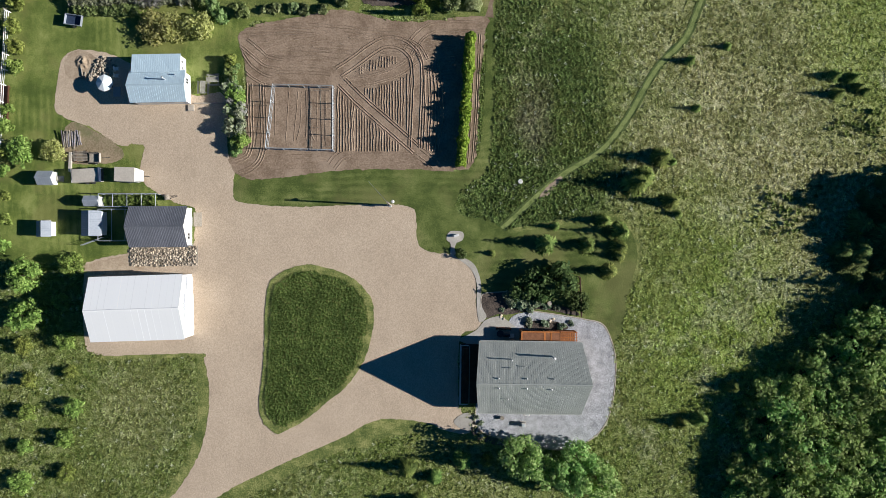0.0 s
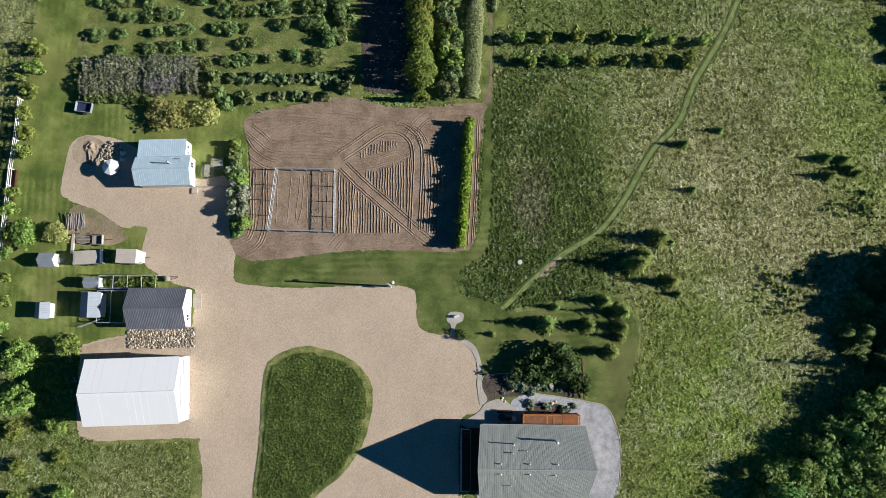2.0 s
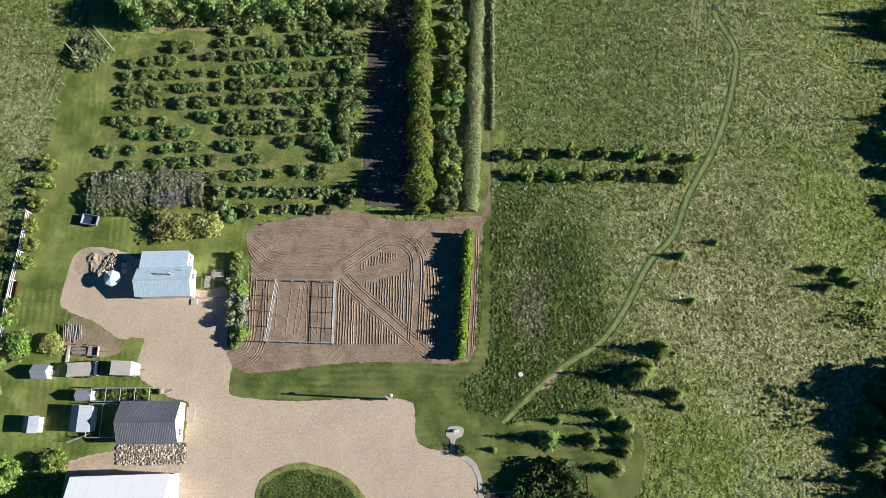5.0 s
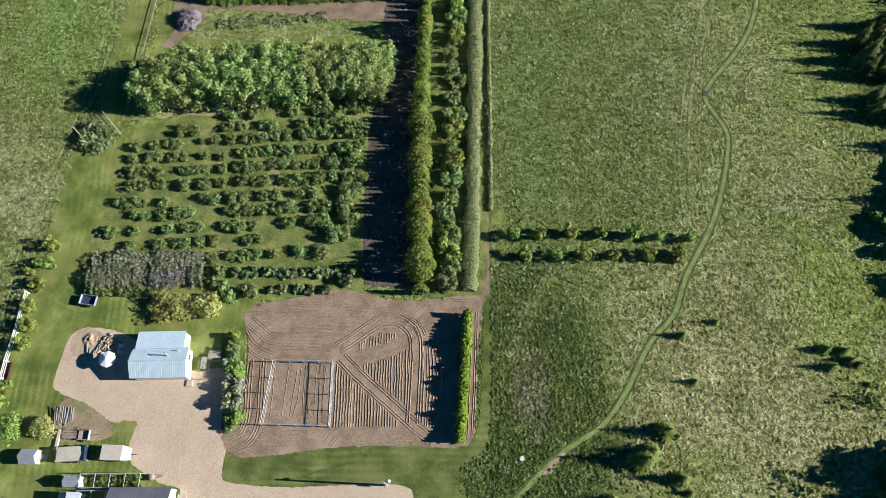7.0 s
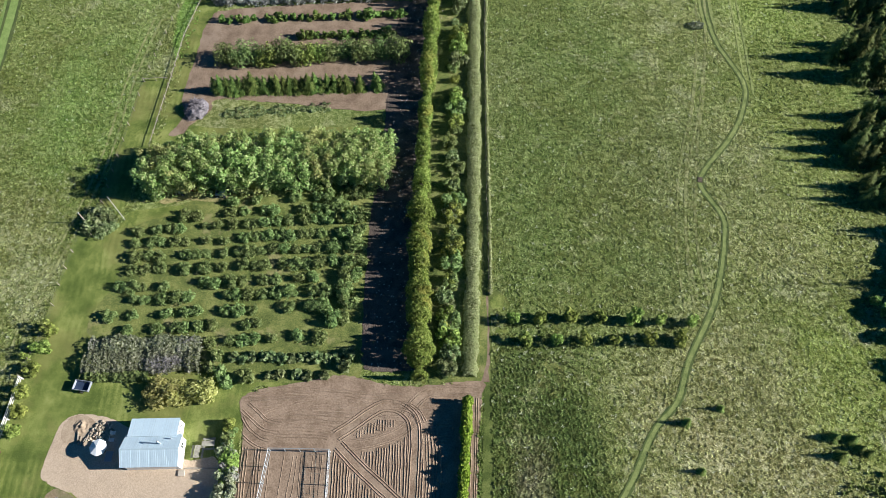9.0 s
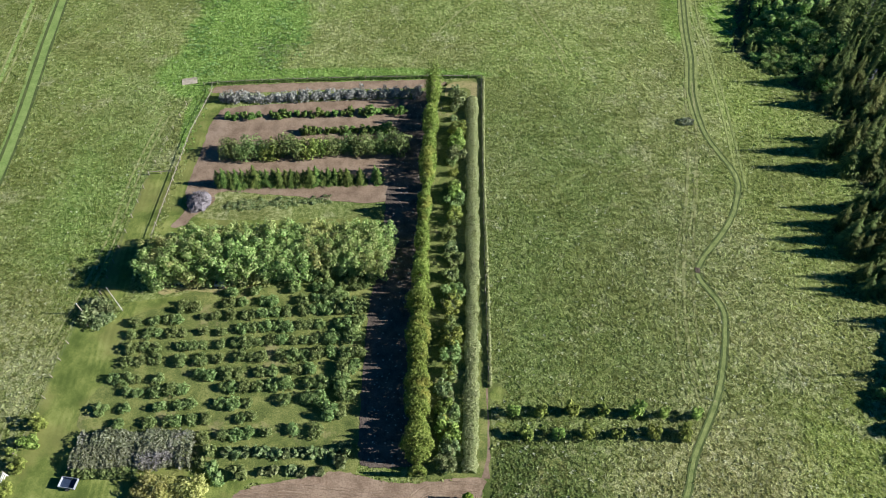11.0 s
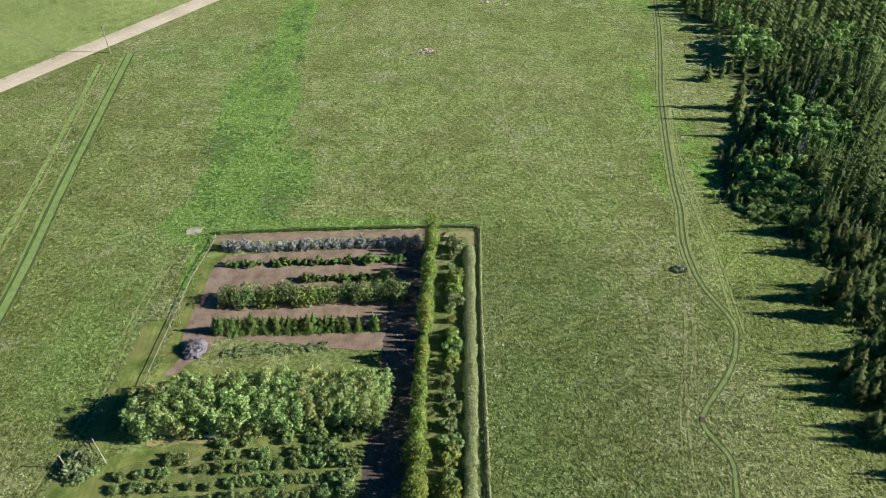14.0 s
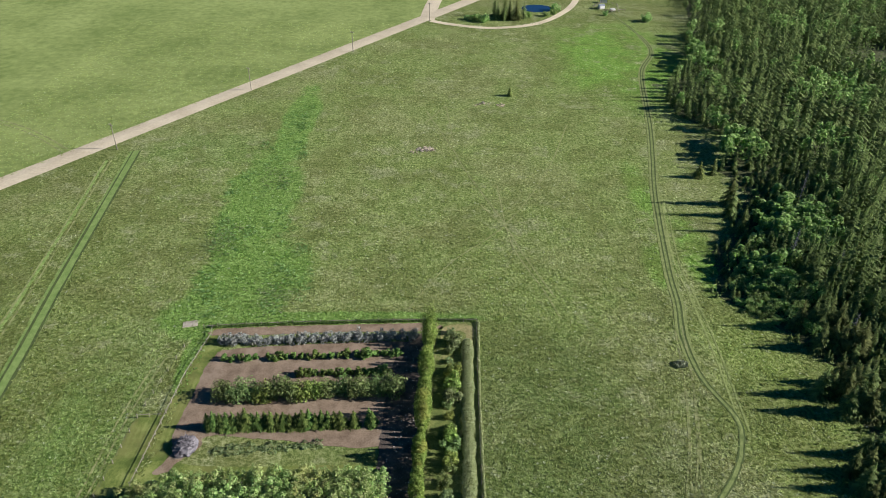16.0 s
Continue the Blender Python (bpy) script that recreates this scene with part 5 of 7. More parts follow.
# enclosed garden within the tilled soil
pen = thing("garden_fence", 0, 0, 0, 0, "light wire garden fence with pale top rails", "fence")
C = [(-23.9, 23.1), (-15.5, 22.9), (-15.5, 13.9), (-24.9, 14.2)]
for i in range(4):
    a, b = Vector((*C[i], 0)), Vector((*C[(i + 1) % 4], 0))
    for z, r in ((1.75, 0.05), (0.95, 0.02), (0.25, 0.03)):
        part("rail", tube(a + Vector((0, 0, z)), b + Vector((0, 0, z)), r, sides=6), STEEL, pen)
    k = 4
    for j in range(k):
        p = a.lerp(b, j / k)
        part("post", tube(p, p + Vector((0, 0, 1.8)), 0.06, sides=6), STEEL, pen)
    m = bmesh.new()
    L = (b - a).length
    for j in range(int(L / 0.25)):
        p = a.lerp(b, j * 0.25 / L)
        tube(p + Vector((0, 0, 0.1)), p + Vector((0, 0, 1.75)), 0.006, sides=3, bm=m)
    tagged(part("wire_mesh", m, STEEL, pen), kind="stuff")
for x, y0, y1 in ((-18.7, 14, 23), (-17.2, 14, 23)):
    part("drip_line", tube((x, y0, 0.1), (x - 0.3, y1, 0.1), 0.02, sides=5), OLD_WOOD, pen)
trellis = thing("trellis", -17.4, 18.5, 0.05, 2, "low pole trellis over a garden bed", "trellis")
for y in (-4, -1.2, 1.4, 4):
    part("cross_pole", tube((-1.2, y, 0.4), (1.4, y, 0.42), 0.018, sides=5), OLD_WOOD, trellis)
for x in (-1.2, 1.4):
    for y in (-4, 0, 4):
        part("pole", tube((x, y, 0), (x, y, 0.42), 0.02, sides=5), OLD_WOOD, trellis)
    part("side_pole", tube((x, -4.1, 0.4), (x, 4.1, 0.4), 0.015, sides=5), OLD_WOOD, trellis)
for y in (14.4, 17.4, 20.4, 23.2):
    s = thing("bean_row_wire", -26.2, y, 0.05, 0, "thin grey support poles across the soil", "trellis", "bean supports")
    part("pole", tube((-1.4, 0, 0.4), (1.3, 0, 0.4), 0.015, sides=5), OLD_WOOD, s)
    for x in (-1.4, 1.3):
        part("upright", tube((x, 0, 0), (x, 0, 0.55), 0.03, sides=5), OLD_WOOD, s)


# ---- fences ----
def wire_fence(name, line, spacing, height, label, rails=(), post=OLD_WOOD, r=0.06, rail=OLD_WOOD, wires=(0.4, 0.8)):
    t = thing(name, 0, 0, 0, 0, label, "fence")
    pts = rounded(line, 1, closed=False)
    shared = bm_mesh("post", tube((0, 0, -0.1), (0, 0, height), r, r * 0.85, 6), post)
    for a, b in zip(pts[:-1], pts[1:]):
        L = (b - a).length
        k = max(1, round(L / spacing))
        for j in range(k):
            p = a.lerp(b, j / k)
            o = part("post", shared, post, t)
            o.matrix_basis = pose(p.x, p.y, 0, rng.normal() * 2, rng.normal() * 2, 0)
            q = a.lerp(b, (j + 1) / k)
            for z in rails:
                m = tube(p + Vector((0, 0, z)), q + Vector((0, 0, z + rng.normal() * 0.02)), 0.055, sides=5)
                part("rail", m, rail, t)
        for z in wires:
            part("wire", tube(a + Vector((0, 0, z * height)), b + Vector((0, 0, z * height)), 0.012, sides=4), DARK_STEEL, t)
    return t


wire_fence("rail_fence", [(-61.6, 33.7), (-61.9, 27.6), (-62.3, 23.3), (-62.5, 18.3), (-63, 10)], 2.6, 1.4, "white two-rail board fence along the boundary", (0.55, 1.0, 1.35), WHITE, 0.09, WHITE, ())
wire_fence("boundary_fence", [(-62, 34), (-60.2, 42), (-60.2, 49), (-59.3, 58)], 3.2, 1.2, "grey wooden post and wire boundary fence")
wire_fence("plot_fence_west", [(-51.3, 76.2), (-51, 82), (-50.5, 90), (-49.8, 103), (-47.8, 114.8), (-48.2, 117.4)], 2.6, 1.2, "weathered post and rail fence beside the plot", (0.75,))
wire_fence("field_fence", [(-57.2, 58), (-56.4, 74), (-55.4, 91.5), (-53.6, 104), (-51.8, 114.5)], 3.4, 1.1, "low grey post and wire field fence")
wire_fence("cross_fence", [(-55.5, 91.6), (-51.0, 91.9)], 2.2, 1.1, "short grey post and rail fence across the lane", (0.75,))
wire_fence("back_fence", [(-50, 117.2), (-41, 118), (-31, 118.6), (-19, 119.1), (-9, 119.3), (0.8, 119.6), (9.2, 119.4)], 3.0, 1.2, "grey post and wire fence behind the nursery", (0.7,))
wire_fence("east_fence", [(9.2, 119.2), (8.5, 97.4), (8.2, 82.8), (7.9, 70.2), (7.8, 59), (7.6, 47)], 3.2, 1.2, "grey post and wire fence beside the meadow")
wire_fence("corner_gate", [(-55.9, 65), (-52.3, 60.9)], 2.0, 1.3, "pale pole gate at the fence corner", (0.5, 0.9, 1.25), OLD_WOOD, 0.07, OFFWHITE, ())
wire_fence("bed_fence", [(19.4, -4.0), (19.5, -7), (19.6, -9.6)], 1.4, 1.1, "dark red-brown wooden garden fence", (0.35, 0.7, 1.05), DARK_WOOD, 0.07, DARK_WOOD, ())
comp = thing("compost_bin", 18.6, -5.0, 0, -2, "brown wooden compost bin with white sacks", "compost bin")
for y in (-1.0, 0.1, 1.1):
    part("board", box(-0.8, 0.7, y - 0.04, y + 0.04, 0, 0.8), DARK_WOOD, comp)
part("sack", box(-0.65, -0.15, 0.25, 1.0, 0.02, 0.5, 0.12), WHITE, comp)
part("back_board", box(-0.84, -0.78, -1.0, 1.1, 0, 0.8), DARK_WOOD, comp)

# ---- trailers ----


def wheel(parent, x, y, r=0.32):
    t = part("tyre", tube((x, y - 0.1, r), (x, y + 0.1, r), r, sides=16), RUBBER, parent)
    part("rim", tube((x, y - 0.11, r), (x, y + 0.11, r), r * 0.55, sides=12), STEEL, t)


cargo = thing("cargo_trailer", -44.2, 10.4, 0.03, -2, "white enclosed cargo trailer with a faded beige roof", "trailer")
part("body", box(-1.6, 1.2, -0.98, 0.98, 0.45, 2.2, 0.06), OFFWHITE, cargo)
part("roof", box(-1.62, 1.22, -1.0, 1.0, 2.2, 2.26, 0.02), BEIGE, cargo)
part("nose", plate([(1.2, -0.98, 2.2), (1.75, -0.75, 1.9), (1.75, 0.75, 1.9), (1.2, 0.98, 2.2)], 1.5), WHITE, cargo)
part("drawbar", tube((1.7, 0, 0.5), (2.6, 0, 0.45), 0.05), DARK_STEEL, cargo)
part("jack", tube((2.3, 0, 0.0), (2.3, 0, 0.8), 0.04), DARK_STEEL, cargo)
for y in (-0.95, 0.95):
    wheel(cargo, -0.3, y)
flat = thing("box_trailer", -50.1, 10.35, 0.03, 3, "open box trailer with a beige tarpaulin cover", "trailer")
part("bed", box(-2.0, 2.0, -0.9, 0.9, 0.5, 0.6, 0.02), DARK_STEEL, flat)
for s in (-1, 1):
    part("side_board", box(-2.0, 2.0, s * 0.92 - 0.04, s * 0.92 + 0.04, 0.6, 1.45, 0.01), BEIGE, flat)
part("tailgate", box(-2.06, -1.98, -0.9, 0.9, 0.6, 1.45, 0.01), BEIGE, flat)
part("headboard", box(1.75, 1.95, -1.0, 1.0, 0.6, 1.8, 0.02), NAVY, flat)
part("tarpaulin", plate([(-1.98, -0.9, 1.5), (1.7, -0.9, 1.5), (1.7, 0.0, 1.62), (1.7, 0.9, 1.5), (-1.98, 0.9, 1.5), (-1.98, 0.0, 1.62)], 0.03), BEIGE, flat)
part("rear_bar", box(-2.12, -2.06, -0.95, 0.95, 0.4, 1.5), OFFWHITE, flat)
for x in (-0.5, 0.4):
    for y in (-1.0, 1.0):
        wheel(flat, x, y)
cart = thing("tipping_cart", -52.3, 32.4, 0.03, -8, "dark open cart with a pale rim on the lawn", "cart")
for x0, x1, y0, y1 in ((-1.2, 1.2, -0.75, -0.68), (-1.2, 1.2, 0.68, 0.75), (-1.2, -1.13, -0.7, 0.7), (1.13, 1.2, -0.7, 0.7)):
    part("side_board", box(x0, x1, y0, y1, 0.45, 0.95, 0.01), SHED_ROOF, cart)
part("bed", box(-1.15, 1.15, -0.7, 0.7, 0.42, 0.47), NAVY, cart)
for y in (-0.85, 0.85):
    wheel(cart, 0, y, 0.3)
part("prop", box(-1.15, -1.0, -0.1, 0.1, 0, 0.42), DARK_STEEL, cart)
util = thing("lumber_cart", -49.3, 12.9, 0.03, 0, "small wooden-sided cart loaded beside the lumber", "cart")
part("bed", box(-0.8, 0.8, -0.65, 0.65, 0.45, 0.55), OLD_WOOD, util)
for s in (-1, 1):
    part("side_board", box(-0.8, 0.8, s * 0.65 - 0.04, s * 0.65 + 0.04, 0.55, 0.95), OLD_WOOD, util)
part("end_board", box(0.76, 0.84, -0.65, 0.65, 0.55, 1.0), BEIGE, util)
part("drawbar", tube((0.8, 0, 0.45), (2.0, 0.1, 0.35), 0.04), DARK_STEEL, util)
for y in (-0.75, 0.75):
    wheel(util, 0, y, 0.28)

# lumber, firewood, stones
pile = thing("lumber_stack", -52.6, 15.7, 0.03, 5, "loose stack of weathered poles and boards", "lumber")
for i in range(22):
    x = -1.3 + i * 0.12 + rng.normal() * 0.05
    part("pole", tube((x, -1.1 + rng.normal() * 0.2, 0.15 + 0.3 * rng.random()), (x + rng.normal() * 0.15, 1.0 + rng.normal() * 0.2, 0.3 + 0.3 * rng.random()), 0.07, sides=6), OLD_WOOD if i % 3 else DEADWOOD, pile)
pile = thing("pallet_stack", -51.3, 13.2, 0.03, 0, "grey boards and beams stacked on bearers", "lumber")
for i in range(7):
    part("beam", box(-1.2 + rng.normal() * 0.1, 0.9 + rng.normal() * 0.1, -0.7 + i * 0.2, -0.56 + i * 0.2, 0.25, 0.4), OLD_WOOD, pile)
for x in (-0.9, 0.6):
    part("bearer", box(x - 0.08, x + 0.08, -0.8, 0.8, 0.0, 0.25), DARK_WOOD, pile)
beam = thing("squared_timber", -53.0, 12.4, 0.03, 88, "long squared timber on the ground", "timber")
part("timber", box(-1.4, 1.4, -0.2, 0.2, 0, 0.35, 0.03), BEIGE, beam)
for k, (x, y, ang) in enumerate(((-51.0, 24.6, 80), (-50.4, 24.4, 70), (-50.0, 25.0, 76), (-51.4, 25.2, 100))):
    lg = thing("log", x, y, 0.06, ang, "short barked log lying on the sand", "log", "logs")
    part("stem", tube((-0.6, 0, 0.12), (0.6, 0, 0.12), 0.13, 0.1, 8), OLD_WOOD, lg)


def stone_mesh(r):
    b = bmesh.new()
    bmesh.ops.create_icosphere(b, subdivisions=1, radius=r)
    off = Vector((rng.random() * 50, rng.random() * 50, 0))
    for v in b.verts:
        v.co *= 0.8 + 0.5 * abs(noise.noise(v.co / r * 0.9 + off))
        v.co.z *= 0.65
    return bm_mesh("stone", b, STONE)


stones = [stone_mesh(0.2) for i in range(6)]
bed = thing("stone_bed", -39.7, -1.0, 0.04, 0.6, "bed of rounded tan and grey river stones", "stone bed")
part("bedding", box(-4.9, 4.8, -1.4, 1.4, 0.0, 0.06), CURB, bed)
for i in range(29):
    for j in range(10):
        s = part("stone", stones[int(rng.integers(6))], STONE, bed)
        s.matrix_basis = pose(-4.7 + i * 0.33 + rng.normal() * 0.12, -1.25 + j * 0.27 + rng.normal() * 0.1, 0.1 + rng.random() * 0.06, 0, 0, rng.uniform(0, 360)) @ Matrix.Scale(rng.uniform(0.62, 1.05), 4)
fill = []
shape = np.array([v.co[:] for v in stones[0].vertices])
for i in range(420):
    fill.append(shape * rng.uniform(0.45, 0.75) + np.array([rng.uniform(-4.75, 4.7), rng.uniform(-1.3, 1.3), 0.09]))
flat_faces = np.array([p.vertices[:] for p in stones[0].polygons])
tagged(part("pebbles", fast_mesh("pebbles", np.concatenate(fill), np.concatenate([flat_faces + i * len(shape) for i in range(420)]), STONE), STONE, bed), kind="stuff")
heap = thing("rock_heap", -48.3, 25.9, 0.06, 0, "heap of pale broken field rocks", "rocks")
for i in range(90):
    a, u = rng.uniform(0, 6.28), math.sqrt(rng.random())
    s = part("rock", stones[int(rng.integers(6))], STONE, heap)
    s.matrix_basis = pose(1.5 * u * math.cos(a) + (0.3 if i % 2 else 0), 1.4 * u * math.sin(a) - (1.0 if i % 3 == 0 else 0), 0.12 + 0.3 * (1 - u), rng.uniform(0, 40), 0, rng.uniform(0, 360)) @ Matrix.Scale(rng.uniform(0.7, 1.5), 4)
b = bmesh.new()
bmesh.ops.create_grid(b, x_segments=18, y_segments=18, size=1.2)
for v in b.verts:
    d = v.co.length / 1.2
    v.co.z = max(0.0, 0.42 * (1 - d) * (1 + 1.2 * noise.noise(v.co * 2.2))) - 0.02
tagged(new("sand_mound", bm_mesh("sand_mound", b, SAND)), "low pile of brown sand in the yard", "sand pile").matrix_basis = pose(-51.3, 26.6, 0.06)
for k in range(26):
    a = rng.uniform(0, 6.28)
    edge_pts = [(4.4, -25.2), (6, -26.5), (8.5, -27.6), (10.8, -28.3), (9.4, -6.4), (8, -9.4), (12, -10.2), (15.5, -10.3), (12.5, -7.9), (5.0, -26)]
    e = edge_pts[k % 10]
    s = thing("garden_rock", e[0] + rng.normal() * 0.5, e[1] + rng.normal() * 0.3, 0.08, rng.uniform(0, 360), "pale rock edging a garden bed", "rock", "garden rocks")
    part("rock", stones[k % 6], STONE, s).matrix_basis = Matrix.Scale(rng.uniform(0.9, 1.6), 4)

# brush pile in the nursery
brush = thing("brush_pile", -44.5, 84.6, 0, 0, "large heap of bleached dead branches", "brush pile")
b = bmesh.new()
for i in range(420):
    a, u = rng.uniform(0, 6.28), math.sqrt(rng.random())
    p = Vector((2.0 * u * math.cos(a), 2.3 * u * math.sin(a), 1.7 * (1 - u * u) + 0.05))
    q = p + Vector((rng.normal() * 0.5, rng.normal() * 0.5, abs(rng.normal()) * 0.2))
    tube(p, q, 0.05, 0.02, 3, b)
tagged(part("branches", b, DEADWOOD, brush), kind="stuff")
b = bmesh.new()
bmesh.ops.create_icosphere(b, subdivisions=3, radius=1.0)
for v in b.verts:
    k = 1 + 0.25 * noise.noise(v.co * 2.2)
    v.co = Vector((v.co.x * 2.1 * k, v.co.y * 2.4 * k, max(v.co.z, 0) * 1.55 * k))
part("core", b, DEADWOOD, brush)

# ---- small yard things ----
amb = thing("patio_umbrella", -47.3, 23.2, 0.05, 0, "open pale blue-white patio umbrella", "umbrella")
part("pole", tube((0, 0, 0), (0, 0, 2.5), 0.03), STEEL, amb)
part("base", tube((0, 0, 0), (0, 0, 0.12), 0.3, 0.25, 14), DARK_STEEL, amb)
b = bmesh.new()
top = b.verts.new((0, 0, 2.55))
ring = [b.verts.new((1.2 * math.cos(i * math.pi / 4), 1.2 * math.sin(i * math.pi / 4), 2.0)) for i in range(8)]
low = [b.verts.new((v.co.x, v.co.y, 1.86)) for v in ring]
for i in range(8):
    b.faces.new((top, ring[i], ring[(i + 1) % 8]))
    b.faces.new((ring[i], low[i], low[(i + 1) % 8], ring[(i + 1) % 8]))
canopy = part("canopy", b, CANVAS, amb)
for i in range(8):
    a = i * math.pi / 4
    part("rib", tube((0, 0, 2.52), (1.18 * math.cos(a), 1.18 * math.sin(a), 1.99), 0.02, sides=5), WHITE, canopy)


def picnic_table(x, y, rz, label):
    t = thing("picnic_table", x, y, 0.03, rz, label, "picnic table", "picnic tables")
    for i in range(5):
        part("top_board", box(-0.9, 0.9, -0.38 + i * 0.155, -0.38 + i * 0.155 + 0.14, 0.72, 0.76, 0.008), PLANK, t)
    for s in (-1, 1):
        for o in (0, 0.15):
            part("bench_board", box(-0.9, 0.9, s * 0.72 - 0.14 + o, s * 0.72 - 0.01 + o, 0.42, 0.46, 0.008), PLANK, t)
        for e in (-0.65, 0.65):
            part("leg", tube((e, s * 0.2, 0.72), (e, s * 0.62, 0), 0.05, sides=4), PLANK, t)
    for e in (-0.65, 0.65):
        part("cross_brace", box(e - 0.04, e + 0.04, -0.8, 0.8, 0.34, 0.42), PLANK, t)
    return t


picnic_table(-34.0, 22.9, 88, "weathered grey picnic table beside the cabin")
picnic_table(-32.6, 24.0, 3, "weathered grey picnic table beside the hedge")
for x, y in ((-46.3, 24.6), (-46.3, 25.6)):
    s = thing("garden_chair", x, y, 0.05, 0, "white garden chair in the cabin's shade", "chair", "garden chairs")
    part("seat", box(-0.25, 0.25, -0.25, 0.25, 0.38, 0.43, 0.01), WHITE, s)
    part("backrest", box(-0.28, -0.23, -0.25, 0.25, 0.43, 0.95, 0.01), WHITE, s)
    for px in (-0.22, 0.22):
        for py in (-0.22, 0.22):
            part("leg", tube((px, py, 0), (px, py, 0.38), 0.02, sides=5), WHITE, s)
s = thing("side_table", -46.2, 22.3, 0.05, 0, "low grey slatted table near the umbrella", "table")
part("tabletop", box(-0.5, 0.5, -0.7, 0.7, 0.5, 0.55, 0.01), SHED_ROOF, s)
for px in (-0.4, 0.4):
    for py in (-0.6, 0.6):
        part("leg", tube((px, py, 0), (px, py, 0.5), 0.03, sides=5), SHED_ROOF, s)

pole = thing("yard_light_pole", -7.4, 6.2, 0, 0, "tall wooden yard light pole with a white lamp", "light pole")
part("pole", tube((0, 0, 0), (0, 0, 7.1), 0.15, 0.11, 10), OLD_WOOD, pole)
arm = part("lamp_arm", tube((0, 0, 6.6), (0.7, 0.1, 6.9), 0.04), STEEL, pole)
part("lamp", tube((0.7, 0.1, 6.65), (0.7, 0.1, 6.95), 0.25, 0.12, 12), WHITE, arm)
part("meter_box", box(-0.2, 0.2, -0.3, -0.14, 1.2, 1.9, 0.02), STEEL, pole)
part("guy_wire", tube((0, 0, 6.4), (-3.2, 3.4, 0), 0.02, sides=4), STEEL, pole)
sign = thing("well_cover", 1.9, 1.9, 0.09, 15, "white well cover on a concrete pad", "well cover")
part("box", box(-0.35, 0.35, -0.12, 0.14, 0, 0.4, 0.04), WHITE, sign)
part("lid", box(-0.38, 0.38, -0.15, 0.17, 0.4, 0.45, 0.02), WHITE, sign)

grill = thing("barbecue", 9.0, -12.1, 0.1, 0, "black lidded barbecue on the patio", "barbecue")
part("cart", box(-0.5, 0.5, -0.3, 0.3, 0.1, 0.8, 0.02), DARK_STEEL, grill)
part("lid", tube((-0.45, 0, 0.85), (0.45, 0, 0.85), 0.3, sides=12), DARK_STEEL, grill)
tab = thing("round_patio_table", 8.1, -12.0, 0.1, 0, "round dark patio table", "table")
part("tabletop", tube((0, 0, 0.7), (0, 0, 0.74), 0.5, sides=18), DARK_STEEL, tab)
part("stem", tube((0, 0, 0), (0, 0, 0.7), 0.06), DARK_STEEL, tab)
ben = thing("patio_bench", 8.6, -11.3, 0.1, -3, "long dark slatted bench on the patio", "bench")
for i in range(3):
    part("seat_slat", box(-1.1, 1.1, -0.2 + i * 0.14, -0.09 + i * 0.14, 0.42, 0.46), DARK_WOOD, ben)
for x in (-0.9, 0.9):
    part("leg", box(x - 0.05, x + 0.05, -0.2, 0.2, 0, 0.42), DARK_WOOD, ben)
cool = thing("white_cooler", 9.7, -12.3, 0.1, 5, "white patio cooler box", "cooler")
part("box", box(-0.35, 0.35, -0.25, 0.25, 0, 0.45, 0.04), WHITE, cool)
part("lid", box(-0.37, 0.37, -0.27, 0.27, 0.45, 0.52, 0.02), WHITE, cool)
for x, y, h, lab in ((11.9, -23.3, 0.9, "upright white tank on the crushed rock"), (11.4, -24.9, 0.8, "white boxed unit on the crushed rock")):
    tk = thing("outdoor_unit", x, y, 0.07, 0, lab, "outdoor unit")
    part("body", box(-0.35, 0.35, -0.3, 0.3, 0.05, h, 0.06), OFFWHITE, tk)
    part("pad", box(-0.45, 0.45, -0.4, 0.4, 0, 0.05), CONCRETE, tk)
    part("grille", box(-0.25, 0.25, -0.2, 0.2, h, h + 0.03), STEEL, tk)
fire = thing("fire_pot", 8.4, -24.0, 0.07, 0, "round rusty fire pot on the crushed rock", "fire pot")
part("bowl", tube((0, 0, 0.1), (0, 0, 0.45), 0.2, 0.3, 16), OLD_WOOD, fire)
part("stand", tube((0, 0, 0), (0, 0, 0.1), 0.2, 0.2, 12), DARK_STEEL, fire)
birdbath = thing("birdbath", 15.1, -7.7, 0.08, 0, "small pale stone birdbath", "birdbath")
part("basin", tube((0, 0, 0.6), (0, 0, 0.72), 0.2, 0.32, 16), CURB, birdbath)
part("pedestal", tube((0, 0, 0), (0, 0, 0.6), 0.1, 0.08, 10), CURB, birdbath)

# machines parked under the shelter belt
for x, y, mat_, lab in ((-37.2, 66.0, SHED_ROOF, "small blue-grey garden tractor under the trees"), (-41.9, 67.0, RED, "faded red machine under the trees"), (-44.2, 66.6, OFFWHITE, "pale machine parked under the trees")):
    mc = thing("parked_machine", x, y, 0.03, rng.uniform(-10, 10), lab, "machine")
    part("body", box(-0.8, 0.8, -0.5, 0.5, 0.35, 0.95, 0.08), mat_, mc)
    part("hood", box(0.0, 0.95, -0.35, 0.35, 0.95, 1.2, 0.06), mat_, mc)
    part("seat", box(-0.6, -0.15, -0.25, 0.25, 0.95, 1.15, 0.05), DARK_STEEL, mc)
    for px in (-0.5, 0.6):
        for py in (-0.55, 0.55):
            wheel(mc, px, py, 0.3)

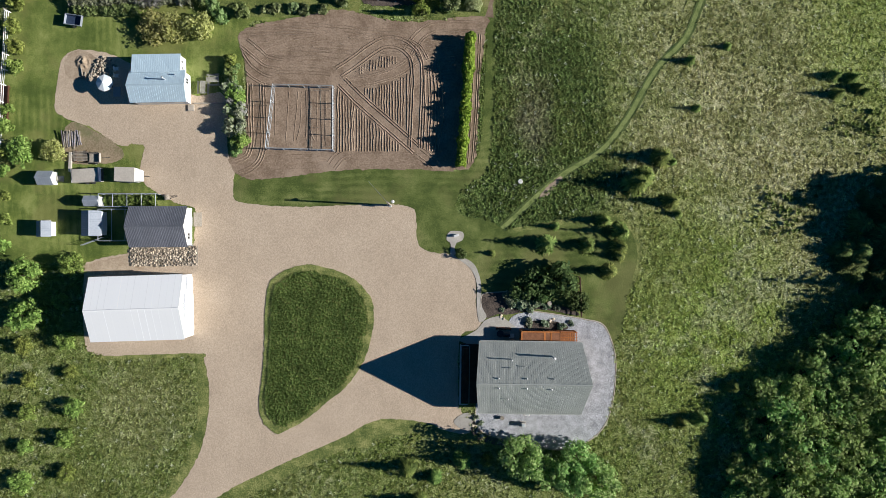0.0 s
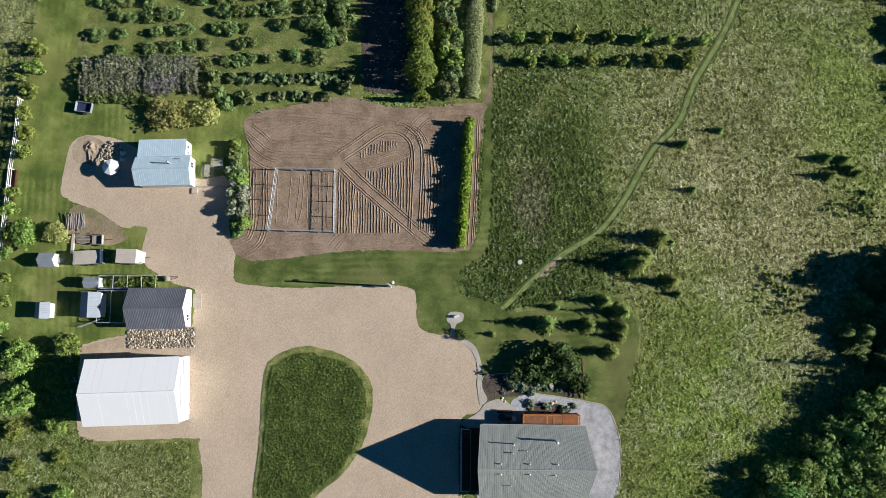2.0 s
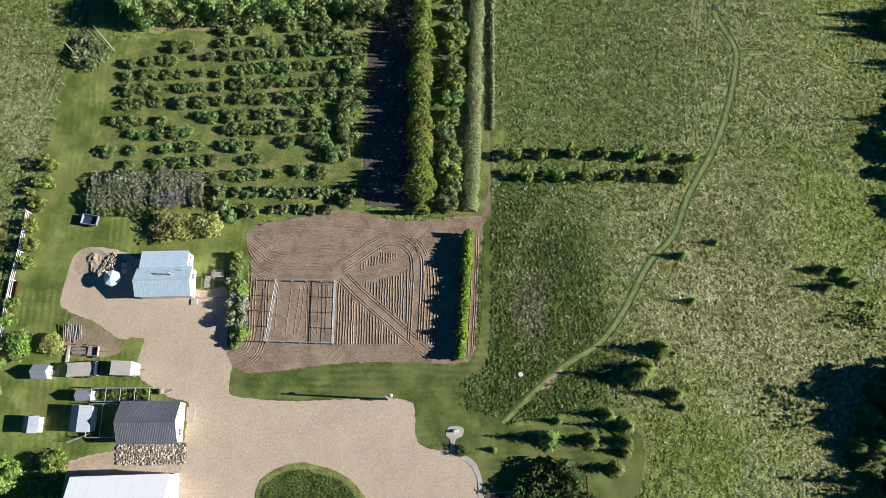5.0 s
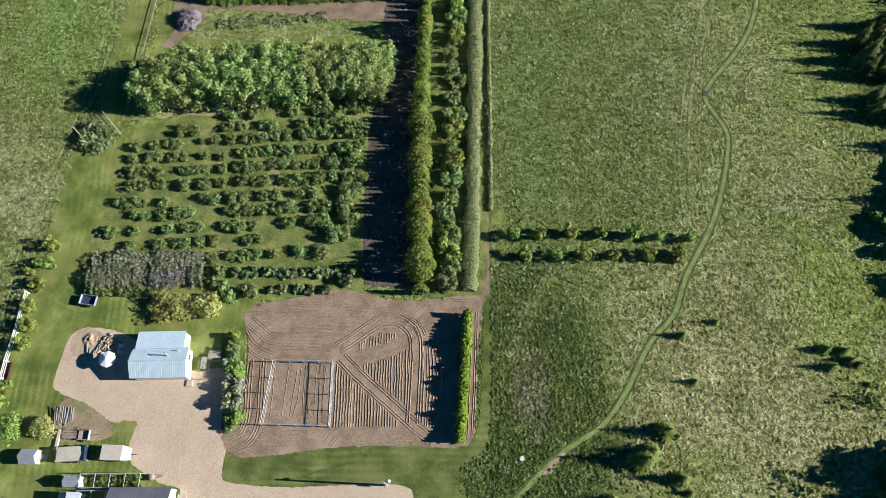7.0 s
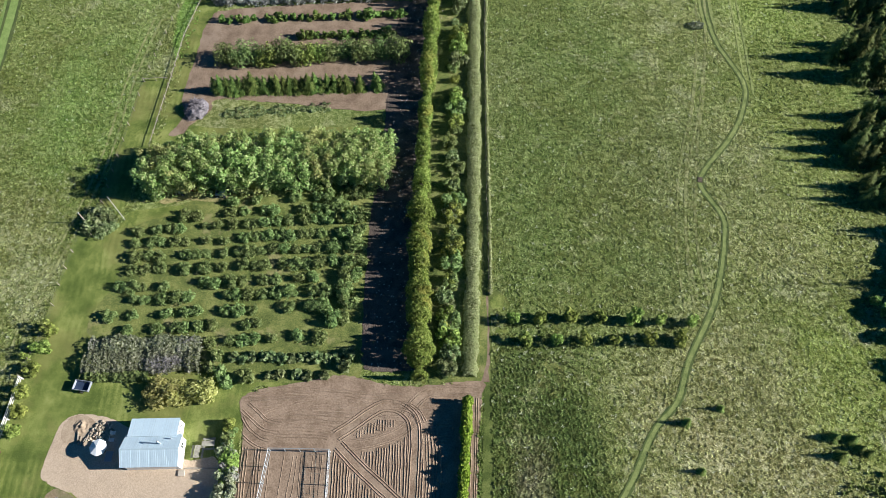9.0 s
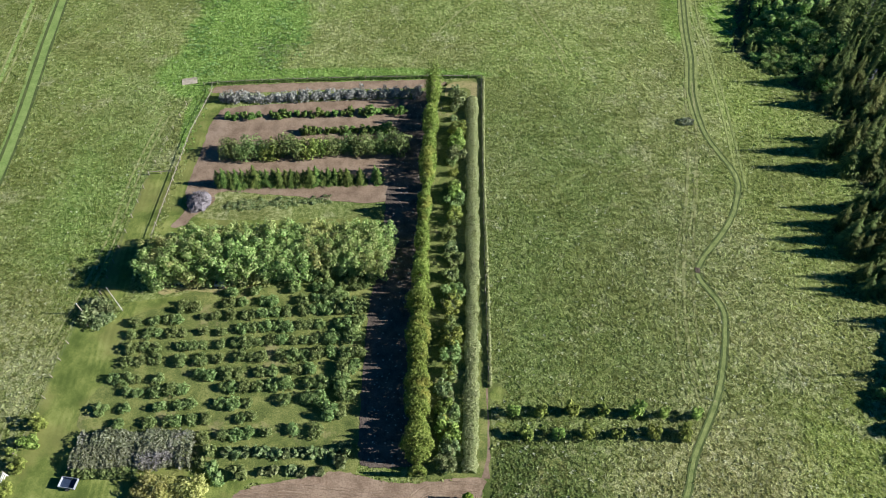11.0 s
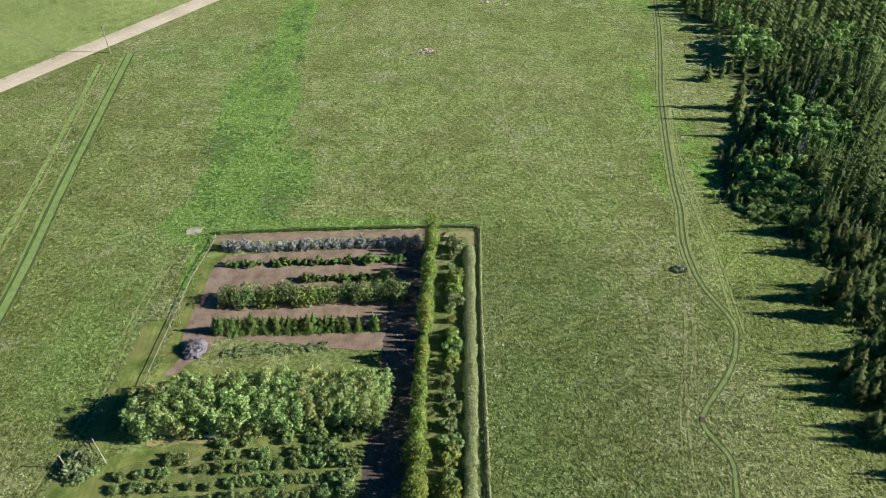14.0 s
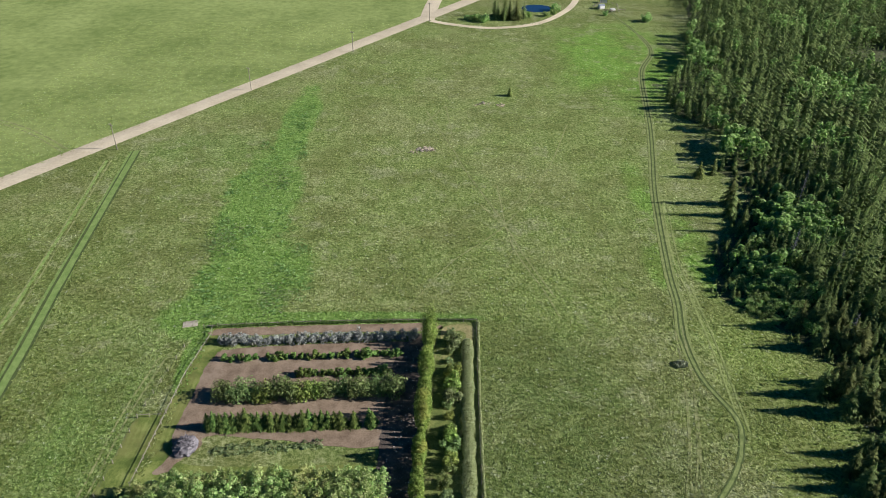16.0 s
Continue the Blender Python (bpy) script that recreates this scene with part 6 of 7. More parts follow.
# ---- the country beyond ----
for x, y in ((-101.5, 204.7), (-69.9, 256.1), (-35.6, 301.5), (-2.7, 347.9), (-134, 157)):
    up = thing("power_pole", x, y, 0, 54, "slim grey wooden power pole beside the road", "power pole", "power poles")
    part("pole", tube((0, 0, 0), (0, 0, 9.0), 0.16, 0.11, 8), OLD_WOOD, up)
    part("crossarm", box(-0.06, 0.06, -1.0, 1.0, 8.4, 8.55), OLD_WOOD, up)
    for py in (-0.85, 0.0, 0.85):
        part("insulator", tube((0, py, 8.55 if py else 9.0), (0, py, 8.75 if py else 9.2), 0.06, sides=6), OFFWHITE, up)
for x, y, k in ((-5.4, 204.7, 26), (17.4, 243.8, 10), (24.5, 243, 8)):
    rk = thing("field_rocks", x, y, 0, 0, "scatter of pale rocks in the meadow", "rocks", "field rocks")
    for i in range(k):
        s = part("rock", stones[i % 6], STONE, rk)
        s.matrix_basis = pose(rng.normal() * 1.8, rng.normal() * 1.2, 0.05, 0, 0, rng.uniform(0, 360)) @ Matrix.Scale(rng.uniform(1.0, 2.4), 4)
slabs = thing("cattle_crossing", -53.4, 118.6, 0.02, 12, "bleached plank crossing at the fence corner", "crossing")
for i in range(6):
    part("plank", box(-1.6, 1.6, -1.0 + i * 0.34, -0.72 + i * 0.34, 0.0, 0.1), CURB, slabs)
bridge = thing("foot_bridge", 44.8, 69.0, 0.03, 80, "little dark plank bridge on the trail", "bridge")
for i in range(5):
    part("plank", box(-0.55 + i * 0.22, -0.37 + i * 0.22, -0.4, 0.4, 0.06, 0.1), BARK, bridge)
for s in (-1, 1):
    part("bearer", box(-0.6, 0.6, s * 0.3 - 0.05, s * 0.3 + 0.05, 0.0, 0.06), BARK, bridge)
mark = thing("white_marker", 11.0, 9.6, 0.02, 0, "round white marker stone in the meadow", "marker")
part("stone", tube((0, 0, 0), (0, 0, 0.3), 0.38, 0.3, 14), WHITE, mark)
yard = thing("farm_pens", 94, 366, 0, 20, "small far pens and pale feeder", "pens")
for x in (-5, -2, 1, 4):
    part("post", tube((x, 0, 0), (x, 0, 1.6), 0.12, sides=6), OLD_WOOD, yard)
part("rail", box(-5, 4, -0.08, 0.08, 1.1, 1.3), OLD_WOOD, yard)
part("feeder", box(-3, -0.5, 1.5, 3.2, 0.2, 1.3, 0.1), OFFWHITE, yard)

trough = thing("feed_trough", -62.2, 20.8, 0, 88, "long dark red-brown wooden trough by the fence", "trough")
part("floor_board", box(-2.4, 2.4, -0.5, 0.5, 0.25, 0.3), DARK_WOOD, trough)
for s in (-1, 1):
    part("side_board", box(-2.4, 2.4, s * 0.5 - 0.04, s * 0.5 + 0.04, 0.3, 0.65), DARK_WOOD, trough)
for x in (-2.2, 0, 2.2):
    part("leg", box(x - 0.06, x + 0.06, -0.5, 0.5, 0, 0.25), DARK_WOOD, trough)
stake = thing("corner_pole", -58.6, 60.4, 0, 0, "tall grey pole at the fence corner", "pole")
part("pole", tube((0, 0, 0), (0, 0, 3.4), 0.12, 0.09, 8), OLD_WOOD, stake)
part("pole_cap", tube((0, 0, 3.4), (0, 0, 3.5), 0.14, 0.08, 8), STEEL, stake)

# rocks and remains out in the far meadow
for name, cx, cy, rx, ry, k, label in (("rock_heap", -2.5, 205.6, 3.2, 1.6, 60, "low heap of pale field rocks in the meadow"), ("rock_heap", 17.7, 243.8, 1.3, 0.9, 14, "few pale rocks lying in the far meadow"), ("rock_heap", 23.9, 242.2, 1.4, 0.7, 12, "few pale rocks lying in the far meadow")):
    heap = thing(name, cx, cy, 0.0, 0, label, "rocks", "meadow rocks")
    for i in range(k):
        a, u = rng.uniform(0, 6.28), math.sqrt(rng.random())
        s = part("rock", stones[int(rng.integers(6))], STONE, heap)
        s.matrix_basis = pose(rx * u * math.cos(a), ry * u * math.sin(a), 0.15 + 0.25 * (1 - u), rng.uniform(0, 40), 0, rng.uniform(0, 360)) @ Matrix.Scale(rng.uniform(1.0, 2.2), 4)
wire_fence("paddock_fence", [(82.7, 374), (88, 366.5), (94.3, 365.8), (96, 378), (90.3, 385.2), (82.7, 374)], 3.0, 1.3, "grey pole fence round a small paddock", (0.6, 1.1))
h = hut("field_shelter", 86.5, 372.5, 3.0, 2.2, 1.7, 2.3, 20, "small pale field shelter in the paddock", SHED_ROOF)
h = hut("field_shelter", 90.0, 384.0, 3.4, 2.0, 1.7, 2.2, 0, "small grey-roofed field shelter in the paddock", SHED_ROOF)

# ---- trees and hedges ----
# orchard: rows of young fruit bushes, larger towards the lane
stock = [leafy_tree("fruit_bush", 1.5, 1.1, LEAF_ORCHARD, 600, 0.16, 10, "rounded grey-green fruit bush in the orchard rows", "bush", "orchard bushes", 0.2) for i in range(4)]
stock += [leafy_tree("fruit_bush", 1.45, 1.05, LEAF_ORCHARD, 560, 0.16, 10, "small green fruit bush in the orchard rows", "bush", "orchard bushes", 0.2) for i in range(2)]
spots = []


def orchard_row(y0, y1, *xs):
    """Bushes along a row that runs from y0 at its west end to y1 at the lane; those near the lane are larger."""
    for x in xs:
        y = y0 + (y1 - y0) * (x + 50) / 38
        spots.append((x + rng.normal() * 0.12, y - 0.15 + rng.normal() * 0.12, (0.9 if x < -26 else 0.93 if x < -19 else 1.12) * rng.choice([0.94, 1.0, 1.0, 1.05])))


orchard_row(63.5, 66.4, -35.0, -31.1, -24.6, -20.6, -18.8, -15.9, -14.0, -12.3)
orchard_row(61.2, 64.3, -42.4, -40.6, -35.0, -32.9, -29.6, -27.8, -22.8, -20.6, -18.5, -16.6)
orchard_row(58.9, 61.9, -49.8, -46.6, -44.2, -42.8, -38.6, -36.7, -34.6, -31.3, -29.1, -27.2, -25.1, -22.4, -20.3, -18.4, -16.5, -14.6, -12.8)
orchard_row(56.5, 58.9, -49.7, -46.9, -45.4, -43.0, -41.4, -38.1, -35.3, -32.2, -30.4, -28.2, -26.4, -24.4, -22.8, -21.2, -19.5, -15.6, -13.2)
orchard_row(54.0, 56.1, -48.9, -47.0, -45.4, -41.2, -39.4, -37.9, -35.0, -32.8, -30.8, -29.0, -27.2, -25.4, -23.6, -21.8, -20.0, -17.3, -13.9)
orchard_row(51.6, 53.3, -49.0, -47.0, -44.6, -40.8, -37.6, -35.0, -31.6, -29.7, -28.1, -25.2, -23.3, -21.2, -19.2, -17.2, -14.7, -12.7)
orchard_row(48.7, 50.8, -50.2, -48.6, -46.9, -43.4, -37.3, -35.6, -33.1, -31.3, -28.1, -26.2, -22.2, -20.1, -15.1, -13.3)
orchard_row(46.4, 48.4, -47.8, -46.0, -43.2, -41.3, -39.4, -33.3, -31.7, -30.0, -28.0, -25.7, -23.7, -20.0, -18.0, -15.1)
orchard_row(43.7, 45.8, -51.1, -47.4, -42.2, -39.4, -37.9, -33.3, -31.2, -28.9, -23.6, -20.1, -18.6, -14.9, -13.6)
orchard_row(41.2, 43.4, -47.8, -43.2, -40.4, -39.2, -37.0, -34.8, -29.8, -28.5, -16.4, -15.0)
orchard_row(38.6, 40.8, -34.9, -31.8, -30.1, -28.3, -25.8, -21.8, -18.2)
set_out(stock, spots, (0.92, 1.06))
stock = [leafy_tree("currant_bush", 1.1, 0.85, LEAF_SAGE, 220, 0.22, 5, "low grey-green currant bush in a row", "bush", "currant bushes", 0.15) for i in range(2)]
set_out(stock, [(-31 + i * 1.42, 36.7 + rng.normal() * 0.15) for i in range(12)] + [(-13.8, 37.4, 1.2), (-14.5, 35.8, 1.2), (-25.0, 34.1), (-23.6, 34.1), (-21.2, 34.1), (-19.9, 34.1), (-17.4, 34.1, 1.2)], (0.85, 1.2))

hedge_row("bramble_patch", [(-52.6, 38.6), (-45, 38.6), (-36, 38.7)], 3.0, 1.5, LEAF_LILAC, 420, 0.15, "dense patch of grey-purple berry canes", "berry patch")
hedge_row("bramble_patch", [(-53.0, 35.9), (-45, 36.1), (-35.5, 36.3)], 3.4, 1.7, LEAF_LILAC, 440, 0.15, "dense patch of grey-purple berry canes", "berry patch")
hedge_row("raspberry_row", [(-53, 33.9), (-47, 33.9), (-43, 33.9)], 1.6, 1.3, LEAF_ORCHARD, 170, 0.2, "green raspberry row at the orchard's edge", "berry row")
stock = [leafy_tree("golden_willow", 3.0, 2.3, LEAF_WILLOW, 1700, 0.18, 12, "golden-leaved willow bush at the lawn's edge", "bush", "willows", 0.15) for i in range(2)]
set_out(stock, [(-40.6, 31.2, 1.0), (-38.2, 31.4, 0.85), (-34.7, 31.6, 0.9), (-55.0, 13.7, 0.75)], (0.95, 1.05))
stock = [leafy_tree("garden_bush", 2.2, 1.4, LEAF_ORCHARD, 420, 0.25, 8, "green garden bush beside the tilled soil", "bush", "garden bushes", 0.15) for i in range(2)]
set_out(stock, [(-31.6, 33.0, 0.9), (-32.6, 34.6), (-28.6, 33.7, 0.8), (-33.4, 37, 1.0), (-34.2, 35.2, 0.9)], (0.9, 1.1))

# hedges round the tilled garden
hedge_row("bright_hedge", [(2.5, 11.7), (3.2, 20), (3.9, 30.2)], 1.3, 2.1, LEAF_BRIGHT, 420, 0.2, "bright yellow-green garden hedge with a ragged top", lumpy=0.55)
stock = [leafy_tree("hedge_shrub", 2.0, 1.15, m, 620, 0.19, 11, label, "shrub", "mixed hedge", 0.12, 0.85) for m, label in ((LEAF_MAPLE, "ragged green shrub in the mixed hedge"), (LEAF_ORCHARD, "dark green shrub in the mixed hedge"), (LEAF_LILAC, "greyish purple shrub in the mixed hedge"))]
set_out(stock, [(-29.2 - 0.04 * (y - 14) + rng.normal() * 0.3, y, rng.uniform(0.7, 1.15)) for y in np.arange(14.2, 27.2, 0.95)], (0.9, 1.1))
# the tall hedge along the lane, and what grows beside it
hedge_row("tall_hedge", [(-3.1, 33.2), (-3.3, 44), (-3.4, 54), (-3.2, 63)], 2.9, 4.0, LEAF_HEDGE, 900, 0.17, "tall broad yellow-green caragana hedge", lumpy=0.9)
hedge_row("tall_hedge", [(-3.2, 62), (-3.1, 66), (-2.8, 78), (-2.2, 90), (-1.0, 115)], 1.9, 4.5, LEAF_HEDGE, 680, 0.17, "tall ragged yellow-green caragana hedge", lumpy=1.0)
stock = [leafy_tree("willow_shrub", 3.2, 1.75, m, 700, 0.22, 13, label, "shrub", "windbreak shrubs", 0.12, 0.8) for m, label in ((LEAF_SAGE, "grey-green willow shrub in the windbreak"), (LEAF_ORCHARD, "mid-green willow shrub in the windbreak"), (LEAF_MAPLE, "yellow-green shrub in the windbreak"))]
spots = [(1.0, 35), (1.3, 37.2), (1.2, 39.5), (1.5, 42), (1.6, 49, 0.8), (1.8, 52.4), (2.0, 55), (2.0, 57.5, 0.8), (2.2, 61.5), (2.3, 64), (2.6, 71, 0.9), (2.8, 80.5, 0.8), (2.9, 84, 1.05), (3.0, 87, 0.9), (3.3, 96, 1.1), (3.5, 99, 1.1), (3.7, 102.5, 0.9), (4.0, 112, 1.15), (2.2, 67.5, 0.6), (1.4, 45, 0.6)]
spots += [(0.9 + 0.03 * (y - 34) + rng.normal() * 0.35, y, rng.uniform(0.45, 0.85)) for y in np.arange(34.5, 116, 3.0)]
set_out(stock, spots, (0.9, 1.1))
hedge_row("pale_border", [(4.3, 33.8), (5.0, 48), (5.4, 60), (5.8, 70), (6.2, 83), (6.5, 97), (7.0, 113)], 2.2, 1.25, LEAF_STRAW, 460, 0.12, "pale straw-green border of low growth", "shrub row")
hedge_row("fence_weeds", [(7.9, 47), (8.2, 60), (8.5, 80), (8.9, 100), (9.7, 119.6)], 0.4, 0.7, LEAF_STRAW, 70, 0.16, "tall pale weeds along the wire fence", "weeds", kind="stuff")
hedge_row("fence_weeds", [(-48.5, 117.6), (-30, 118.7), (-10, 119.5), (9, 119.9)], 0.7, 0.7, LEAF_CROP, 70, 0.2, "green weeds along the back fence", "weeds", kind="stuff")

k = 420
lx, ly = rng.uniform(-10.5, -4.2, k), 34.5 + 78 * rng.random(k)
lx += np.interp(ly, [34, 66, 90, 113], [0, 0.5, 2.6, 5.2])
tagged(new("dry_litter", fast_mesh("dry_litter", *leaves(np.stack([lx, ly, np.full(k, 0.13)], axis=1), 0.13, 3.0), OFFWHITE)), "pale dry stalks scattered over the bare lane", "litter", kind="stuff")

# shelter belt of poplars
stock = [leafy_tree("poplar_tree", 7.0 + 0.4 * (i % 3), 2.5, LEAF_POPLAR, 2500, 0.18, 44, "light green poplar in the shelter belt", "tree", "shelter belt", 0.12, 0.6) for i in range(5)]
spots = [(-48.2 + i * 2.2 + (r % 2) * 1.1 + rng.normal() * 0.3, y + 0.045 * i * 2.16 + rng.normal() * 0.35, 1.0) for r, y in enumerate((67.6, 69.3, 71.0, 72.6)) for i in range(18)]
spots = [s for s in spots if not (s[0] < -44 and s[1] > 72)]
set_out(stock, spots, (0.9, 1.06))
hedge_row("silver_border", [(-42, 75.6), (-28, 76.4), (-12, 77.2)], 1.2, 0.9, LEAF_SILVER, 90, 0.2, "low silvery border behind the poplars", "shrub row")

# nursery rows
stock = [leafy_tree("silver_shrub", 2.6, 1.6, LEAF_SILVER, 620, 0.2, 9, "silver-leaved shrub in a nursery row", "shrub", "silver shrubs", 0.1) for i in range(3)]
set_out(stock, [(-44.6 + i * 2.35, 112.4 + i * 0.11 + rng.normal() * 0.2, 1.0 if rng.random() > 0.2 else 0.75) for i in range(18)], (0.85, 1.1))
stock = [leafy_tree("nursery_bush", 1.5, 0.95, LEAF_CROP, 260, 0.22, 6, "small green nursery bush in a row", "bush", "nursery bushes", 0.1) for i in range(3)]
set_out(stock, [(-43 + i * 1.55, 107.2 + i * 0.07 + rng.normal() * 0.1) for i in range(24) if i not in (5, 17)] + [(-27 + i * 1.5, 102.8 + i * 0.05) for i in range(13)], (0.8, 1.2))
stock = [leafy_tree("lilac_bush", 4.0, 2.3, m, 1300, 0.2, 16, "dense green lilac bush in a nursery row", "bush", "lilac row", 0.1) for m in (LEAF_ORCHARD, LEAF_MAPLE, LEAF_ORCHARD)]
set_out(stock, [(-40.6 + i * 2.5, 96.6 + i * 0.14 + rng.normal() * 0.2) for i in range(14)], (0.85, 1.1))
stock = [spruce(5.0, 1.8, NEEDLE_DARK, 14, 11, "dark green young spruce in a nursery row", "nursery spruces") for i in range(3)]
set_out(stock, [(-41.4 + i * 1.15, 88.9 + i * 0.04 + rng.normal() * 0.1) for i in range(22)] + [(-14.8, 89.8), (-12.0, 90), (-11.4, 89.6)], (0.85, 1.12))
hedge_row("weedy_row", [(-40, 83.6), (-30, 84.4), (-20, 85.3)], 1.9, 0.4, LEAF_SAGE, 80, 0.16, "low weedy vegetable row", "vegetable row", lumpy=1.2)

# yard trees by the boundary and the white shed
stock = [leafy_tree("yard_tree", 2.6, 1.2, LEAF_MAPLE, 560, 0.18, 9, "young yellow-green tree along the boundary", "tree", "boundary trees", 0.15) for i in range(3)]
spots = [(-59.4, 41.2), (-59.5, 38.2), (-60, 34.9), (-60.7, 31.5, 0.85), (-60.2, 28.6), (-60.3, 25.8), (-61.8, 19.8), (-61.9, 17.3), (-62.2, 13.6, 0.9), (-62.4, 11, 0.9), (-62, 7.6, 0.85), (-62, 4.2, 0.9), (-62.4, 0.6, 0.9), (-62, 37, 0.6)]
set_out(stock, spots, (0.9, 1.12))
stock = [leafy_tree("shade_tree", 4.8, 2.6, LEAF_MAPLE, 1500, 0.23, 22, "leafy green shade tree on rough grass", "tree", "shade trees", 0.2, 0.75) for i in range(3)]
spots = [(-58.8, -3.7, 0.8), (-52.4, -2.2, 0.6), (-58.6, -9.3, 0.9), (-54.0, -7.4, 0.52), (-53.4, -13, 0.55), (-59.4, -13.8, 0.75), (-58.6, -18.6, 0.75), (-52.2, -22.4, 0.85), (-52.8, -17.4, 0.6), (-58.8, -23.2, 0.75), (-53.4, -26.8, 0.62), (-59.2, -28, 0.6), (-53.4, -31.8, 0.7), (-59.6, -32.8, 0.7), (-59.6, 13.6, 0.85)]
set_out(stock, spots, (0.92, 1.08))

stock = [leafy_tree("thicket_bush", 1.6, 1.6, LEAF_SAGE, 480, 0.2, 8, "grey-green thicket bush at the fence corner", "bush", "thicket", 0.1) for i in range(2)]
set_out(stock, [(-57.4, 59.6), (-55.8, 59.2), (-56.6, 61.4), (-55, 61.2, 0.8), (-57.8, 62.4, 0.8), (-54.2, 59.8, 0.7)], (0.9, 1.1))

# small paired rows of young trees across the meadow
stock = [leafy_tree("row_tree", 3.0, 1.0, LEAF_MAPLE, 480, 0.2, 8, "young slim tree in a double meadow row", "tree", "double row", 0.15) for i in range(3)]
set_out(stock, [(11.2, 42.7), (15.1, 42.7), (20.1, 42.9), (24.4, 42.8), (29.3, 42.7), (33.7, 42.4), (38.5, 42.2), (12.8, 39.2), (17.5, 39.2), (21.8, 39.2), (26.3, 39.2), (31.4, 39.2), (36, 39)], (0.85, 1.1))

# spruces on the east lawn and out in the meadow
stock = [spruce(4.6, 1.75, NEEDLE_YARD, 13, 11, "yellow-green young spruce on the east lawn", "lawn spruces") for i in range(3)]
spots = [(14.6, 0.8, 1.0), (20.4, 0.5, 0.9), (25.2, 2.4, 1.05), (25.0, 0.4, 0.8), (24.9, -0.9, 0.75), (23.4, -3.2, 0.95), (22.8, 4.0, 0.75), (16.0, 3.2, 0.45), (7.0, -0.6, 0.4)]
set_out(stock, spots, (0.95, 1.05))
stock = [spruce(5.0, 1.9, NEEDLE_YARD, 13, 11, "lone young spruce standing in the meadow", "meadow spruces") for i in range(2)]
spots = [(30.8, 13.0, 1.0), (27.3, 9.2, 1.1), (28.6, 10.4, 0.8), (32.2, 6.8, 0.95), (32.6, 12.4, 0.4), (33.4, 5, 0.5), (58, 24.3, 0.62), (55.6, 24.6, 0.6), (58.8, 23, 0.55), (55.8, 22, 0.6), (60, 22.4, 0.5), (35.1, 26.8, 0.5), (40.4, 28.8, 0.42), (36.0, 20.0, 0.5), (79.5, 187, 1.2), (28.2, 251.6, 1.0), (41, -19.5, 0.7), (36.4, -24, 0.8), (33.8, -24.6, 0.6)]
set_out(stock, spots, (0.95, 1.05))

# planting north and south of the house
stock = [leafy_tree("house_bush", 2.3, 1.5, LEAF_DARK, 800, 0.19, 10, "dense dark green bush beside the house garden", "bush", "house bushes", 0.15) for i in range(2)]
set_out(stock, [(13.2, -4.4, 1.3), (15.8, -4.2, 1.25), (17.6, -5.4, 1.0), (11.2, -5.4, 0.9), (19.3, -7.4, 0.7), (14.2, -6, 0.8), (2.6, -0.7, 0.42)], (0.95, 1.05))
stock = [leafy_tree("bed_plant", 1.0, 0.95, LEAF_BED, 260, 0.2, 6, "pale grey-green plant in the garden bed", "plant", "bed plants", 0.1) for i in range(3)]
set_out(stock, [(9.6, -7.2), (10.6, -7.8), (11.6, -7.3), (12.6, -8), (13.4, -7.4), (10.4, -6.6), (14.8, -8.1, 0.7), (16.2, -8.3, 0.6), (8.4, -8.6, 0.5), (12.2, -10.4, 0.6), (14.5, -10.6, 0.6), (16.8, -11, 0.7), (18.2, -10.6, 0.5), (9.2, -6.6, 0.8), (5.3, -24.8, 0.5), (4.6, -23.9, 0.5)], (0.85, 1.15))
stock = [leafy_tree("aspen_tree", 7.0, 2.6, LEAF_ASPEN, 2200, 0.22, 26, "tall light green aspen south of the house", "tree", "house aspens", 0.25, 0.7) for i in range(2)]
set_out(stock, [(10.6, -28.6, 1.0), (14.0, -30.4, 0.95), (18.6, -28.9, 0.75), (21.4, -32, 0.9), (17.4, -31.4, 0.95)], (0.95, 1.05))
stock = [spruce(6.0, 2.0, NEEDLE_DARK, 14, 11, "dark green spruce south of the house", "house spruces") for i in range(2)]
set_out(stock, [(2.6, -29.8, 0.8), (6.2, -30, 0.8), (-1.2, -32.4, 0.85), (-5, -31, 0.75), (-3.4, -35.6, 0.9)], (0.95, 1.05))

# ---- spruce woods ----
gx, gy = np.meshgrid(np.arange(34, 335, 4.5), np.arange(-60, 470, 4.5))
gx, gy = gx.ravel() + rng.uniform(-1.2, 1.2, gx.size), gy.ravel() + rng.uniform(-1.2, 1.2, gy.size)
sx, sy = np.meshgrid(np.arange(34, 80, 2.3), np.arange(-60, 20, 2.3))
north = gy >= 20
gx = np.concatenate([gx[north], sx.ravel() + rng.uniform(-0.9, 0.9, sx.size)])
gy = np.concatenate([gy[north], sy.ravel() + rng.uniform(-0.9, 0.9, sy.size)])
deep = gx - wood_edge(gy)
start = np.where(gy < 18, 8.0, np.where(gy < 56, 8.0, np.interp(gy, [50, 56, 118, 128, 148, 160, 184, 200, 330], [6, 2.5, 2.5, 5, 5, 3.5, 5, 17, 18]))) + rng.uniform(-1.0, 1.8, gx.size)
ey = np.arange(58, 330, 3.2)
ex = wood_edge(ey) + np.interp(ey, [56, 118, 128, 148, 160, 184, 200, 330], [6, 6, 8, 8, 6, 7, 17.5, 18.5]) + rng.uniform(0, 3.5, ey.size)
tx, ty = np.meshgrid(np.arange(64, 100, 2.5), np.arange(44, 186, 2.5))
ey = np.concatenate([ey, ty.ravel() + rng.uniform(-1.2, 1.2, ty.size)])
ex = np.concatenate([ex, tx.ravel() + 2.2 + rng.uniform(-1.2, 1.2, tx.size)])
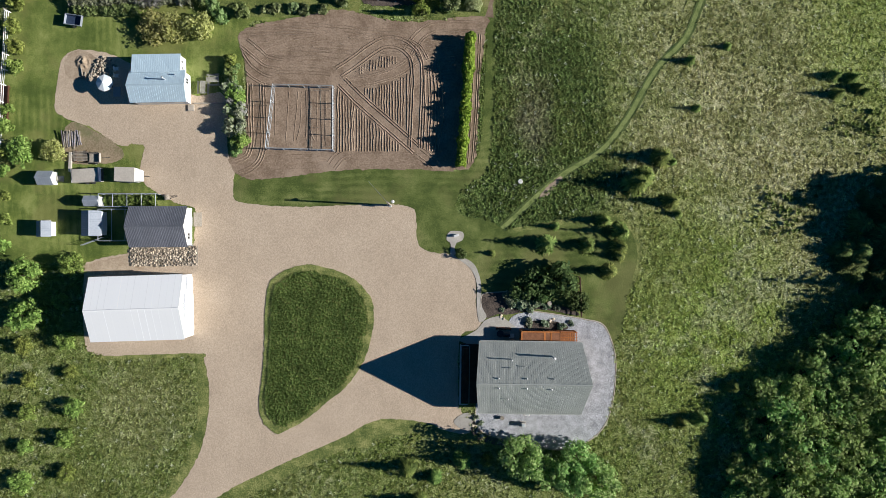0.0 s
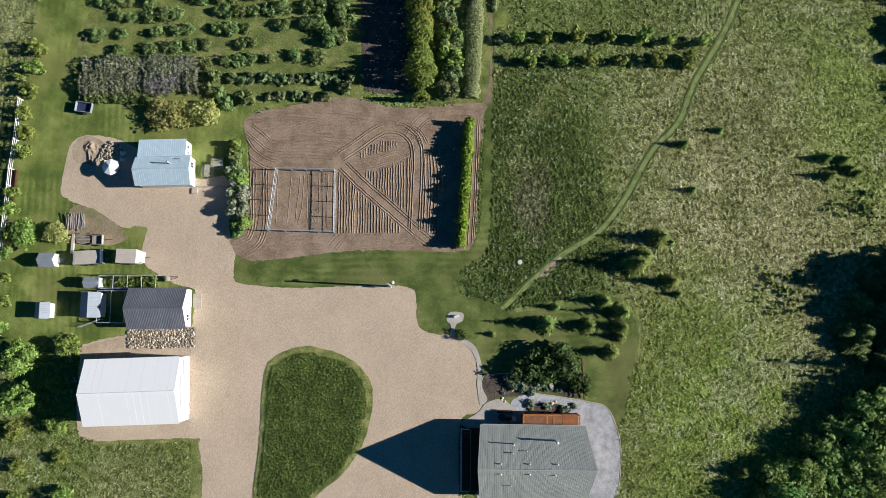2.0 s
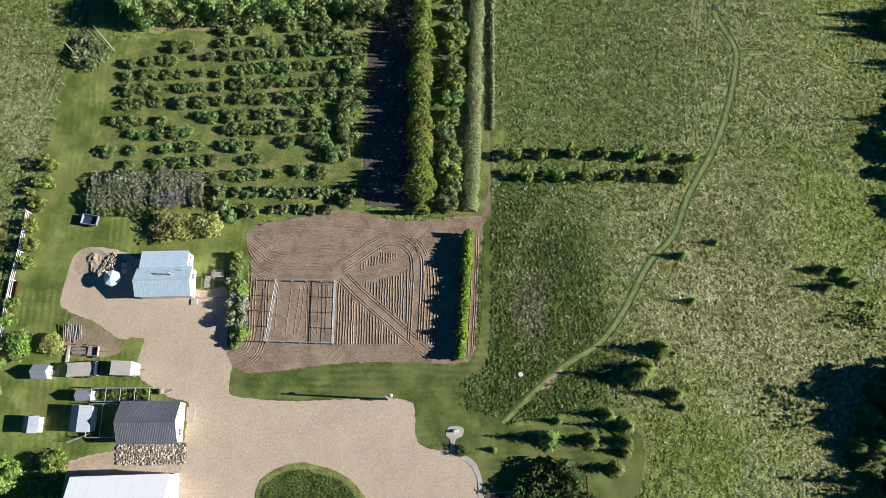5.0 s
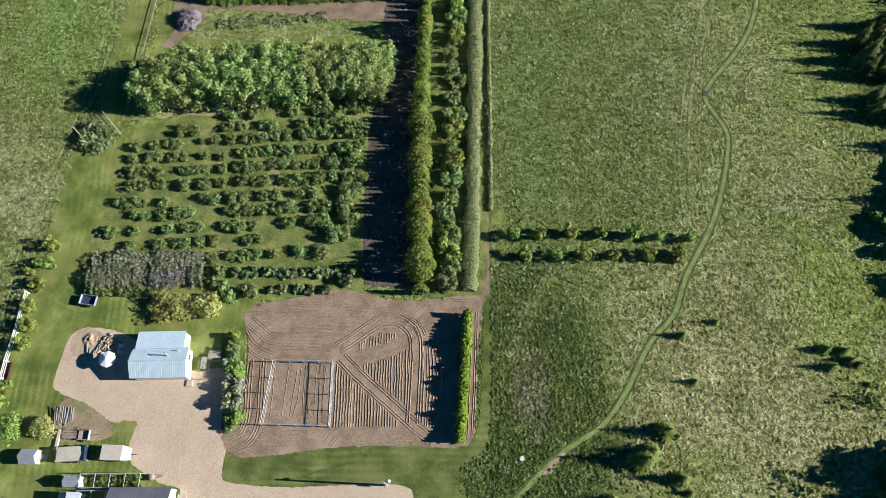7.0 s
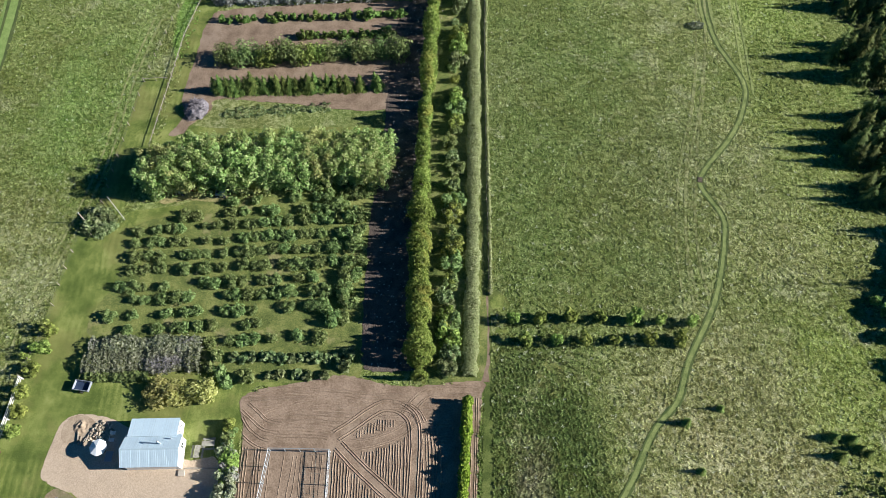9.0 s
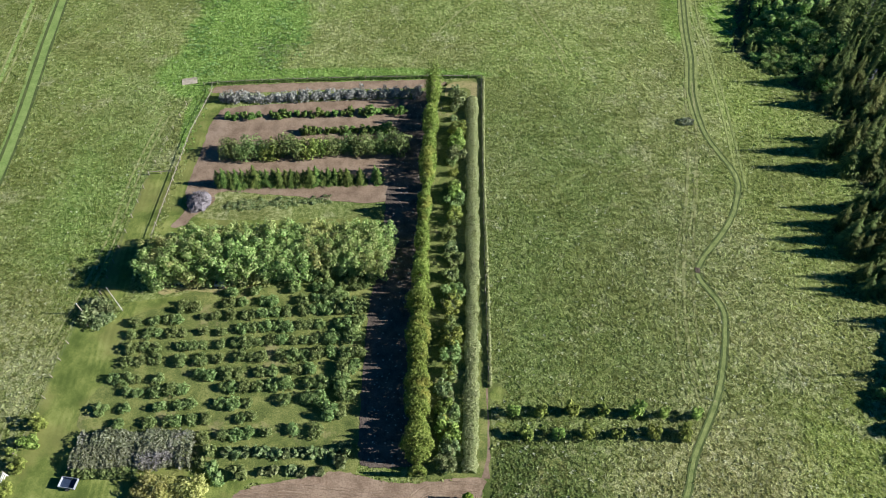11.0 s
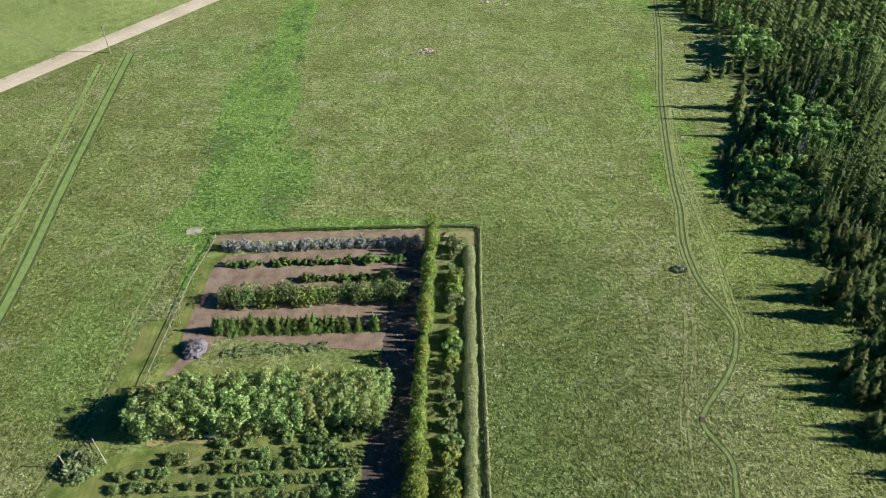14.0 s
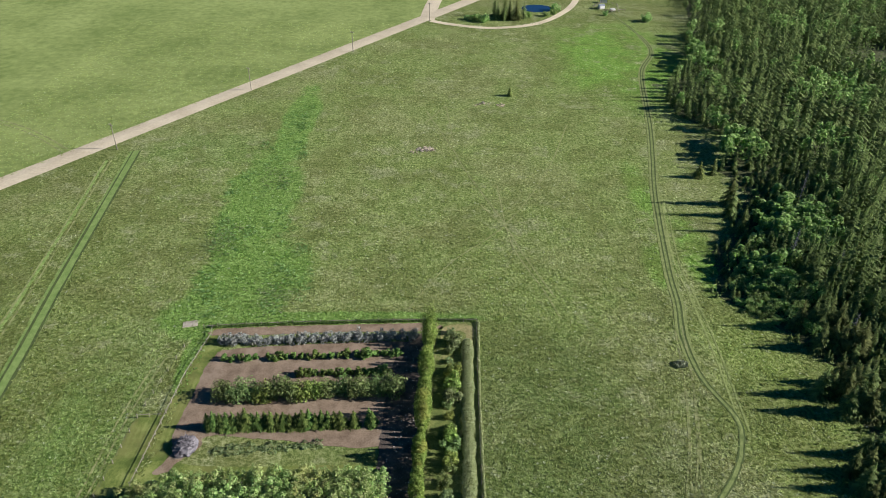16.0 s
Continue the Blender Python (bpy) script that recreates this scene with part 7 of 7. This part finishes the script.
ex = np.where(ex - wood_edge(ey) > np.where(np.arange(ex.size) < ex.size - tx.size, 5, 2.5), ex, ex + 40)
gx, gy = np.concatenate([gx, ex]), np.concatenate([gy, ey])
deep = gx - wood_edge(gy)
start = np.concatenate([start, np.full(ey.size, 2.0)])
keep = (deep > start) & (gx < 0.632 * np.sqrt(gy ** 2 + 1e4) + np.where(gy < 20, 7, 14)) & ~((((gx - 196) / 16) ** 2 + ((gy - 296) / 14) ** 2) < 1)
gx, gy, deep = gx[keep], gy[keep], deep[keep]
tall = np.minimum(rng.uniform(9.5, 17, gx.size), np.where(gy < 20, deep * 0.60, deep * 0.46) * np.where(gy < 56, rng.uniform(0.9, 1.0, gx.size), rng.uniform(0.68, 1.06, gx.size)))
tall = np.where(gy < 55, np.minimum(tall, np.where(gy < 20, rng.uniform(6.5, 12.0, gx.size), rng.uniform(6.5, 9.5, gx.size))), tall)
bright = np.array([0.6 * noise.noise(Vector((x * 0.05, y * 0.05, 3.3))) + 0.6 * noise.noise(Vector((x * 0.14, y * 0.14, 7.1))) for x, y in zip(gx, gy)])
south = gy < 55
leafy = np.where(south, bright > np.where((gy > -9) & (gy < 16), 0.05, -0.6), (bright > 0.42) | (rng.random(gx.size) < 0.05))
for cx, cy, rx, ry in ((77, 131, 8, 13), (95, 154, 10, 15), (150, 250, 14, 16), (112, 290, 9, 14), (97, 204, 8, 12), (128, 205, 8, 10), (170, 330, 14, 10)):
    leafy |= (((gx - cx) / rx) ** 2 + ((gy - cy) / ry) ** 2) < rng.uniform(0.4, 1.1, gx.size)
tall = np.where(south & ~leafy & (gy < 20), np.minimum(deep * 0.58, tall * 1.05), tall)
tall = np.maximum(tall, 1.6)
near = np.argsort(deep + np.abs(gy - 70) * 0.12)
rank = np.empty(len(gx), dtype=int)
rank[near] = np.arange(len(gx))
conifers = [spruce(10.0, w, NEEDLE, 17, 9, "tall dark spruce at the edge of the woods", "wood spruces") for w in (2.1, 2.3, 2.5, 1.9)]
aspens = [leafy_tree("wood_aspen", 8.0, w, LEAF_ASPEN, 850, 0.29, 24, "light green aspen among the spruces", "tree", "wood aspens", 0.2, 0.72) for w in (2.5, 2.8, 2.3)]
near_spruce = np.where(~leafy & (rank < 600))[0][:160]
near_aspen = np.where(leafy & south & (gx < 74))[0]
near_aspen = np.concatenate([near_aspen[np.argsort(gx[near_aspen])][:225], np.where(leafy & ~south)[0][np.argsort(gy[leafy & ~south])][:70]])
set_out(conifers, [(gx[i], gy[i], tall[i] / 10, 2.0 if gy[i] < 20 else max(1.0, 2.3 - 0.17 * tall[i])) for i in near_spruce], (0.97, 1.03))
set_out(aspens, [(gx[i], gy[i], min(tall[i], 9.5) / 8, (0.55 + (0.05 if gy[i] < 55 else 0.07) * min(tall[i], 10)) / (min(tall[i], 9.5) / 8)) for i in near_aspen], (0.97, 1.03))
# trees that stand forward of the woods, each with its own long shade
edge_trees = [spruce(9.0, w, NEEDLE, 17, 9, "olive-green spruce standing at the wood's edge", "edge spruces") for w in (1.9, 2.2)]
front = ((75.2, 48.1, 6.6), (76.4, 58.2, 5.8), (71.5, 64.1, 6.0), (72.4, 67.0, 5.6), (72.0, 72.2, 6.2), (72.6, 75.0, 7.0), (72.4, 78.1, 6.6), (76.2, 82.4, 7.2), (77.6, 92.2, 8.8), (75.0, 97.0, 7.4), (80.0, 100.2, 7.8), (81.0, 110.5, 7.9), (79.5, 117.0, 8.0))
for x, y, h in front:
    for back, side, more in ((0.0, 0.0, 0.0), (2.4, 0.5, -0.2), (4.2, -0.6, 0.4), (6.2, 0.4, 1.0), (8.0, -0.4, 1.6)):
        set_out([copy_thing(edge_trees[len(bpy.data.objects) % 2], Matrix())], [(x + back + rng.normal() * 0.3, y + side - 0.05 * back + rng.normal() * 0.25, (h + more) / 9.0, 1.2)], (0.97, 1.03))
set_out(edge_trees, [(83.0, 170.9, 1.2), (81.0, 164.6, 0.9), (81.2, 156.4, 0.78), (84.6, 189, 0.72), (80.6, 160.5, 0.7)], (0.98, 1.02))
snags = [dead_spruce(11.0), dead_spruce(9.5)]
set_out(snags, [(86.5, 139.5), (93.0, 131.0), (101.0, 168.0), (88.0, 112.0)], (0.95, 1.05))
rest = np.setdiff1d(np.arange(len(gx)), np.concatenate([near_spruce, near_aspen]))
sv, sf, lv, count, lcount = [], [], [], 0, 0
lf = []
for i in rest:
    if leafy[i]:
        h = min(tall[i], rng.uniform(6.5, 9.5))
        bl = [(gx[i] + rng.normal() * h * 0.1, gy[i] + rng.normal() * h * 0.1, h * (0.35 + 0.11 * j), h * 0.17) for j in range(5)]
        c, d = crown_points(230 if gy[i] < 160 else 140, bl)
        v, f = leaves(c, 0.5 if gy[i] < 160 else 0.62, 0.4, d)
        lv.append(v)
        lf.append(f + lcount)
        lcount += len(v)
    else:
        h = tall[i]
        v, f = spruce_arrays(h, h * rng.uniform(0.165, 0.215) * (2.0 if gy[i] < 20 else max(1.0, 2.3 - 0.17 * h)), 13 if gy[i] < 200 else 10, 6, gx[i], gy[i])
        sv.append(v)
        sf.append(f + count)
        count += len(v)
tagged(new("far_spruces", fast_mesh("far_spruces", np.concatenate(sv), np.concatenate(sf), NEEDLE)), "dense dark spruce woods stretching away", "woods", kind="stuff")
tagged(new("far_aspens", fast_mesh("far_aspens", np.concatenate(lv), np.concatenate(lf), LEAF_ASPEN)), "light green aspens scattered through the woods", "woods", kind="stuff")

# pond trees by the road junction
stock = [spruce(12, 2.8, NEEDLE, 12, 9, "dark spruce beside the pond", "pond spruces") for i in range(2)]
set_out(stock, [(31, 352), (34, 350), (37, 353), (40, 351), (30, 357), (35, 358), (44, 354)], (0.8, 1.15))
stock = [leafy_tree("pond_willow", 5, 3.2, LEAF_ASPEN, 500, 0.45, 8, "round green willow beside the pond", "tree", "pond willows", 0.1) for i in range(2)]
set_out(stock, [(20, 350, 0.8), (24, 348, 0.8), (47, 356, 0.8), (60, 362, 0.8), (62, 368), (56, 358, 0.7), (16, 352, 0.6), (104, 350, 0.9), (86, 360, 0.6)], (0.85, 1.15))
tagged(new("pond", bm_mesh("pond", plate([(53 + 8 * math.cos(a), 372 + 7 * math.sin(a), 0.06) for a in np.linspace(0, 6.0, 22)], 0.05), WATER)), "small blue pond beside the road", "pond", kind="structure")
hedge_row("weed_patch", [(49.4, 105.4), (50.8, 105.9), (52.0, 105.6)], 2.0, 0.7, LEAF_LILAC, 140, 0.2, "dark weedy patch with pale heads beside the trail", "weeds", kind="stuff")

# ---- grasses ----
bare = [inside(rounded(o, 3)) for o in (DRIVE, LAWN_EAST, LAWN_WEST, PLOW, PAD, VERGE, SHOULDER, FENCE_LANE)]
plot = inside([(-50.5, 64), (-47.5, 117), (9, 119.5), (6.3, 33), (-11, 33)])


def tufts(name, x, y, height, reach, blades, material, label, category, z=0.0, wide=0.24):
    """Many grass tufts: blades that lean out from each one's foot."""
    k = len(x)
    h = height * rng.uniform(0.5, 1.35, k)
    foot = np.stack([x, y, np.full(k, z)], axis=1)
    out, faces = [foot], []
    first = np.arange(k) * (1 + 3 * blades)
    a0 = rng.uniform(0, 6.28, k)
    for b in range(blades):
        a = a0 + b * 6.28 / blades + rng.normal(size=k) * 0.4
        ln = reach * rng.uniform(0.5, 1.3, k)
        d = np.stack([np.cos(a), np.sin(a), np.zeros(k)], axis=1)
        s = np.stack([-np.sin(a), np.cos(a), np.zeros(k)], axis=1)
        w = (wide * ln)[:, None]
        tip = foot + d * ln[:, None] + np.array([0, 0, 1]) * (h * rng.uniform(0.6, 1.1, k))[:, None]
        mid = foot + d * (0.45 * ln)[:, None] + np.array([0, 0, 0.8]) * h[:, None]
        out += [mid + s * w, tip, mid - s * w]
        faces.append(np.stack([first, first + 1 + 3 * b, first + 2 + 3 * b, first + 3 + 3 * b], axis=1))
    v = np.stack(out, axis=1).reshape(-1, 3)
    ob = new(name, fast_mesh(name, v, np.concatenate(faces), material))
    return tagged(ob, label, category, kind="stuff")


def field_points(x0, x1, y0, y1, count, clear=True):
    x, y = rng.uniform(x0, x1, count), rng.uniform(y0, y1, count)
    keep = np.ones(count, dtype=bool)
    if clear:
        for test in bare:
            keep &= ~test(x, y)
        keep &= ~plot(x, y) & (x < wood_edge(y) + np.interp(y, [42, 50, 184, 200], [9, 5, 5, 9])) & (np.abs((x - 3) * 0.814 - (y - 359.3) * 0.581) > 5)
        for line, half in PATHS:
            for a, b in zip(line[:-1], line[1:]):
                d = b - a
                u = (((x - a.x) * d.x + (y - a.y) * d.y) / max(d.length_squared, 1e-6)).clip(0, 1)
                keep &= np.hypot(x - a.x - u * d.x, y - a.y - u * d.y) > half
    return x[keep], y[keep]


x1, y1 = field_points(-110, 84, -42, 175, 190000)
k = (rng.random(x1.size) < np.interp(y1, [60, 100, 175], [1.0, 0.55, 0.0])) & (np.abs(x1) < 84 + 0.3 * y1.clip(0, 90))
tufts("meadow_grass", x1[k], y1[k], 0.17, 0.33, 4, MEADOW_BLADES, "tall rough meadow grass in tufts", "grass")
x1, y1 = field_points(-150, 96, 70, 345, 62000)
k = rng.random(x1.size) < np.interp(y1, [70, 160, 345], [0.0, 1.0, 0.5])
tufts("far_meadow_grass", x1[k], y1[k], 0.18, 0.42, 3, MEADOW_BLADES, "rough grass of the far meadow", "grass")
inner = inside([(p.x * 0.88 + -18.2 * 0.12, p.y * 0.915 + -13.6 * 0.085) for p in rounded(ISLAND, 3)])
x1, y1 = rng.uniform(-26, -9, 13000), rng.uniform(-27, -2, 13000)
k = inner(x1, y1)
tufts("island_crop", x1[k], y1[k], 0.26, 0.26, 4, LEAF_CROP, "dense knee-high green planting on the drive island", "crop", 0.1)

kx, ky = np.concatenate([rng.normal(48.2, 1.8, 46), rng.normal(60.5, 2.2, 40)]), np.concatenate([rng.normal(5.2, 1.6, 46), rng.normal(17.2, 2.2, 40)])
tufts("sedge_tufts", kx, ky, 0.55, 0.42, 9, NEEDLE_DARK, "dark round sedge tufts at the wood's edge", "grass")

# rank growth on the damp ground
damp_ground = inside(rounded([(-40, 121), (-52, 121), (-57, 130), (-57, 145), (-58, 165), (-61, 185), (-57, 205), (-51, 236), (-43, 240), (-42, 215), (-40, 195), (-43, 182), (-40, 165), (-32, 150), (-29, 136), (-31, 124)], 4))
x1, y1 = rng.uniform(-63, -27, 9000), rng.uniform(118, 242, 9000)
k = damp_ground(x1, y1) & (np.array([noise.noise(Vector((p * 0.16, q * 0.16, 5.5))) + 0.5 * noise.noise(Vector((p * 0.5, q * 0.5, 1.5))) for p, q in zip(x1, y1)]) > rng.uniform(-0.1, 0.7, 9000))
tufts("rank_weeds", x1[k], y1[k], 0.24, 0.42, 5, LEAF_RANK, "rank green weeds on damp ground", "weeds", wide=0.3)
x1, y1 = np.concatenate([rng.normal(-56, 3.2, 240), rng.normal(-37, 3.0, 160), rng.normal(-47, 3.5, 160)]), np.concatenate([rng.normal(152, 4.5, 240), rng.normal(128, 3.0, 160), rng.normal(186, 5, 160)])
tufts("thistle_patch", x1, y1, 0.2, 0.34, 5, LEAF_SAGE, "greyish thistles in the meadow", "weeds", wide=0.3)

x1, y1 = field_points(2, 28, -4, 44, 9000)
k = ((x1 - 13) / 11) ** 2 + ((y1 - 18) / 24) ** 2 < rng.uniform(0.15, 1.1, x1.size)
tufts("tall_grass", x1[k], y1[k], 0.25, 0.32, 5, MEADOW_BLADES, "knee-high dark green growth beside the lawn", "grass", wide=0.28)
